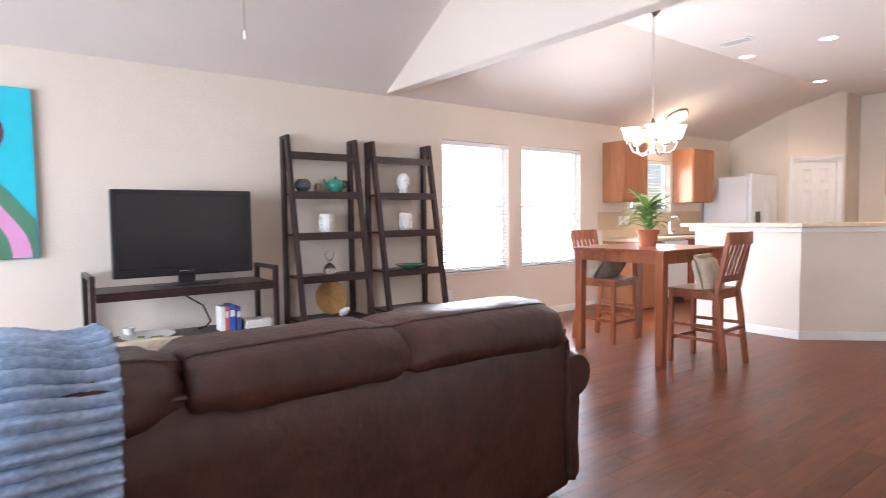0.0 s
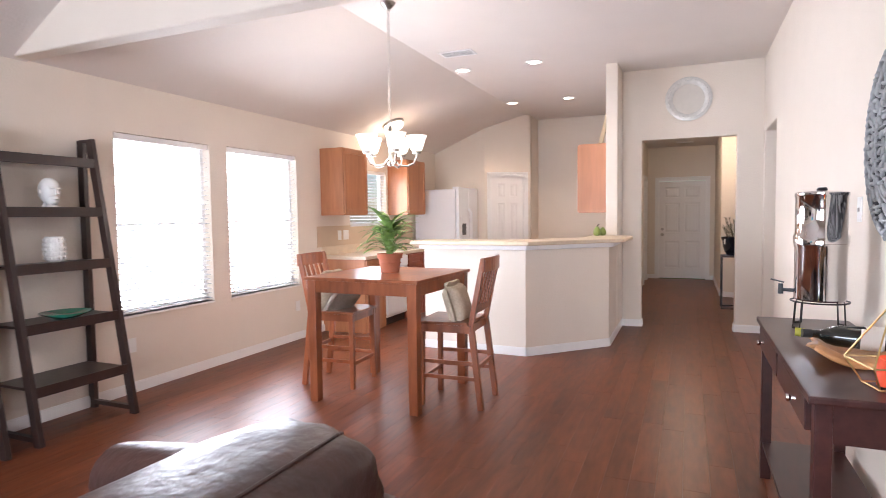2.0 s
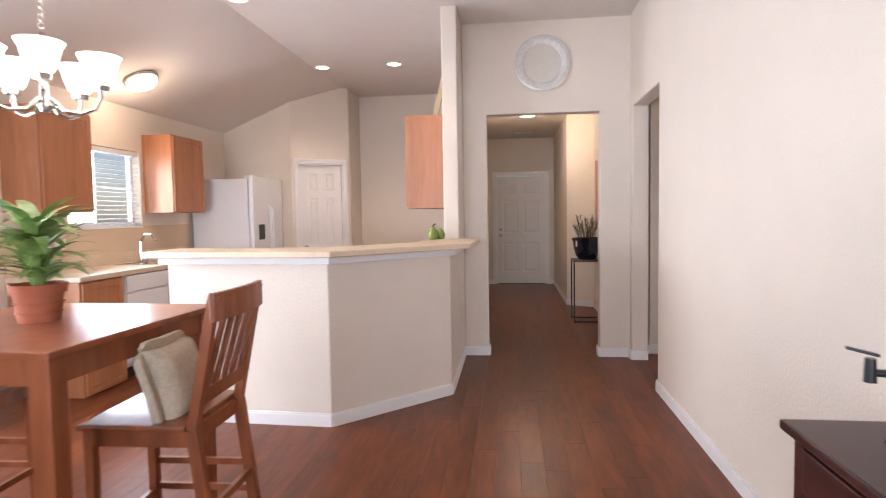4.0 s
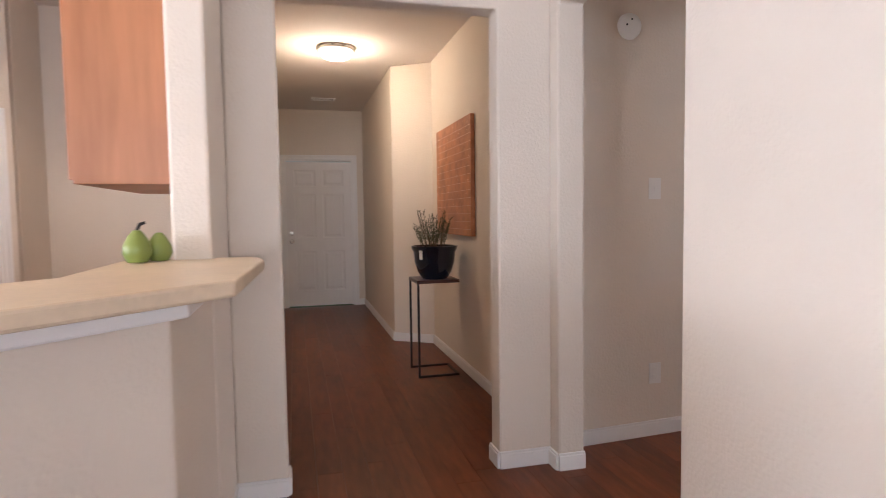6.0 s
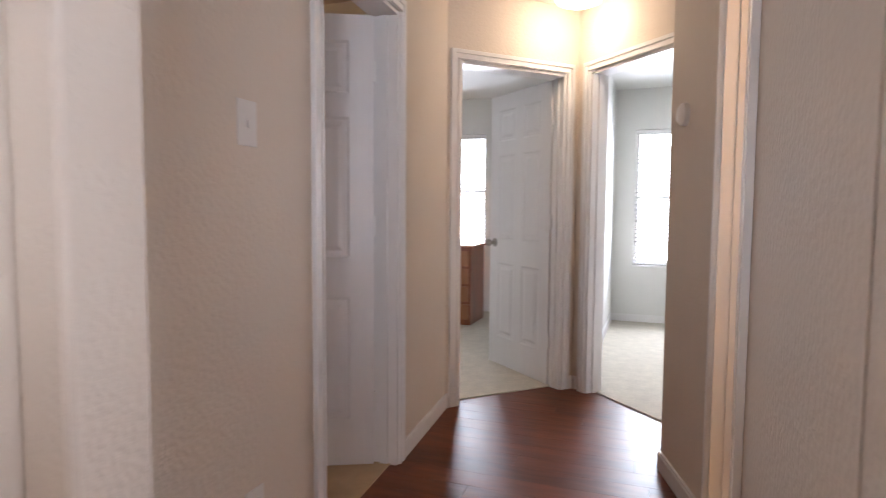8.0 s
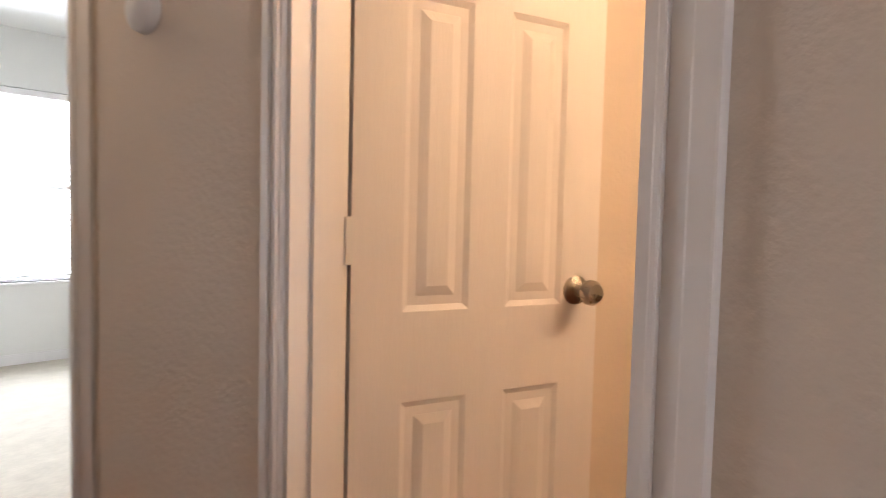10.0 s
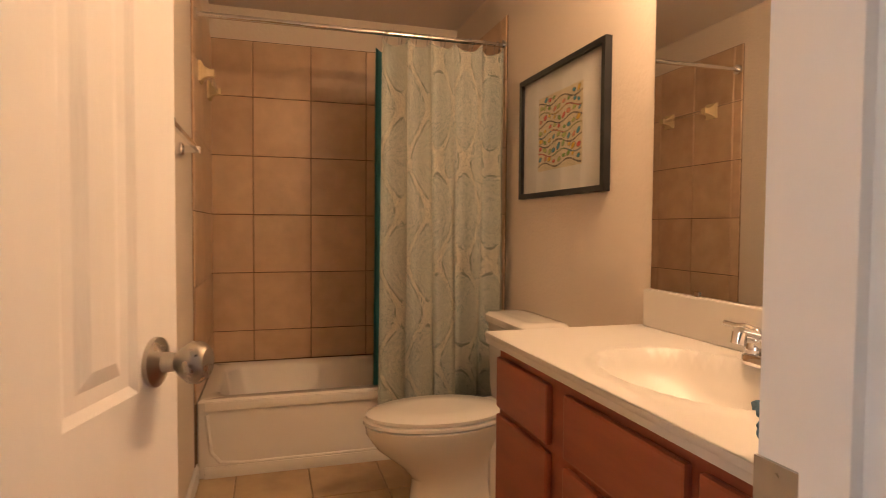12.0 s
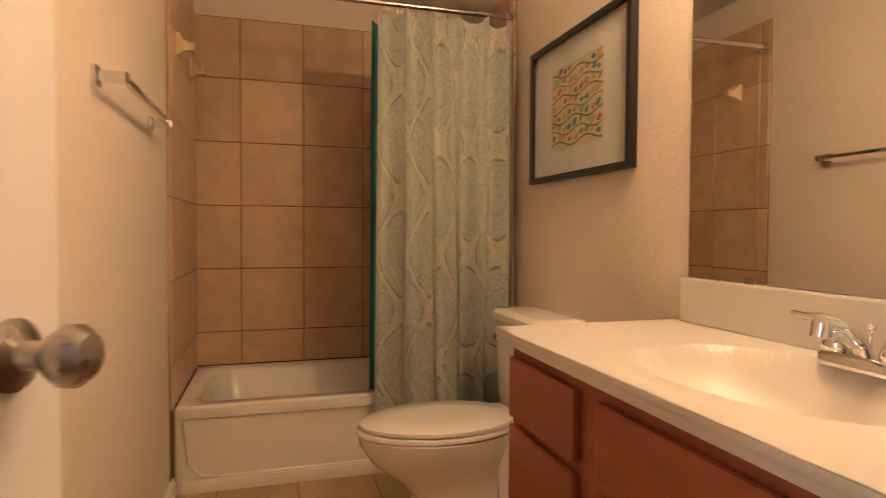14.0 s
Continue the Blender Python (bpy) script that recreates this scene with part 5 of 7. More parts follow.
part("kick_plate", me, BLACKP, t)
me = Mesh()
me.box(XW, -1.52, 0.875, -4.22, 1.0, 0.915, 0.006)
me.box(XW, -1.52, 0.915, XW + 0.02, 1.0, 1.02)
tagged(part("worktop", me, COUNTER), "cream laminate kitchen worktop on the base cabinets", "worktop")
me = Mesh()
me.box(XW + 0.001, -1.6, 1.02, XW + 0.006, 1.0, 1.27)
structure("trim_backsplash", me, mat("tan_paint", (0.56, 0.43, 0.3), 0.7, scale=4, var=0.06), "tan backsplash panel")
t = thing("kitchen_faucet", "chrome kitchen faucet at the sink", "faucet", (-4.7, -0.1, 0.915))
me = Mesh()
me.tube([(0, 0, 0), (0, 0, 0.2), (0.05, 0, 0.27), (0.12, 0, 0.27), (0.16, 0, 0.21)], 0.011)
me.lathe([(0, 0), (0.03, 0), (0.025, 0.02), (0, 0.02)], seg=16)
part("spout", me, CHROME, t, smooth=True)
me = Mesh()
me.rod((0, 0.08, 0), (0, 0.08, 0.05), 0.014, 0.012, 12).rod((0, 0.08, 0.05), (0.06, 0.1, 0.07), 0.006, 0.005, 8)
part("handle", me, CHROME, t, smooth=True)
t = thing("kitchen_sink", "steel kitchen sink set in the worktop", "sink", (-4.5, -0.1, 0.916))
me = Mesh()
me.box(-0.2, -0.38, 0, 0.2, -0.36, 0.008).box(-0.2, 0.36, 0, 0.2, 0.38, 0.008).box(-0.2, -0.36, 0, -0.18, 0.36, 0.008).box(0.18, -0.36, 0, 0.2, 0.36, 0.008).box(-0.18, -0.36, 0, 0.18, 0.36, 0.002)
part("basin", me, STEEL, t)


def refrigerator():
    t = thing("refrigerator", "white side-by-side refrigerator with a dark dispenser", "refrigerator", (-4.42, 1.48, 0))
    b = Mesh()
    b.box(-0.38, -0.44, 0.03, 0.31, 0.44, 1.79, 0.008)
    part("body", b, WHITEA, t)
    for y0, y1, nm in ((-0.437, -0.003, "freezer_door"), (0.003, 0.437, "fridge_door")):
        d = Mesh()
        d.box(0.318, y0, 0.05, 0.37, y1, 1.82, 0.014)
        do = part(nm, d, WHITEA, t)
        h = Mesh()
        y = -0.035 if y1 < 0.1 else 0.035
        h.tube([(0.37, y, 0.75), (0.41, y, 0.8), (0.415, y, 1.1), (0.41, y, 1.42), (0.37, y, 1.48)], 0.012)
        part("handle", h, WHITEA, do, smooth=True)
    d = Mesh()
    d.box(0.37, -0.34, 1.05, 0.375, -0.12, 1.38)
    part("dispenser", d, WHITEA, t)
    d = Mesh()
    d.box(0.372, -0.31, 1.07, 0.378, -0.15, 1.25)
    part("dispenser_recess", d, BLACKP, t, "black dispenser recess")
    for y in (-0.38, 0.36):
        d = Mesh()
        d.box(0.24, y, 1.79, 0.34, y + 0.06, 1.83, 0.006)
        part("hinge_cover", d, WHITEA, t)
    for x in (-0.3, 0.25):
        for y in (-0.38, 0.38):
            d = Mesh()
            d.rod((x, y, 0), (x, y, 0.04), 0.02, 0.02, 8)
            part("foot", d, BLACKP, t)


refrigerator()
# bar top with rounded end
outer = [(-3.42, -1.95), (-3.40, -2.02), (-2.14, -2.09), (-1.36, -1.28), (-1.33, -0.62), (-1.35, -0.52), (-1.40, -0.47), (-1.505, -0.46), (-1.505, -0.515), (-1.645, -0.515), (-1.645, -0.46), (-1.8, -0.46), (-1.8, -1.06), (-2.34, -1.62), (-3.40, -1.56)]
me = Mesh()
me.prism(outer, 1.085, 1.125)
tagged(part("bar_top", me, COUNTER, None, bevel=0.008), "cream laminate breakfast bar top on the half wall", "bar top")
me = Mesh()
me.prism([(-3.36, -1.90), (-2.19, -1.965), (-1.47, -1.225), (-1.47, -0.52), (-1.512, -0.52), (-1.512, -1.2), (-2.2, -1.92), (-3.36, -1.86)], 1.035, 1.085)
structure("trim_bar", me, TRIM, "white moulding under the bar top", bevel=0.006)
t = thing("pear_pair", "two green ceramic pears with a dark stalk on the bar top", "ornament", (-1.74, -0.62, 1.125))
for i, (dx, dy, s) in enumerate(((0.02, 0, 1.05), (0.075, 0.05, 0.95))):
    me = Mesh()
    me.lathe([(0, 0), (0.03 * s, 0.003), (0.043 * s, 0.03 * s), (0.04 * s, 0.055 * s), (0.024 * s, 0.085 * s), (0.012 * s, 0.1 * s), (0, 0.102 * s)], (dx, dy, 0), 18)
    part("pear", me, plain("pear_green", (0.19, 0.24, 0.05), 0.35), t, smooth=True)
me = Mesh()
me.tube([(0.02, 0, 0.103), (0.03, 0, 0.125), (0.045, 0.005, 0.13)], 0.005, 6)
part("stalk", me, BLACKM, t)
t = thing("wooden_pole", "pale wooden pole standing on top of the cabinet", "pole", (-1.78, 0.2, 2.19))
me = Mesh()
me.beam((-0.03, 0, 0), (0.08, 0, 0.45), 0.05, 0.03, up=(0, 1, 0))
part("board", me, plain("pale_wood", (0.55, 0.42, 0.26)), t)


def plate_cover(name, label, at, axis, w, h, kind_):
    """A wall plate standing proud along axis; kind_: "switch" or "outlet"."""
    t = thing(name, label, "wall plate", at)
    r = {"-x": -90, "+x": 90, "-y": 0, "+y": 180}[axis]
    me = Mesh()
    me.box(-w / 2, -0.006, -h / 2, w / 2, 0, h / 2, 0.002)
    me.move(Matrix.Rotation(radians(r), 4, "Z"))
    part("plate", me, PLATEW, t)
    n = max(1, round(w / 0.055) if kind_ == "switch" else 1)
    for i in range(n if kind_ == "switch" else 2):
        me = Mesh()
        if kind_ == "switch":
            x = (i - (n - 1) / 2) * 0.045
            me.box(x - 0.005, -0.014, -0.012, x + 0.005, -0.006, 0.008, 0.001)
        else:
            z = -0.02 + 0.04 * i
            me.box(-0.016, -0.009, z - 0.013, 0.016, -0.006, z + 0.013, 0.002)
        me.move(Matrix.Rotation(radians(r), 4, "Z"))
        part("toggle" if kind_ == "switch" else "socket", me, PLATEW, t)


plate_cover("wall_outlet", "white wall outlet below the window", (XW, -4.14, 0.38), "+x", 0.075, 0.115, "outlet")
plate_cover("wall_outlet", "white wall outlet below the window", (XW, -2.0, 0.38), "+x", 0.075, 0.115, "outlet")
plate_cover("wall_outlet", "white wall outlet on the bar", (-2.93, -1.892, 0.36), "-y", 0.07, 0.115, "outlet")
plate_cover("light_switch", "white double switch on the backsplash", (XW + 0.006, -1.12, 1.15), "+x", 0.075, 0.12, "switch")
plate_cover("light_switch", "white triple switch on the backsplash", (XW + 0.006, -0.97, 1.15), "+x", 0.12, 0.12, "switch")
plate_cover("light_switch", "white light switch by the medallion", (0, -4.03, 1.38), "-x", 0.075, 0.12, "switch")
plate_cover("light_switch", "white light switch beside the open door", (0.715, 0.180, 1.395), "-y", 0.075, 0.118, "switch")
plate_cover("wall_outlet", "white wall outlet beside the open door", (0.725, 0.181, 0.355), "-y", 0.075, 0.118, "outlet")

# ---- console table by the east wall ----
def console():
    t = thing("console_table", "dark mahogany console table with drawers and a lower shelf", "console table", (-0.225, -4.7, 0))
    w, d = 1.44, 0.41
    top = Mesh()
    top.box(-d / 2, -w / 2, 0.805, d / 2 - 0.005, w / 2, 0.83, 0.006)
    part("top", top, MAHOG, t)
    for sx in (-1, 1):
        for sy in (-1, 1):
            l = Mesh()
            x, y = sx * (d / 2 - 0.045), sy * (w / 2 - 0.055)
            l.box(x - 0.024, y - 0.024, 0, x + 0.024, y + 0.024, 0.805, 0.003)
            part("leg", l, MAHOG, t)
    ap = Mesh()
    ap.box(-d / 2 + 0.03, -w / 2 + 0.04, 0.68, d / 2 - 0.03, w / 2 - 0.04, 0.804)
    part("apron", ap, MAHOG, t)
    for k in (-1, 1):
        dr = Mesh()
        y = k * 0.32
        dr.box(-d / 2 + 0.006, y - 0.3, 0.695, -d / 2 + 0.03, y + 0.3, 0.795, 0.004)
        do = part("drawer", dr, MAHOG, t)
        kb = Mesh()
        kb.lathe([(0, 0), (0.008, 0), (0.006, 0.012), (0.014, 0.02), (0.012, 0.027), (0, 0.03)], seg=16)
        kb.move(Matrix.Translation((-d / 2 + 0.006, y + 0.13 * k, 0.745)) @ Matrix.Rotation(radians(-90), 4, "Y"))
        part("knob", kb, CHROME, do, "round chrome knob", smooth=True)
    s = Mesh()
    s.box(-d / 2 + 0.03, -w / 2 + 0.035, 0.17, d / 2 - 0.03, w / 2 - 0.035, 0.19, 0.003)
    part("lower_shelf", s, MAHOG, t)


console()


def water_filter():
    t = thing("water_filter", "polished steel gravity water filter on a wire stand", "water filter", (-0.195, -4.23, 0.83))
    st = Mesh()
    st.ring((0, 0, 0.13), 0.125, 0.004, "z", 32, 6)
    for i in range(4):
        a = 0.6 + i * math.pi / 2
        c, s = math.cos(a), math.sin(a)
        for da in (-0.16, 0.16):
            st.rod((0.125 * math.cos(a + da), 0.125 * math.sin(a + da), 0.13), (0.135 * math.cos(a + da), 0.135 * math.sin(a + da), 0.006), 0.003, 0.003, 6)
        st.rod((0.135 * math.cos(a - 0.16), 0.135 * math.sin(a - 0.16), 0.006), (0.135 * math.cos(a + 0.16), 0.135 * math.sin(a + 0.16), 0.006), 0.006, 0.006, 6)
    part("wire_stand", st, BLACKM, t, smooth=True)
    b = Mesh()
    b.lathe([(0, 0), (0.105, 0), (0.112, 0.008), (0.112, 0.255), (0.117, 0.262), (0.117, 0.272), (0, 0.272)], (0, 0, 0.135), 48)
    part("lower_chamber", b, STEEL, t, smooth=True)
    b = Mesh()
    b.lathe([(0, 0), (0.119, 0), (0.12, 0.035), (0.113, 0.045), (0.112, 0.22), (0.116, 0.226), (0.116, 0.238), (0.108, 0.244), (0.04, 0.25), (0, 0.25)], (0, 0, 0.408), 48)
    part("upper_chamber", b, STEEL, t, smooth=True)
    k = Mesh()
    k.lathe([(0, 0), (0.022, 0), (0.024, 0.008), (0.018, 0.016), (0, 0.017)], (0, 0, 0.657), 18)
    part("lid_knob", k, BLACKP, t, smooth=True)
    s = Mesh()
    a = radians(165)
    c, q = math.cos(a), math.sin(a)
    s.rod((0.11 * c, 0.11 * q, 0.175), (0.17 * c, 0.17 * q, 0.175), 0.009, 0.008, 10)
    s.rod((0.17 * c, 0.17 * q, 0.155), (0.17 * c, 0.17 * q, 0.205), 0.013, 0.011, 10)
    s.beam((0.155 * c, 0.155 * q, 0.212), (0.215 * c, 0.215 * q, 0.225), 0.014, 0.006)
    part("spigot", s, BLACKP, t, "black plastic spigot", smooth=True)
    t.scale = (0.94, 0.94, 0.97)


water_filter()


def wine_holder():
    t = thing("wine_holder", "live-edge wooden bottle cradle", "bottle holder", (-0.2, -4.86, 0.83))
    me = Mesh()
    rows = []
    for i in range(9):
        u = i / 8 - 0.5
        y = u * 0.34
        w = 0.12 + 0.02 * math.sin(i * 1.7)
        row = []
        for j in range(9):
            v = j / 8 - 0.5
            z = 0.012 + 0.16 * v * v + 0.012 * math.sin(i * 0.9)
            row.append(me.bm.verts.new((v * 2 * w, y, z)))
        rows.append(row)
    for a, b in zip(rows[:-1], rows[1:]):
        for j in range(8):
            me.bm.faces.new((a[j], a[j + 1], b[j + 1], b[j]))
    o = part("cradle", me, RAWWOOD, t, smooth=True)
    md = o.modifiers.new("thick", "SOLIDIFY")
    md.thickness, md.offset = 0.012, -1


wine_holder()
for i, (dx, dz, rz, cap) in enumerate(((0.02, 0.062, 100, (0.02, 0.02, 0.02)), (0.0, 0.06, 78, (0.4, 0.38, 0.04)))):
    t = thing("wine_bottle", "dark wine bottle lying in the wooden cradle", "bottle")
    t.matrix_basis = pose(-0.085 + dx, -4.80 - 0.085 * i, 0.842 + dz, 0, -88, rz - 90)
    me = Mesh()
    me.lathe([(0, 0), (0.036, 0), (0.037, 0.01), (0.037, 0.17), (0.03, 0.2), (0.014, 0.225), (0.0135, 0.29), (0.016, 0.292), (0.016, 0.3), (0, 0.3)], seg=24)
    part("glass", me, BOTTLE, t, smooth=True)
    me = Mesh()
    me.lathe([(0.0378, 0.025), (0.0378, 0.095)], seg=24)
    part("label", me, PAPER, t, "white paper label", smooth=True)
    me = Mesh()
    me.lathe([(0.0165, 0.27), (0.0168, 0.301), (0, 0.302)], seg=18)
    part("cap", me, plain("bottle_cap", cap, 0.4), t, smooth=True)


def geo_terrarium(at, size, material, label, h):
    """A faceted wire lantern: square base, wider waist, pointed top."""
    t = thing("geometric_lantern", label, "lantern", at, 12)
    base = [(-size * 0.6, -size * 0.6, 0), (size * 0.6, -size * 0.6, 0), (size * 0.6, size * 0.6, 0), (-size * 0.6, size * 0.6, 0)]
    mid = [(-size, -size, h * 0.28), (size, -size, h * 0.28), (size, size, h * 0.28), (-size, size, h * 0.28)]
    apex = (0, 0, h)
    w = Mesh()
    for i in range(4):
        j = (i + 1) % 4
        for a, b in ((base[i], base[j]), (mid[i], mid[j]), (base[i], mid[i]), (mid[i], apex)):
            w.beam(Vector(a) + Vector((0, 0, 0.004)), Vector(b) + Vector((0, 0, 0.0041)), 0.0042, 0.0042, up=(0.3, 0.5, 1))
    part("wire_frame", w, material, t)
    for i in range(4):
        j = (i + 1) % 4
        if i in (1, 3):
            g = Mesh()
            vs = [g.bm.verts.new(p) for p in (mid[i], mid[j], apex)]
            g.bm.faces.new(vs)
            o = part("glass_pane", g, CLEAR, t)
            md = o.modifiers.new("thick", "SOLIDIFY")
            md.thickness = 0.002
            o.visible_shadow = False
    hk = Mesh()
    hk.tube([(0, 0, h), (0.012, 0, h + 0.02), (0.03, 0, h + 0.02), (0.035, 0, h), (0.03, 0, h - 0.02)], 0.0025, 6)
    part("hook", hk, material, t)


geo_terrarium((-0.185, -5.24, 0.83), 0.09, BRASS, "brass and glass geometric lantern with a candle inside", 0.26)
t = thing("candle", "lit orange pillar candle inside the lantern", "candle", (-0.185, -5.24, 0.836))
me = Mesh()
me.lathe([(0, 0), (0.036, 0), (0.036, 0.085), (0.031, 0.088), (0.02, 0.08), (0, 0.08)], seg=28)
part("wax", me, ORANGE, t, smooth=True)
me = Mesh()
me.lathe([(0, 0.085), (0.006, 0.092), (0.007, 0.1), (0.003, 0.115), (0, 0.122)], seg=10)
part("flame", me, FLAME, t, smooth=True)
geo_terrarium((-0.2, -5.15, 0.19), 0.15, BLACKM, "dark wire geometric lantern on the lower shelf", 0.2)


def medallion():
    t = thing("wall_medallion", "round grey carved wooden openwork medallion on the wall", "wall decor", (-0.002, -4.56, 1.655))
    R = 0.415
    rnd = random.Random(8)
    for rr in (R - 0.012, R * 0.62, R * 0.25):
        b = Mesh()
        b.ring((-0.012, 0, 0), rr, 0.007, "x", 72, 8, 0.9)
        part("carved_ring", b, GREYCARVE, t, smooth=True)
    # added dark disc: its colour paints the shade seen between the leaves
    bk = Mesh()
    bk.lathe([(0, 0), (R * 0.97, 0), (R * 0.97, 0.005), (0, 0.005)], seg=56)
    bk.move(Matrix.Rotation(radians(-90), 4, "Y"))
    part("backing", bk, mat("gap_shade_grey", (0.075, 0.075, 0.078), 0.9, scale=20, var=0.2), t, "dark disc giving the shade in the openwork gaps")
    for r0, r1, n in ((0.88, 1.0, 72), (0.75, 0.88, 62), (0.64, 0.75, 50), (0.5, 0.61, 40), (0.38, 0.5, 32), (0.27, 0.38, 22), (0.12, 0.24, 14)):
        for k in range(n):
            a = 2 * math.pi * (k + 0.35 * rnd.random()) / n
            p = Mesh()
            rm = R * (r0 + r1) / 2 + rnd.uniform(-0.006, 0.006)
            p.ball((0, 0, 0), 1, 10, 6, (0.01, 0.0085 * (0.8 + 0.4 * rnd.random()), R * (r1 - r0) * rnd.uniform(0.4, 0.58)))
            p.move(Matrix.Translation((-0.013, rm * math.cos(a), rm * math.sin(a))) @ Matrix.Rotation(a - math.pi / 2 + rnd.choice((-1, 1)) * rnd.uniform(0.35, 1.2), 4, "X"))
            part("carved_leaf", p, GREYCARVE, t, smooth=True)
    for r, n, s in ((R * 0.8, 60, 0.009), (R * 0.45, 40, 0.008)):
        p = Mesh()
        for k in range(n):
            a = 2 * math.pi * k / n
            p.ball((-0.017, (r + 0.03 * math.sin(k * 2.1)) * math.cos(a), (r + 0.03 * math.sin(k * 2.1)) * math.sin(a)), s, 8, 5, (0.6, 1, 1))
        part("bead_band", p, GREYCARVE, t, smooth=True)["kind"] = "stuff"


medallion()
# glass wreath plate above the corridor opening
t = thing("glass_plate", "round clear embossed glass plate hung over the corridor opening", "wall decor", (-0.775, -0.002, 2.685))
me = Mesh()
me.lathe([(0.17, 0.006), (0.19, 0.02), (0.24, 0.026), (0.252, 0.02), (0.25, 0.012), (0.2, 0.006)], seg=56)
me.move(Matrix.Rotation(radians(90), 4, "X"))
part("rim", me, mat("pearl_glass", (0.62, 0.6, 0.56), 0.12, scale=30, var=0.15, bump=0.6, bump_scale=50, coat=0.6), t, smooth=True)
me = Mesh()
me.lathe([(0, 0.003), (0.17, 0.004), (0.17, 0.007), (0, 0.006)], seg=48)
me.move(Matrix.Rotation(radians(90), 4, "X"))
part("center", me, mat("satin_glass", (0.6, 0.56, 0.5), 0.2, scale=20, var=0.05, coat=0.3), t, smooth=True)
me = Mesh()
for k in range(24):
    a = 2 * math.pi * k / 24
    me.box(-0.016, -0.03, -0.008, 0.016, -0.022, 0.008, 0.003, m=pose(0.216 * math.cos(a), 0, 0.216 * math.sin(a), 0, -math.degrees(a) + 90, 0))
part("embossing", me, mat("pearl_relief", (0.66, 0.64, 0.6), 0.15, scale=20, var=0.05), t)

# ---- corridor ----
t = thing("plant_stand", "slim dark metal plant stand with a square top", "plant stand", (-0.16, 1.85, 0))
me = Mesh()
me.box(-0.17, -0.17, 0.735, 0.17, 0.17, 0.76, 0.003)
part("top", me, MAHOG, t)
for sy in (-0.16, 0.16):
    for sx, z in ((-0.16, 0),):
        me = Mesh()
        me.beam((-0.16, sy, 0), (-0.16, sy, 0.735), 0.016, 0.016, up=(0, 1, 0))
        part("leg", me, BLACKM, t)
    me = Mesh()
    me.beam((-0.16, sy, 0.008), (0.16, sy, 0.008), 0.016, 0.016)
    part("foot_bar", me, BLACKM, t)
me = Mesh()
me.beam((0.152, -0.152, 0.008), (0.152, 0.152, 0.008), 0.016, 0.015)
part("foot_bar", me, BLACKM, t)
t = thing("planter", "dark blue glazed pot with rosemary on the stand", "plant", (-0.15, 1.85, 0.76))
me = Mesh()
me.lathe([(0, 0), (0.1, 0), (0.135, 0.05), (0.16, 0.13), (0.168, 0.21), (0.185, 0.24), (0.188, 0.26), (0.172, 0.26), (0.16, 0.22), (0, 0.21)], seg=36)
part("pot", me, GLAZE, t, "dark blue glazed bowl pot", smooth=True)
me = Mesh()
me.lathe([(0, 0.235), (0.12, 0.232), (0.163, 0.222)], seg=24)
part("soil", me, SOIL, t)
me = Mesh()
me.box(-0.186, -0.12, 0.16, -0.18, -0.07, 0.23, m=pose(0.02, 0, 0, 0, 0, 12))
part("sticker", me, PAPER, t, "white sticker with grey lines")
rnd = random.Random(11)
tw, fo = Mesh(), Mesh()
for i in range(34):
    a = rnd.uniform(0, 6.28)
    r = rnd.uniform(0, 0.09)
    p = Vector((r * math.cos(a), r * math.sin(a), 0.23))
    L = rnd.uniform(0.14, 0.33)
    q = p + Vector((math.cos(a) * L * rnd.uniform(0.1, 0.45), math.sin(a) * L * rnd.uniform(0.1, 0.45), L))
    tw.rod(p, q, 0.003, 0.0015, 5)
    for k in range(26):
        u = 0.25 + 0.75 * k / 26
        c = p.lerp(q, u)
        d = Vector((rnd.uniform(-1, 1), rnd.uniform(-1, 1), rnd.uniform(0.1, 1))).normalized()
        fo.beam(c, c + d * rnd.uniform(0.015, 0.03), 0.0035, 0.0012, up=(0.3, 0.2, 1))
part("twig_mass", tw, TWIG, t)
part("needle_mass", fo, HERB, t, "grey-green needle leaves")
t = thing("copper_panel", "copper-toned textured canvas on the corridor wall", "painting", (0.08, 2.0, 1.1))
me = Mesh()
me.box(-0.035, -0.53, 0, -0.001, 0.53, 0.91, 0.003)
part("canvas", me, COPPER, t)
rnd = random.Random(5)
me = Mesh()
for k in range(46):
    y, z = rnd.uniform(-0.5, 0.45), rnd.uniform(0.04, 0.87)
    me.box(-0.0375, y, z, -0.035, y + rnd.uniform(0.008, 0.03), z + 0.004)
for k in range(14):
    z = 0.05 + 0.06 * k
    me.box(-0.0375, -0.53, z, -0.035, 0.53, z + 0.0025)
part("fleck_layer", me, mat("copper_fleck", (0.62, 0.36, 0.24), 0.3, 0.7, scale=20, var=0.2), t)

# ---- vestibule ----
t = thing("smoke_detector", "round white smoke detector on the wall", "smoke detector", (0.54, 0.164, 2.26))
me = Mesh()
me.lathe([(0, 0.032), (0.03, 0.034), (0.055, 0.03), (0.066, 0.018), (0.07, 0.0), (0, 0)], seg=32)
me.move(Matrix.Rotation(radians(90), 4, "X"))
part("body", me, PLATEW, t, smooth=True)
for dx, dz in ((0.0, 0.03), (-0.03, 0.0)):
    me = Mesh()
    me.rod((dx, -0.034, dz), (dx, -0.0305, dz), 0.006, 0.006, 10)
    part("sensor_dot", me, BLACKP, t)
t = thing("door_chime", "white round thermostat on the vestibule wall", "thermostat", (2.06, -0.928, 1.57), 16.4)
me = Mesh()
me.lathe([(0, 0.034), (0.03, 0.032), (0.045, 0.02), (0.048, 0.0), (0, 0)], seg=28)
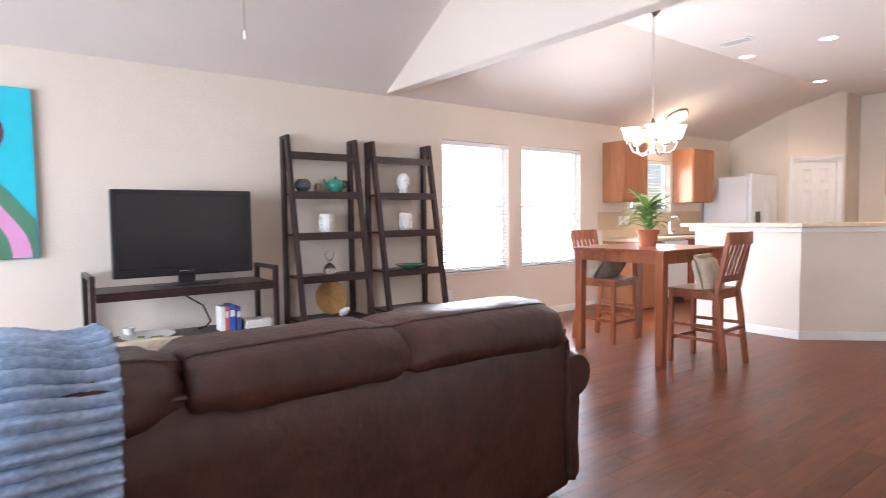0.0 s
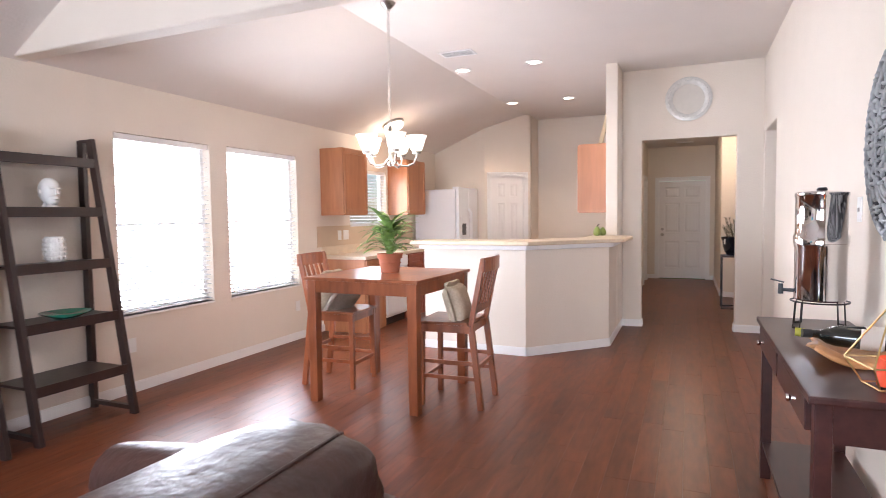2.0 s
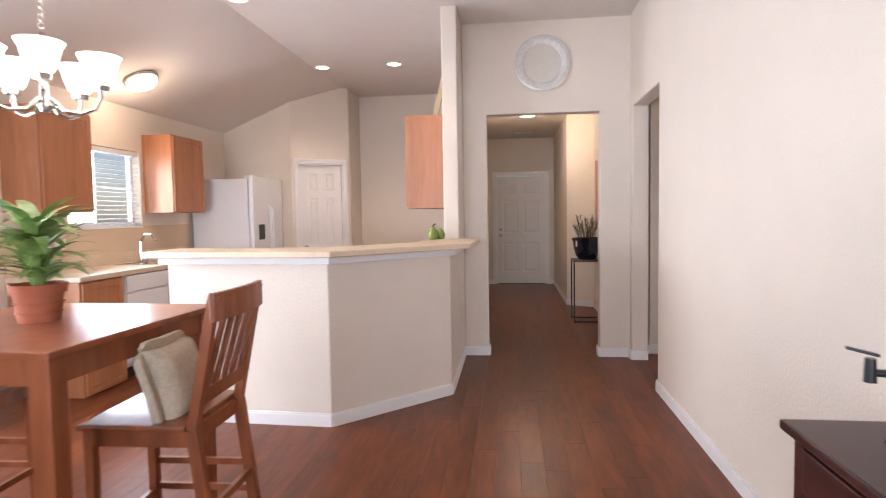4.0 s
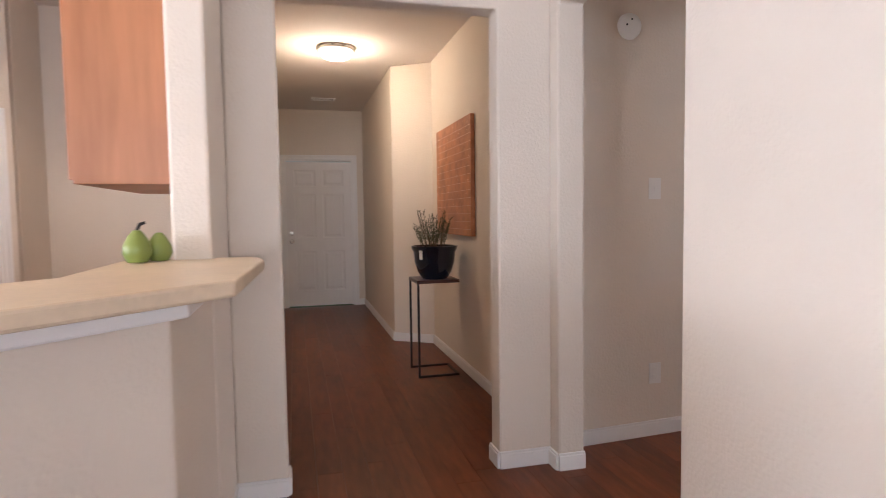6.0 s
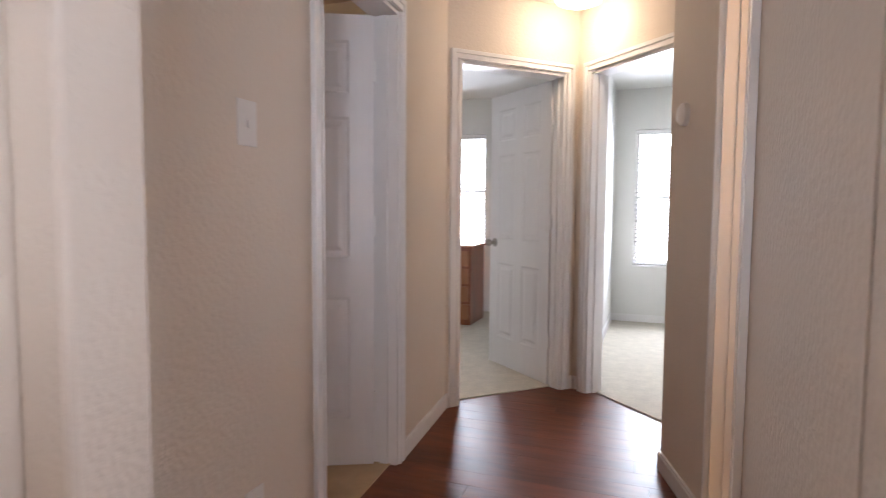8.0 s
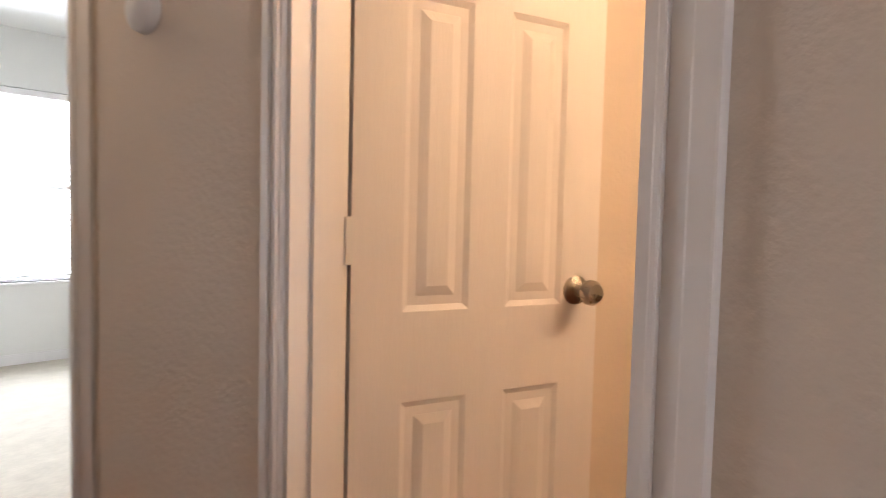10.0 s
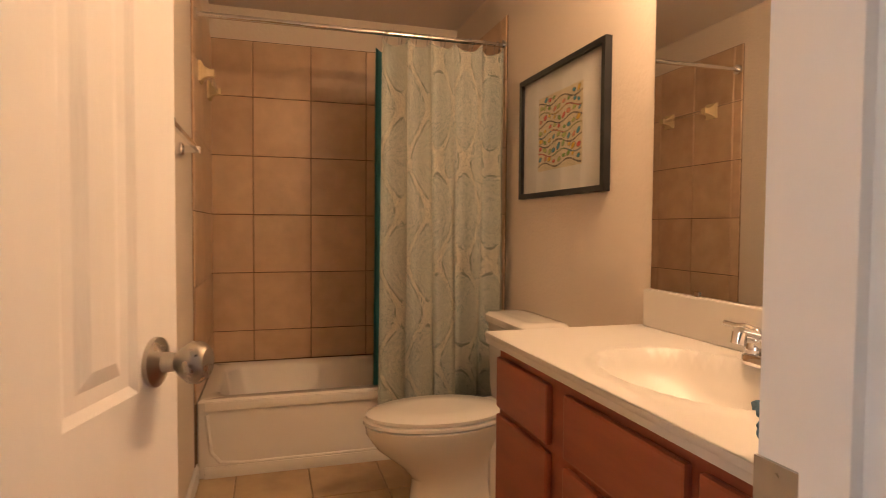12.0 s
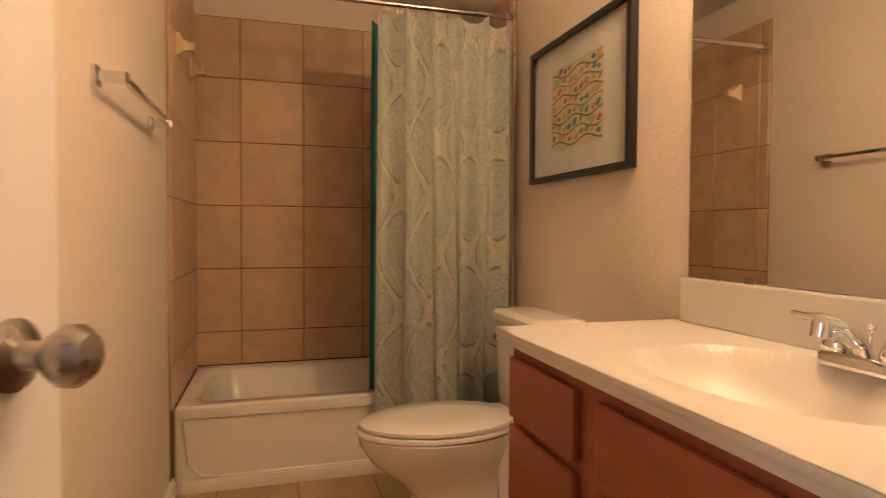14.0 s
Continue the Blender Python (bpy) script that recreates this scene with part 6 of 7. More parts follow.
me.move(Matrix.Rotation(radians(-90), 4, "X"))
part("body", me, PLATEW, t, smooth=True)

# ---- bedroom seen through the doorway ----
t = thing("dresser", "reddish wood dresser with four drawers under the window", "dresser", (5.265, 1.365, 0.008))
me = Mesh()
me.box(-0.24, -0.45, 0, 0.24, 0.45, 0.79, 0.006)
part("body", me, CHERRY, t)
for k in range(4):
    z = 0.06 + k * 0.18
    me = Mesh()
    me.box(-0.262, -0.43, z, -0.24, 0.43, z + 0.155, 0.005)
    part("drawer", me, OAK, t)
me = Mesh()
me.box(-0.26, -0.47, 0.79, 0.25, 0.47, 0.81, 0.005)
part("top", me, OAK, t)
t = thing("table_lamp", "table lamp with a beige drum shade on the dresser", "lamp", (5.24, 1.225, 0.818))
me = Mesh()
me.lathe([(0, 0), (0.07, 0), (0.07, 0.012), (0.02, 0.03), (0.035, 0.08), (0.015, 0.12), (0.03, 0.17), (0.012, 0.21), (0.008, 0.42), (0, 0.42)], seg=20)
part("base", me, CHROME, t, smooth=True)
me = Mesh()
me.lathe([(0.11, 0.38), (0.105, 0.6), (0.1, 0.6), (0.105, 0.38)], seg=28)
part("shade", me, plain("beige_shade", (0.6, 0.42, 0.27), 0.9), t, smooth=True)


# ---- bathroom ----
elsewhere = set(scene.objects) - {wall_b_east, wall_b_south, ceil_bath, floor_bath, base_bath}


def rounded_rect(x0, y0, x1, y1, r, n=6):
    pts = []
    for cx, cy, a0 in ((x1 - r, y1 - r, 0), (x0 + r, y1 - r, 90), (x0 + r, y0 + r, 180), (x1 - r, y0 + r, 270)):
        for k in range(n + 1):
            a = radians(a0 + 90 * k / n)
            pts.append((cx + r * math.cos(a), cy + r * math.sin(a)))
    return pts


def loft(mesh, rings, close=True):
    rows = [[mesh.bm.verts.new(p) for p in r] for r in rings]
    n = len(rows[0])
    for a, b in zip(rows[:-1], rows[1:]):
        for i in range(n):
            mesh.bm.faces.new((a[i], a[(i + 1) % n], b[(i + 1) % n], b[i]))
    if close:
        mesh.bm.faces.new(rows[-1])
    return mesh


def bathtub():
    t = thing("bathtub", "white alcove bathtub with a recessed apron", "bathtub", (0, 0, 0))
    x0, x1, y0, y1, z = 0.145, BE - 0.004, BS + 0.004, -3.53, 0.365
    me = Mesh()
    rings = []
    for ins, zz, r in ((0.0, 0.0, 0.012), (0.0, z - 0.012, 0.012), (0.012, z, 0.012), (0.065, z, 0.1), (0.085, z - 0.02, 0.12), (0.13, 0.12, 0.14), (0.2, 0.07, 0.12)):
        rings.append([(x, y, zz) for x, y in rounded_rect(x0 + ins, y0 + ins, x1 - ins, y1 - ins, r)])
    loft(me, rings)
    part("shell", me, PORCELAIN, t, smooth=True)
    ap = Mesh()
    # raised border round the sunken apron panel
    ap.box(x0 + 0.03, y1, 0.0, x1 - 0.03, y1 + 0.012, 0.055, 0.004).box(x0 + 0.03, y1, z - 0.05, x1 - 0.03, y1 + 0.014, z - 0.008, 0.005)
    ap.tube([(x1 - 0.04, y1 + 0.002, 0.3), (x1 - 0.06, y1 + 0.002, 0.12), (x1 - 0.1, y1 + 0.002, 0.07), (x1 - 0.2, y1 + 0.002, 0.06), (x0 + 0.2, y1 + 0.002, 0.06)], 0.008, 8)
    part("apron", ap, PORCELAIN, t, smooth=True)
    dr = Mesh()
    dr.ring((0.45, -3.92, 0.072), 0.025, 0.004, "z", 20, 6)
    part("drain", dr, CHROME, t)


bathtub()


def oval(cx, cy, rx, ry, z, n=32, egg=0.0):
    return [(cx + rx * math.cos(2 * math.pi * k / n), cy + ry * math.sin(2 * math.pi * k / n) * (1 - egg * math.cos(2 * math.pi * k / n)), z) for k in range(n)]


def toilet():
    t = thing("toilet", "white two-piece toilet with its lid closed", "toilet", (0, -2.97, 0))
    b = Mesh()
    rings = [oval(0.56, 0, 0.21, 0.115, 0.0), oval(0.56, 0, 0.2, 0.11, 0.06), oval(0.57, 0, 0.18, 0.1, 0.14), oval(0.6, 0, 0.2, 0.12, 0.2),
             oval(0.64, 0, 0.26, 0.16, 0.28), oval(0.65, 0, 0.29, 0.185, 0.34), oval(0.65, 0, 0.295, 0.19, 0.375), oval(0.65, 0, 0.28, 0.175, 0.38)]
    loft(b, rings)
    b.box(0.18, -0.1, 0.02, 0.45, 0.1, 0.34, 0.03)
    part("bowl", b, PORCELAIN, t, smooth=True)
    s = Mesh()
    loft(s, [oval(0.655, 0, 0.285, 0.18, 0.38, egg=0.06), oval(0.655, 0, 0.298, 0.19, 0.384, egg=0.06), oval(0.655, 0, 0.298, 0.19, 0.397, egg=0.06), oval(0.655, 0, 0.285, 0.18, 0.4, egg=0.06)])
    part("seat", s, PORCELAIN, t, smooth=True)
    l = Mesh()
    loft(l, [oval(0.65, 0, 0.275, 0.172, 0.401, egg=0.06), oval(0.65, 0, 0.292, 0.186, 0.406, egg=0.06), oval(0.65, 0, 0.292, 0.186, 0.418, egg=0.06), oval(0.65, 0, 0.27, 0.168, 0.427, egg=0.06), oval(0.65, 0, 0.15, 0.09, 0.43, egg=0.06)])
    l.box(0.36, -0.1, 0.401, 0.42, 0.1, 0.425, 0.01)
    part("lid", l, PORCELAIN, t, smooth=True)
    k = Mesh()
    loft(k, [[(x, y, zz) for x, y in rounded_rect(0.16 + i, -0.215 + i, 0.35 - i, 0.215 - i, 0.035)] for i, zz in ((0.02, 0.36), (0.008, 0.45), (0.0, 0.74))])
    part("tank", k, PORCELAIN, t, smooth=True)
    k = Mesh()
    loft(k, [[(x, y, zz) for x, y in rounded_rect(0.148 + i, -0.23 + i, 0.365 - i, 0.23 - i, 0.05)] for i, zz in ((0.006, 0.741), (0.0, 0.75), (0.0, 0.775), (0.012, 0.787), (0.05, 0.79))])
    part("tank_lid", k, PORCELAIN, t, smooth=True)
    h = Mesh()
    h.rod((0.35, -0.15, 0.68), (0.375, -0.15, 0.68), 0.012, 0.012, 12).rod((0.37, -0.15, 0.68), (0.375, -0.08, 0.672), 0.006, 0.005, 8)
    part("flush_lever", h, CHROME, t, smooth=True)


toilet()

VY0, VY1, VX = -2.31, -1.012, 0.675


def vanity():
    t = thing("vanity_cabinet", "reddish cherry bathroom vanity with drawer fronts and doors", "cabinet", (0, 0, 0.024))
    b = Mesh()
    b.box(0.142, VY0 + 0.02, 0.09, VX - 0.03, VY1, 0.69).box(VX - 0.05, VY0 + 0.02, 0.69, VX - 0.03, VY1, 0.80).box(0.142, VY0 + 0.02, 0.69, VX - 0.05, VY0 + 0.04, 0.80).box(0.142, VY0 + 0.02, -0.024, VX - 0.09, VY1, 0.09)
    part("body", b, VANITY, t)

    def front(name, y0, y1, z0, z1):
        d = Mesh()
        d.box(VX - 0.03, y0, z0, VX - 0.012, y1, z1, 0.007)
        part(name, d, VANITY, t)
    for y0, y1 in ((VY0 + 0.03, -1.95), (-1.87, -1.46), (-1.43, VY1 - 0.02)):
        front("drawer_front", y0, y1, 0.615, 0.765)
        front("door", y0, y1, 0.12, 0.595)


vanity()


def vanity_top():
    t = thing("washbasin", "cream cultured marble vanity top with a moulded oval basin", "washbasin", (0, 0, 0.024))
    me = Mesh()
    nx, ny = 44, 90
    cx, cy, rx, ry = 0.425, -1.70, 0.185, 0.26
    grid = []
    for i in range(nx + 1):
        row = []
        for j in range(ny + 1):
            x = 0.142 + (VX + 0.012 - 0.142) * i / nx
            y = VY0 + (VY1 - VY0) * j / ny
            r = math.hypot((x - cx) / rx, (y - cy) / ry)
            z = 0.835
            if r < 1:
                z -= 0.125 * (1 - r ** 2.6) ** 0.75 + 0.004
            elif r < 1.16:
                z += 0.007 * math.sin(math.pi * (r - 1) / 0.16)
            row.append(me.bm.verts.new((x, y, z)))
        grid.append(row)
    for i in range(nx):
        for j in range(ny):
            me.bm.faces.new((grid[i][j], grid[i + 1][j], grid[i + 1][j + 1], grid[i][j + 1]))
    part("basin_top", me, MARBLE, t, smooth=True)
    e = Mesh()
    e.box(VX - 0.02, VY0, 0.8, VX + 0.008, VY1, 0.822, 0.004).box(VX - 0.02, VY0 - 0.002, 0.818, VX + 0.014, VY1, 0.8345, 0.006)
    e.box(0.142, VY0 - 0.002, 0.8, VX + 0.01, VY0 + 0.02, 0.834, 0.005)
    part("edge", e, MARBLE, t, smooth=True)
    s = Mesh()
    s.box(0.142, VY0 + 0.03, 0.834, 0.16, VY1, 0.955, 0.006)
    part("backsplash", s, MARBLE, t)
    d = Mesh()
    d.lathe([(0, 0.004), (0.018, 0.004), (0.022, 0)], (cx, cy, 0.708), 20)
    part("drain", d, CHROME, t, smooth=True)


vanity_top()


def basin_faucet():
    t = thing("basin_faucet", "chrome two-handle basin faucet", "faucet", (0.228, -1.70, 0.86))
    b = Mesh()
    loft(b, [[(x, y, z) for x, y in rounded_rect(-0.026 + i, -0.08 + i, 0.03 - i, 0.08 - i, 0.02)] for i, z in ((0.0, 0), (0.0, 0.018), (0.006, 0.026))])
    part("base", b, CHROME, t, smooth=True)
    s = Mesh()
    s.tube([(0.0, 0, 0.02), (0.02, 0, 0.05), (0.06, 0, 0.075), (0.105, 0, 0.085)], 0.016, 12)
    s.rod((0.1, 0, 0.087), (0.106, 0, 0.062), 0.017, 0.015, 14)
    part("spout", s, CHROME, t, smooth=True)
    k = Mesh()
    k.rod((-0.012, 0, 0.026), (-0.012, 0, 0.07), 0.003, 0.003, 8).ball((-0.012, 0, 0.074), 0.008, 10, 6)
    part("lift_rod", k, CHROME, t, smooth=True)
    for sy in (-1, 1):
        h = Mesh()
        h.lathe([(0.0, 0), (0.024, 0), (0.026, 0.012), (0.02, 0.03), (0.014, 0.045), (0.014, 0.055), (0.006, 0.062), (0, 0.063)], (0, sy * 0.055, 0.022), 20)
        h.tube([(0, sy * 0.055, 0.078), (0.005, sy * 0.08, 0.084), (0.01, sy * 0.11, 0.08), (0.013, sy * 0.14, 0.082)], 0.0075, 8)
        part("handle", h, CHROME, t, smooth=True)


basin_faucet()
me = Mesh()
me.box(0.1405, VY0 + 0.05, 0.982, 0.146, VY1 - 0.005, 2.0)
mir = tagged(part("wall_mirror", me, MIRROR), "large frameless wall mirror over the basin", "mirror")
for y in (-2.05, -1.5):
    me = Mesh()
    me.box(0.146, y - 0.012, 0.976, 0.151, y + 0.012, 0.993, 0.003)
    part("mirror_clip", me, CHROME, mir)


def hand_towel(name, label, material, at, rz, length, width, roll):
    t = thing(name, label, "towel", at, rz)
    me = Mesh()
    turns, n = (2.4, 60) if roll else (0, 0)
    if roll:
        rows = []
        for k in range(n + 1):
            a = 2 * math.pi * turns * k / n
            r = 0.008 + 0.026 * k / n
            rows.append([me.bm.verts.new((r * 1.25 * math.cos(a), -length / 2 + length * j / 8 + 0.006 * math.sin(k * 0.7 + j), 0.024 + r * 0.85 * math.sin(a))) for j in range(9)])
        for a, b in zip(rows[:-1], rows[1:]):
            for j in range(8):
                me.bm.faces.new((a[j], a[j + 1], b[j + 1], b[j]))
        o = part("cloth", me, material, t, smooth=True)
        md = o.modifiers.new("thick", "SOLIDIFY")
        md.thickness = 0.011
    else:
        for k in range(3):
            fold = Mesh()
            soft_box(fold, -width / 2, -length / 2, k * 0.014, width / 2, length / 2, k * 0.014 + 0.016, 0.004, 0.012, k)
            part("fold", fold, material, t, smooth=True)
    return t


hand_towel("folded_towel", "folded white towel on the vanity top", TOWELW, (0.575, -1.205, 0.86), 62, 0.2, 0.15, False)
hand_towel("rolled_towel", "rolled light-blue hand towel on the vanity top", TOWEL, (0.60, -1.235, 0.896), 65, 0.2, 0.12, True)

# shower rod, rings, curtain and liner
ROD_Y, ROD_Z = -3.49, 2.105
t = thing("shower_rod", "straight chrome shower rod between the walls", "shower rod", (0, ROD_Y, ROD_Z))
me = Mesh()
me.rod((0.142, 0, 0), (BE - 0.012, 0, 0), 0.0125, 0.0125, 16)
part("rod", me, CHROME, t, smooth=True)
for x0, x1 in ((0.142, 0.156), (BE - 0.026, BE - 0.012)):
    me = Mesh()
    me.rod((x0, 0, 0), (x1, 0, 0), 0.028, 0.028, 20)
    part("flange", me, CHROME, t, smooth=True)

CUR = bpy.data.materials.new("damask_curtain")
CUR.use_nodes = True
nt = CUR.node_tree
pb = nt.nodes["Principled BSDF"]
pb.inputs["Roughness"].default_value = 0.85
pb.inputs["Specular IOR Level"].default_value = 0.2


def mth(op, a, b=None):
    n = nt.nodes.new("ShaderNodeMath")
    n.operation = op
    for i, v in enumerate((a, b)):
        if v is None:
            continue
        if isinstance(v, (int, float)):
            n.inputs[i].default_value = v
        else:
            nt.links.new(v, n.inputs[i])
    return n.outputs[0]


uv = nt.nodes.new("ShaderNodeUVMap")
sep = nt.nodes.new("ShaderNodeSeparateXYZ")
nt.links.new(uv.outputs[0], sep.inputs[0])
wob = nt.nodes.new("ShaderNodeTexNoise")
wob.inputs["Scale"].default_value, wob.inputs["Detail"].default_value = 22, 3
nt.links.new(uv.outputs[0], wob.inputs["Vector"])
wv = mth("MULTIPLY", mth("SUBTRACT", wob.outputs["Fac"], 0.5), 1.3)
cu = mth("COSINE", mth("MULTIPLY", sep.outputs[0], 2 * math.pi / 0.24))
cv = mth("COSINE", mth("MULTIPLY", sep.outputs[1], 2 * math.pi / 0.5))
field = mth("ADD", cu, cv)
ridge = mth("SINE", mth("ADD", mth("MULTIPLY", field, 16.0), mth("MULTIPLY", wv, 9.0)))
scroll = nt.nodes.new("ShaderNodeTexWave")
scroll.inputs["Scale"].default_value, scroll.inputs["Distortion"].default_value, scroll.inputs["Detail"].default_value = 90, 18, 4
nt.links.new(uv.outputs[0], scroll.inputs["Vector"])
pat = mth("ADD", mth("MULTIPLY", ridge, 0.05), mth("MULTIPLY", scroll.outputs["Fac"], 0.62))
rmp = nt.nodes.new("ShaderNodeValToRGB")
rmp.color_ramp.elements[0].position, rmp.color_ramp.elements[0].color = 0.14, (0.14, 0.18, 0.17, 1)
rmp.color_ramp.elements[1].position, rmp.color_ramp.elements[1].color = 0.52, (0.66, 0.65, 0.58, 1)
nt.links.new(pat, rmp.inputs[0])
line = mth("LESS_THAN", mth("ABSOLUTE", mth("ADD", field, mth("MULTIPLY", wv, 0.25))), 0.22)
mx = nt.nodes.new("ShaderNodeMix")
mx.data_type = "RGBA"
nt.links.new(mth("MULTIPLY", line, mth("GREATER_THAN", scroll.outputs["Fac"], 0.35)), mx.inputs["Factor"])
nt.links.new(rmp.outputs[0], mx.inputs["A"])
mx.inputs["B"].default_value = (0.68, 0.63, 0.52, 1)
edge = mth("ABSOLUTE", mth("SUBTRACT", mth("ABSOLUTE", mth("ADD", field, mth("MULTIPLY", wv, 0.2))), 0.3))
beads = mth("MULTIPLY", mth("LESS_THAN", edge, 0.07), mth("GREATER_THAN", wob.outputs["Fac"], 0.5))
mx2 = nt.nodes.new("ShaderNodeMix")
mx2.data_type = "RGBA"
nt.links.new(mth("MULTIPLY", beads, 0.7), mx2.inputs["Factor"])
nt.links.new(mx.outputs["Result"], mx2.inputs["A"])
mx2.inputs["B"].default_value = (0.13, 0.15, 0.13, 1)
nt.links.new(mx2.outputs["Result"], pb.inputs["Base Color"])


def curtain(name, label, x0, x1, y, z0, z1, folds, amp, material, seed, thin=0.0):
    t = thing(name, label, "curtain", (0, 0, 0))
    me = Mesh()
    nu, nv = 150, 40
    uvl = me.bm.loops.layers.uv.new("UVMap")
    rows, arc = [], []
    for j in range(nv + 1):
        v = j / nv
        z = z1 + (z0 - z1) * v
        row = []
        for i in range(nu + 1):
            u = i / nu
            ph = u * folds * 2 * math.pi + 1.4 * noise.noise((u * 3, seed, v * 0.5))
            a = amp * (0.55 + 0.45 * v) * (0.7 + 0.6 * noise.noise((u * 5, seed + 4, v * 0.8)))
            yy = y + a * math.sin(ph) + 0.3 * a * math.sin(2 * ph + 0.8) + 0.012 * noise.noise((u * 9, v * 3, seed))
            xx = x0 + (x1 - x0) * u + 0.4 * a * math.cos(ph * 1.0) + 0.01 * v * math.sin(u * 9)
            zz = z - (0.028 * (0.5 - 0.5 * math.cos(u * folds * 2 * math.pi)) if j == 0 else 0)
            row.append((me.bm.verts.new((xx, yy, zz)), u * abs(x1 - x0) * 1.75, z))
        rows.append(row)
    for a, b in zip(rows[:-1], rows[1:]):
        for i in range(nu):
            q = (a[i], a[i + 1], b[i + 1], b[i])
            f = me.bm.faces.new([w[0] for w in q])
            for lp, w in zip(f.loops, q):
                lp[uvl].uv = (w[1], w[2])
    part("cloth", me, material, t, smooth=True)
    return t


cur = curtain("shower_curtain", "grey-green and cream damask shower curtain gathered to one side", 0.17, 0.785, ROD_Y + 0.065, 0.2, 2.065, 5, 0.078, CUR, 1)
curtain("shower_liner", "teal shower curtain liner hanging inside the tub", 0.25, 0.795, ROD_Y - 0.09, 0.14, 2.06, 7, 0.03, TEAL, 5)
for i in range(9):
    x = 0.19 + i * 0.072
    t = thing("curtain_ring", "metal shower curtain ring", "curtain ring", (x, ROD_Y, ROD_Z - 0.022), group="shower curtain rings")
    me = Mesh()
    me.ring((0, 0, 0), 0.036, 0.0022, "x", 20, 5)
    part("wire", me, NICKEL, t)

# framed art
t = thing("framed_print", "colourful abstract print in a thin black frame with a wide mat", "framed picture", (0.142, -2.876, 1.58))
FW, FH = 0.735, 0.55
me = Mesh()
for a, b, c, d in ((-FW / 2, -FH / 2, -FW / 2 + 0.024, FH / 2), (FW / 2 - 0.024, -FH / 2, FW / 2, FH / 2), (-FW / 2 + 0.024, -FH / 2, FW / 2 - 0.024, -FH / 2 + 0.022), (-FW / 2 + 0.024, FH / 2 - 0.022, FW / 2 - 0.024, FH / 2)):
    me.box(0, a, b, 0.028, c, d)
part("frame", me, BLACKP, t)
me = Mesh()
me.box(0.001, -FW / 2 + 0.02, -FH / 2 + 0.02, 0.01, FW / 2 - 0.02, FH / 2 - 0.02)
part("mat_board", me, PAPER, t)
me = Mesh()
AW, AH = 0.38, 0.32
me.box(0.01, -AW / 2, -AH / 2, 0.011, AW / 2, AH / 2)
pr = part("print", me, plain("art_paper", (0.66, 0.56, 0.36)), t)
rnd = random.Random(21)
ART = [plain("art_colour", c) for c in ((0.72, 0.42, 0.02), (0.66, 0.05, 0.04), (0.16, 0.3, 0.05), (0.03, 0.24, 0.34), (0.7, 0.22, 0.12), (0.4, 0.46, 0.12))]
INK = plain("art_ink", (0.05, 0.03, 0.02))
shapes = {i: Mesh() for i in range(6)}
ink = Mesh()


def blob(mesh, y, z, a, b, tilt, x):
    vs = []
    for k in range(12):
        u = 2 * math.pi * k / 12
        p, q = a * math.cos(u), b * math.sin(u)
        vs.append(mesh.bm.verts.new((x, y + p * math.cos(tilt) - q * math.sin(tilt), z + p * math.sin(tilt) + q * math.cos(tilt))))
    mesh.bm.faces.new(vs)


for r in range(7):
    zb = -AH / 2 + 0.022 + r * 0.044
    for k in range(40):
        u = k / 39
        y = -AW / 2 + 0.006 + u * (AW - 0.012)
        z = zb + 0.011 * math.sin(u * 11 + r * 1.3)
        if abs(z) < AH / 2 - 0.006:
            blob(ink, y, z, 0.0045, 0.0038, 0, 0.0114)
            if r % 2:
                blob(shapes[(r + k // 13) % 6], y, z, 0.0028, 0.0024, 0, 0.0118)
    for k in range(9):
        y = -AW / 2 + 0.025 + k * (AW - 0.05) / 8 + rnd.uniform(-0.006, 0.006)
        z = zb + 0.022 + 0.011 * math.sin((y / AW + 0.5) * 11 + r * 1.3)
        if abs(z) < AH / 2 - 0.013:
            til = rnd.uniform(-0.5, 0.9)
            s = rnd.uniform(0.7, 1.15)
            blob(ink, y, z, 0.0175 * s, 0.0105 * s, til, 0.0114)
            blob(shapes[rnd.randrange(6)], y, z, 0.0155 * s, 0.0088 * s, til, 0.0118)
part("ink_line", ink, INK, pr)
for i in range(6):
    part("colour_patch", shapes[i], ART[i], pr)
me = Mesh()
me.box(0.0135, -FW / 2 + 0.02, -FH / 2 + 0.02, 0.0155, FW / 2 - 0.02, FH / 2 - 0.02)
o = part("glazing", me, PANE, t)
o.visible_shadow = False


def towel_bar(name, label, x, y0, y1, z, post, bar, category):
    t = thing(name, label, category, (x, (y0 + y1) / 2, z))
    h = (y1 - y0) / 2
    for s in (-1, 1):
        me = Mesh()
        if post is BONE:
            me.lathe([(0, 0), (0.066, 0), (0.066, 0.01), (0.036, 0.025), (0.022, 0.05), (0.026, 0.068), (0, 0.07)], seg=4)
            me.move(Matrix.Translation((0, s * h, 0)) @ Matrix.Rotation(radians(-90), 4, "Y") @ Matrix.Rotation(radians(45), 4, "Z"))
        else:
            me.box(-0.012, s * h - 0.024, -0.024, 0, s * h + 0.024, 0.024, 0.004).box(-0.075, s * h - 0.014, -0.014, -0.012, s * h + 0.014, 0.014, 0.005)
        part("post", me, post, t, smooth=post is BONE)
    me = Mesh()
    if post is BONE:
        me.rod((-0.05, -h, 0), (-0.05, h, 0), 0.008, 0.008, 10)
    else:
        me.box(-0.072, -h, -0.008, -0.056, h, 0.008, 0.002)
    part("bar", me, bar, t, smooth=True)


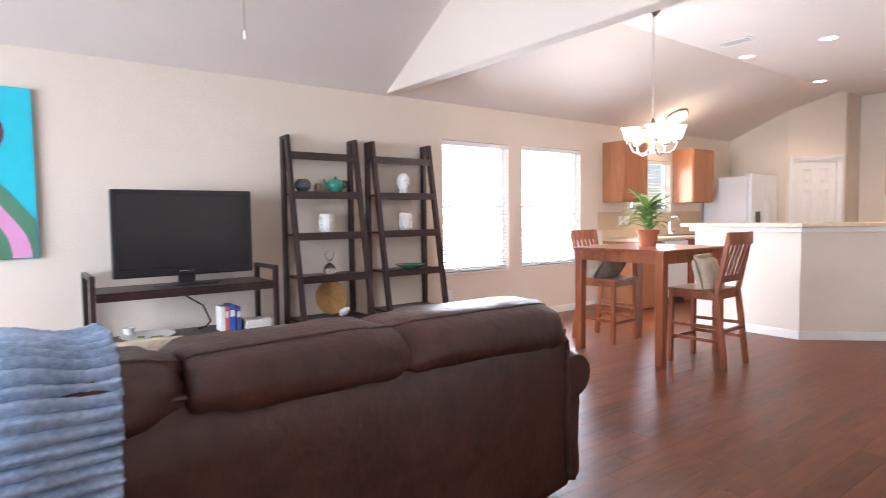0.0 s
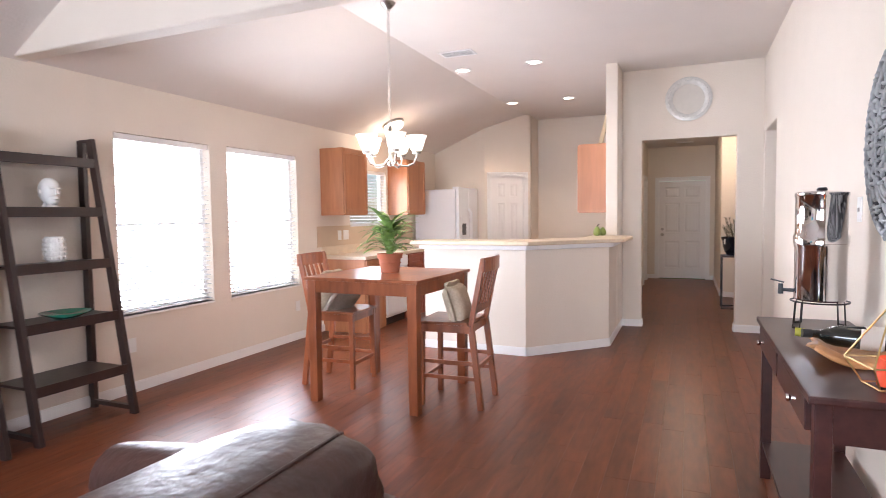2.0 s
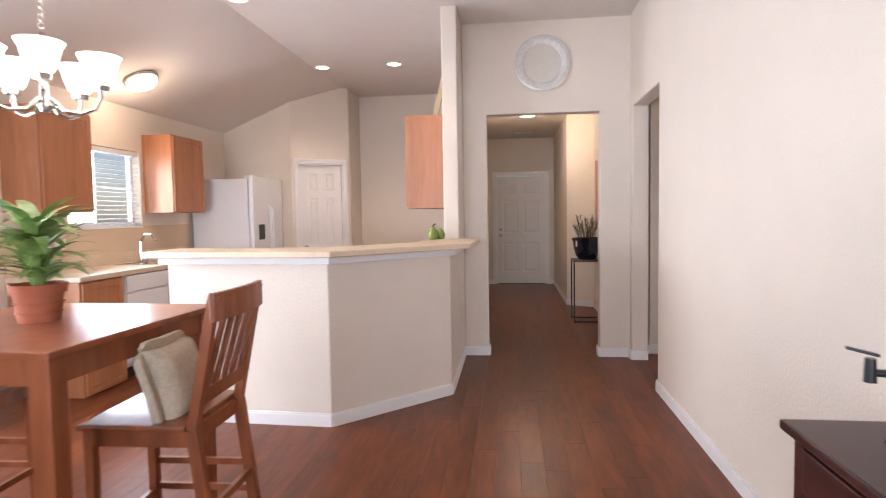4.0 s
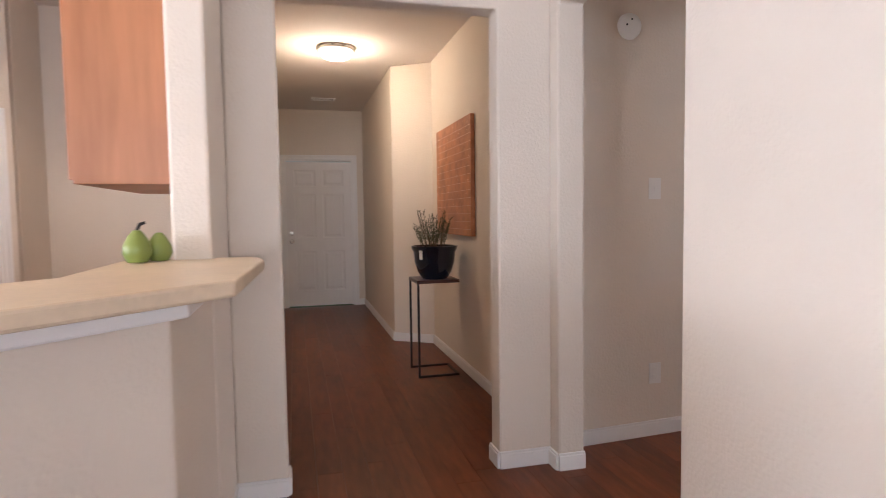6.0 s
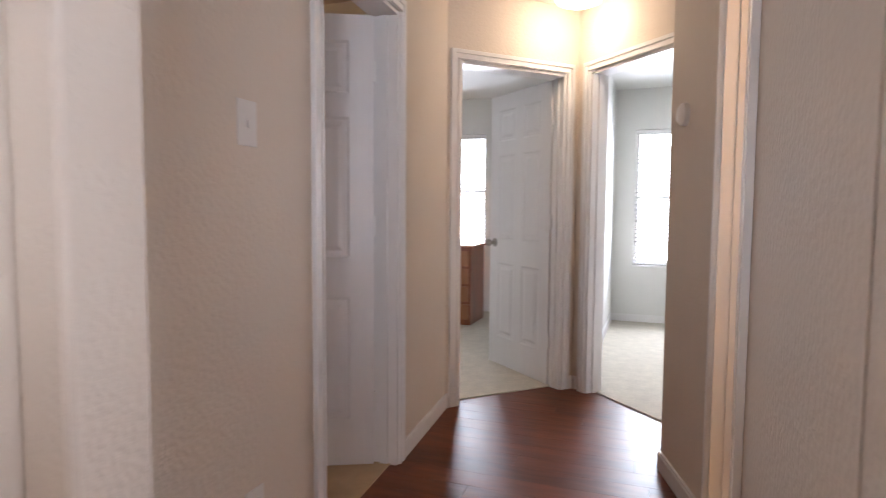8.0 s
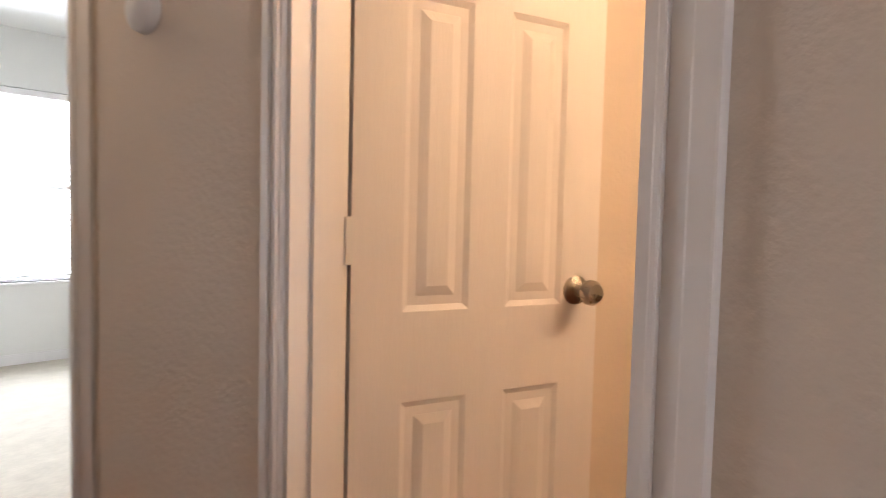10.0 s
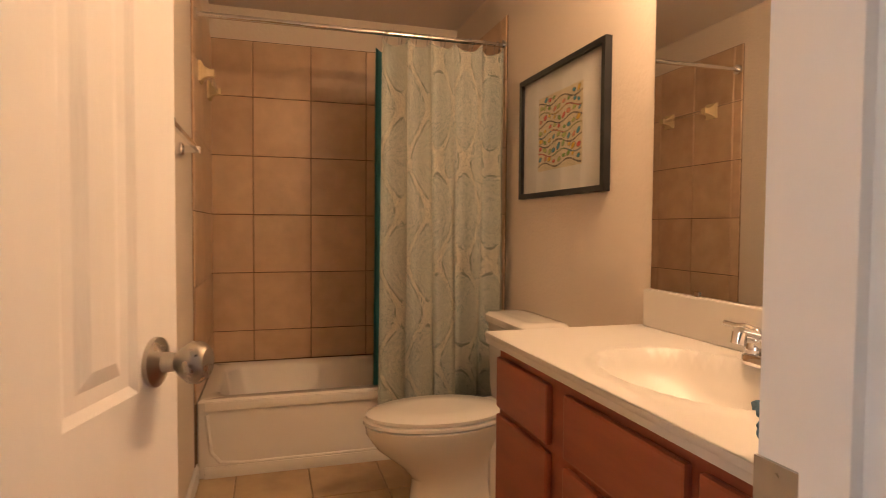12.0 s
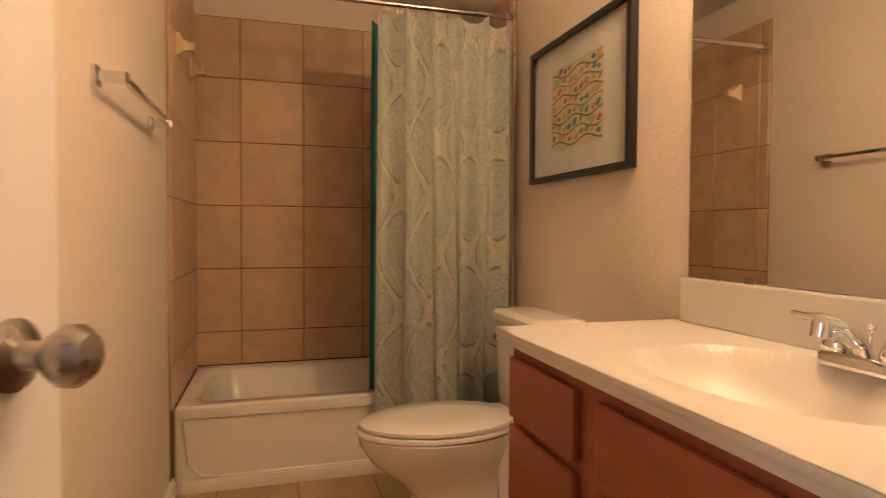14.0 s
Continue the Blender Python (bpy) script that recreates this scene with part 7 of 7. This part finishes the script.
towel_bar("towel_bar", "square chrome towel bar on the painted wall", BE, -3.11, -2.48, 1.462, CHROME, CHROME, "towel bar")
towel_bar("shower_bar", "bone ceramic brackets with a clear bar on the tile", BE - 0.009, -4.10, -3.70, 1.9, BONE, CLEAR, "towel bar")

# vanity light over the mirror
t = thing("vanity_fixture", "chrome bar light with three glowing frosted shades over the mirror", "wall light", (0.142, -1.79, 2.2))
me = Mesh()
me.box(0, -0.36, -0.04, 0.03, 0.36, 0.04, 0.006)
part("back_plate", me, CHROME, t)
for y in (-0.26, 0, 0.26):
    me = Mesh()
    me.lathe([(0.03, 0.0), (0.05, -0.05), (0.06, -0.1), (0.056, -0.1), (0.045, -0.05), (0.025, -0.004)], (0.12, y, 0.0), 20)
    o = part("shade", me, LAMPGLASS, t, smooth=True)
    o.visible_shadow = False
    me = Mesh()
    me.tube([(0.03, y, 0), (0.08, y, 0.02), (0.12, y, 0.0)], 0.01)
    part("arm", me, CHROME, t)

# ---- tiles ----
TS = 0.344


def tile_field(parent, origin, ux, nrm, us, vs, material, thick=0.008, gap=0.004):
    """Tiles between the cut lines us (along ux) and vs (up), proud of the wall along nrm."""
    cache = {}
    for u0, u1 in zip(us[:-1], us[1:]):
        for v0, v1 in zip(vs[:-1], vs[1:]):
            w, h = round(u1 - u0 - gap, 3), round(v1 - v0 - gap, 3)
            if w < 0.01 or h < 0.01:
                continue
            if (w, h) not in cache:
                me = Mesh()
                e = 0.003
                lo = [me.bm.verts.new(p) for p in ((0, 0, 0), (w, 0, 0), (w, 0, h), (0, 0, h))]
                mi = [me.bm.verts.new(p) for p in ((0, thick - e, 0), (w, thick - e, 0), (w, thick - e, h), (0, thick - e, h))]
                hi = [me.bm.verts.new(p) for p in ((e, thick, e), (w - e, thick, e), (w - e, thick, h - e), (e, thick, h - e))]
                for a, b in ((lo, mi), (mi, hi)):
                    for i in range(4):
                        me.bm.faces.new((a[i], a[(i + 1) % 4], b[(i + 1) % 4], b[i]))
                me.bm.faces.new(hi)
                o = part("tile", me, material, parent)
                cache[(w, h)] = o.data
            else:
                o = new("tile", cache[(w, h)])
                o.parent = parent
            x, n, z = Vector(ux), Vector(nrm), Vector((0, 0, 1)) if abs(nrm[2]) < 0.5 else Vector(ux).cross(Vector(nrm))
            p = Vector(origin) + x * (u0 + gap / 2) + z * (v0 + gap / 2)
            o.matrix_basis = Matrix(((x.x, n.x, z.x, p.x), (x.y, n.y, z.y, p.y), (x.z, n.z, z.z, p.z), (0, 0, 0, 1)))


ROWS = [0.367, 0.548, 0.893, 1.237, 1.581, 1.925, 2.25]
me = Mesh()
me.box(0.142, BS, 0.36, BE - 0.001, BS + 0.003, 2.252)
g = structure("trim_grout_back", me, GROUT, "brown tile grout")
tile_field(g, (BE - 0.004, BS + 0.002, 0), (-1, 0, 0), (0, 1, 0), [0.0, 0.232, 0.565, 0.9, 1.234, 1.488], ROWS, TILE)
me = Mesh()
me.box(BE - 0.003, BS + 0.004, 0.0, BE, -3.46, 2.252)
g = structure("trim_grout_side", me, GROUT, "brown tile grout")
tile_field(g, (BE - 0.002, -3.462, 0), (0, -1, 0), (-1, 0, 0), [0.0, 0.066, 0.4, 0.734, 0.836], ROWS, TILE)
me = Mesh()
me.box(0.141, BS + 0.004, 0.36, 0.144, -3.46, 2.252)
g = structure("trim_grout_tap_side", me, GROUT, "brown tile grout")
tile_field(g, (0.143, BS + 0.012, 0), (0, 1, 0), (1, 0, 0), [0.0, 0.1, 0.434, 0.768, 0.836], ROWS, TILE)
nfx, nfy = 5, 8
us = [min(BE - 0.142, k * 0.33) for k in range(nfx + 1)]
tile_field(floor_bath, (0.142, -3.53, -0.008), (1, 0, 0), (0, 0, 1), us, [-k * 0.33 for k in range(nfy, -1, -1)], FLTILE, 0.009)

for ob in scene.objects:
    if ob not in elsewhere and ob.parent is None:
        ob.location += BATH

# ---- floor planks ----
rnd = random.Random(4)
PW = 0.127


def plank_mesh(mesh, x, y0, y1, w=PW, z=0.0):
    g, e = 0.0002, 0.0004
    lo = [mesh.bm.verts.new(p) for p in ((x + g, y0 + g, z - 0.012), (x + w - g, y0 + g, z - 0.012), (x + w - g, y1 - g, z - 0.012), (x + g, y1 - g, z - 0.012))]
    mi = [mesh.bm.verts.new((v.co.x, v.co.y, z - 0.0018)) for v in lo]
    hi = [mesh.bm.verts.new(p) for p in ((x + g + e, y0 + g + e, z), (x + w - g - e, y0 + g + e, z), (x + w - g - e, y1 - g - e, z), (x + g + e, y1 - g - e, z))]
    for a, b in ((lo, mi), (mi, hi)):
        for i in range(4):
            mesh.bm.faces.new((a[i], a[(i + 1) % 4], b[(i + 1) % 4], b[i]))
    mesh.bm.faces.new(hi)


rest = Mesh()
cols = int((3.4 - XW) / PW) + 1
count = 0
LENGTHS = [0.9, 1.05, 1.2, 1.35]
plank_data = {}
for c in range(cols):
    x = XW + c * PW
    y = -11 - rnd.uniform(0, 1.0)
    while y < 5.6:
        L = rnd.choice(LENGTHS)
        y0, y1 = max(y, -11), min(y + L, 5.6)
        y += L
        if x > 1.4 and y1 < -1.1:
            continue
        if x > -0.01 and -5.9 < y0 and y1 < -1.07:
            continue
        if x > 0.1 and y0 > 0.4:
            continue
        if y1 - y0 < 0.05:
            continue
        whole = abs((y1 - y0) - L) < 1e-6
        if whole and count < 300 and -3.6 < x < -0.02 and -7.4 < y0 < 0.2:
            if L not in plank_data:
                me = Mesh()
                plank_mesh(me, 0, 0, L)
                o = part("plank", me, PLANK, floor)
                plank_data[L] = o.data
            else:
                o = new("plank", plank_data[L])
                o.parent = floor
            o.matrix_basis = pose(x, y0, 0)
            count += 1
        else:
            if x > -0.01 and y0 > -5.9:
                y0 = max(y0, -1.3 if x > 2.36 else -1.06 if x > 0.6 else -1.07)
                if y1 - y0 < 0.03:
                    continue
            plank_mesh(rest, x, y0, y1)
ob = part("planks", rest, PLANKS, floor)
ob["kind"] = "stuff"
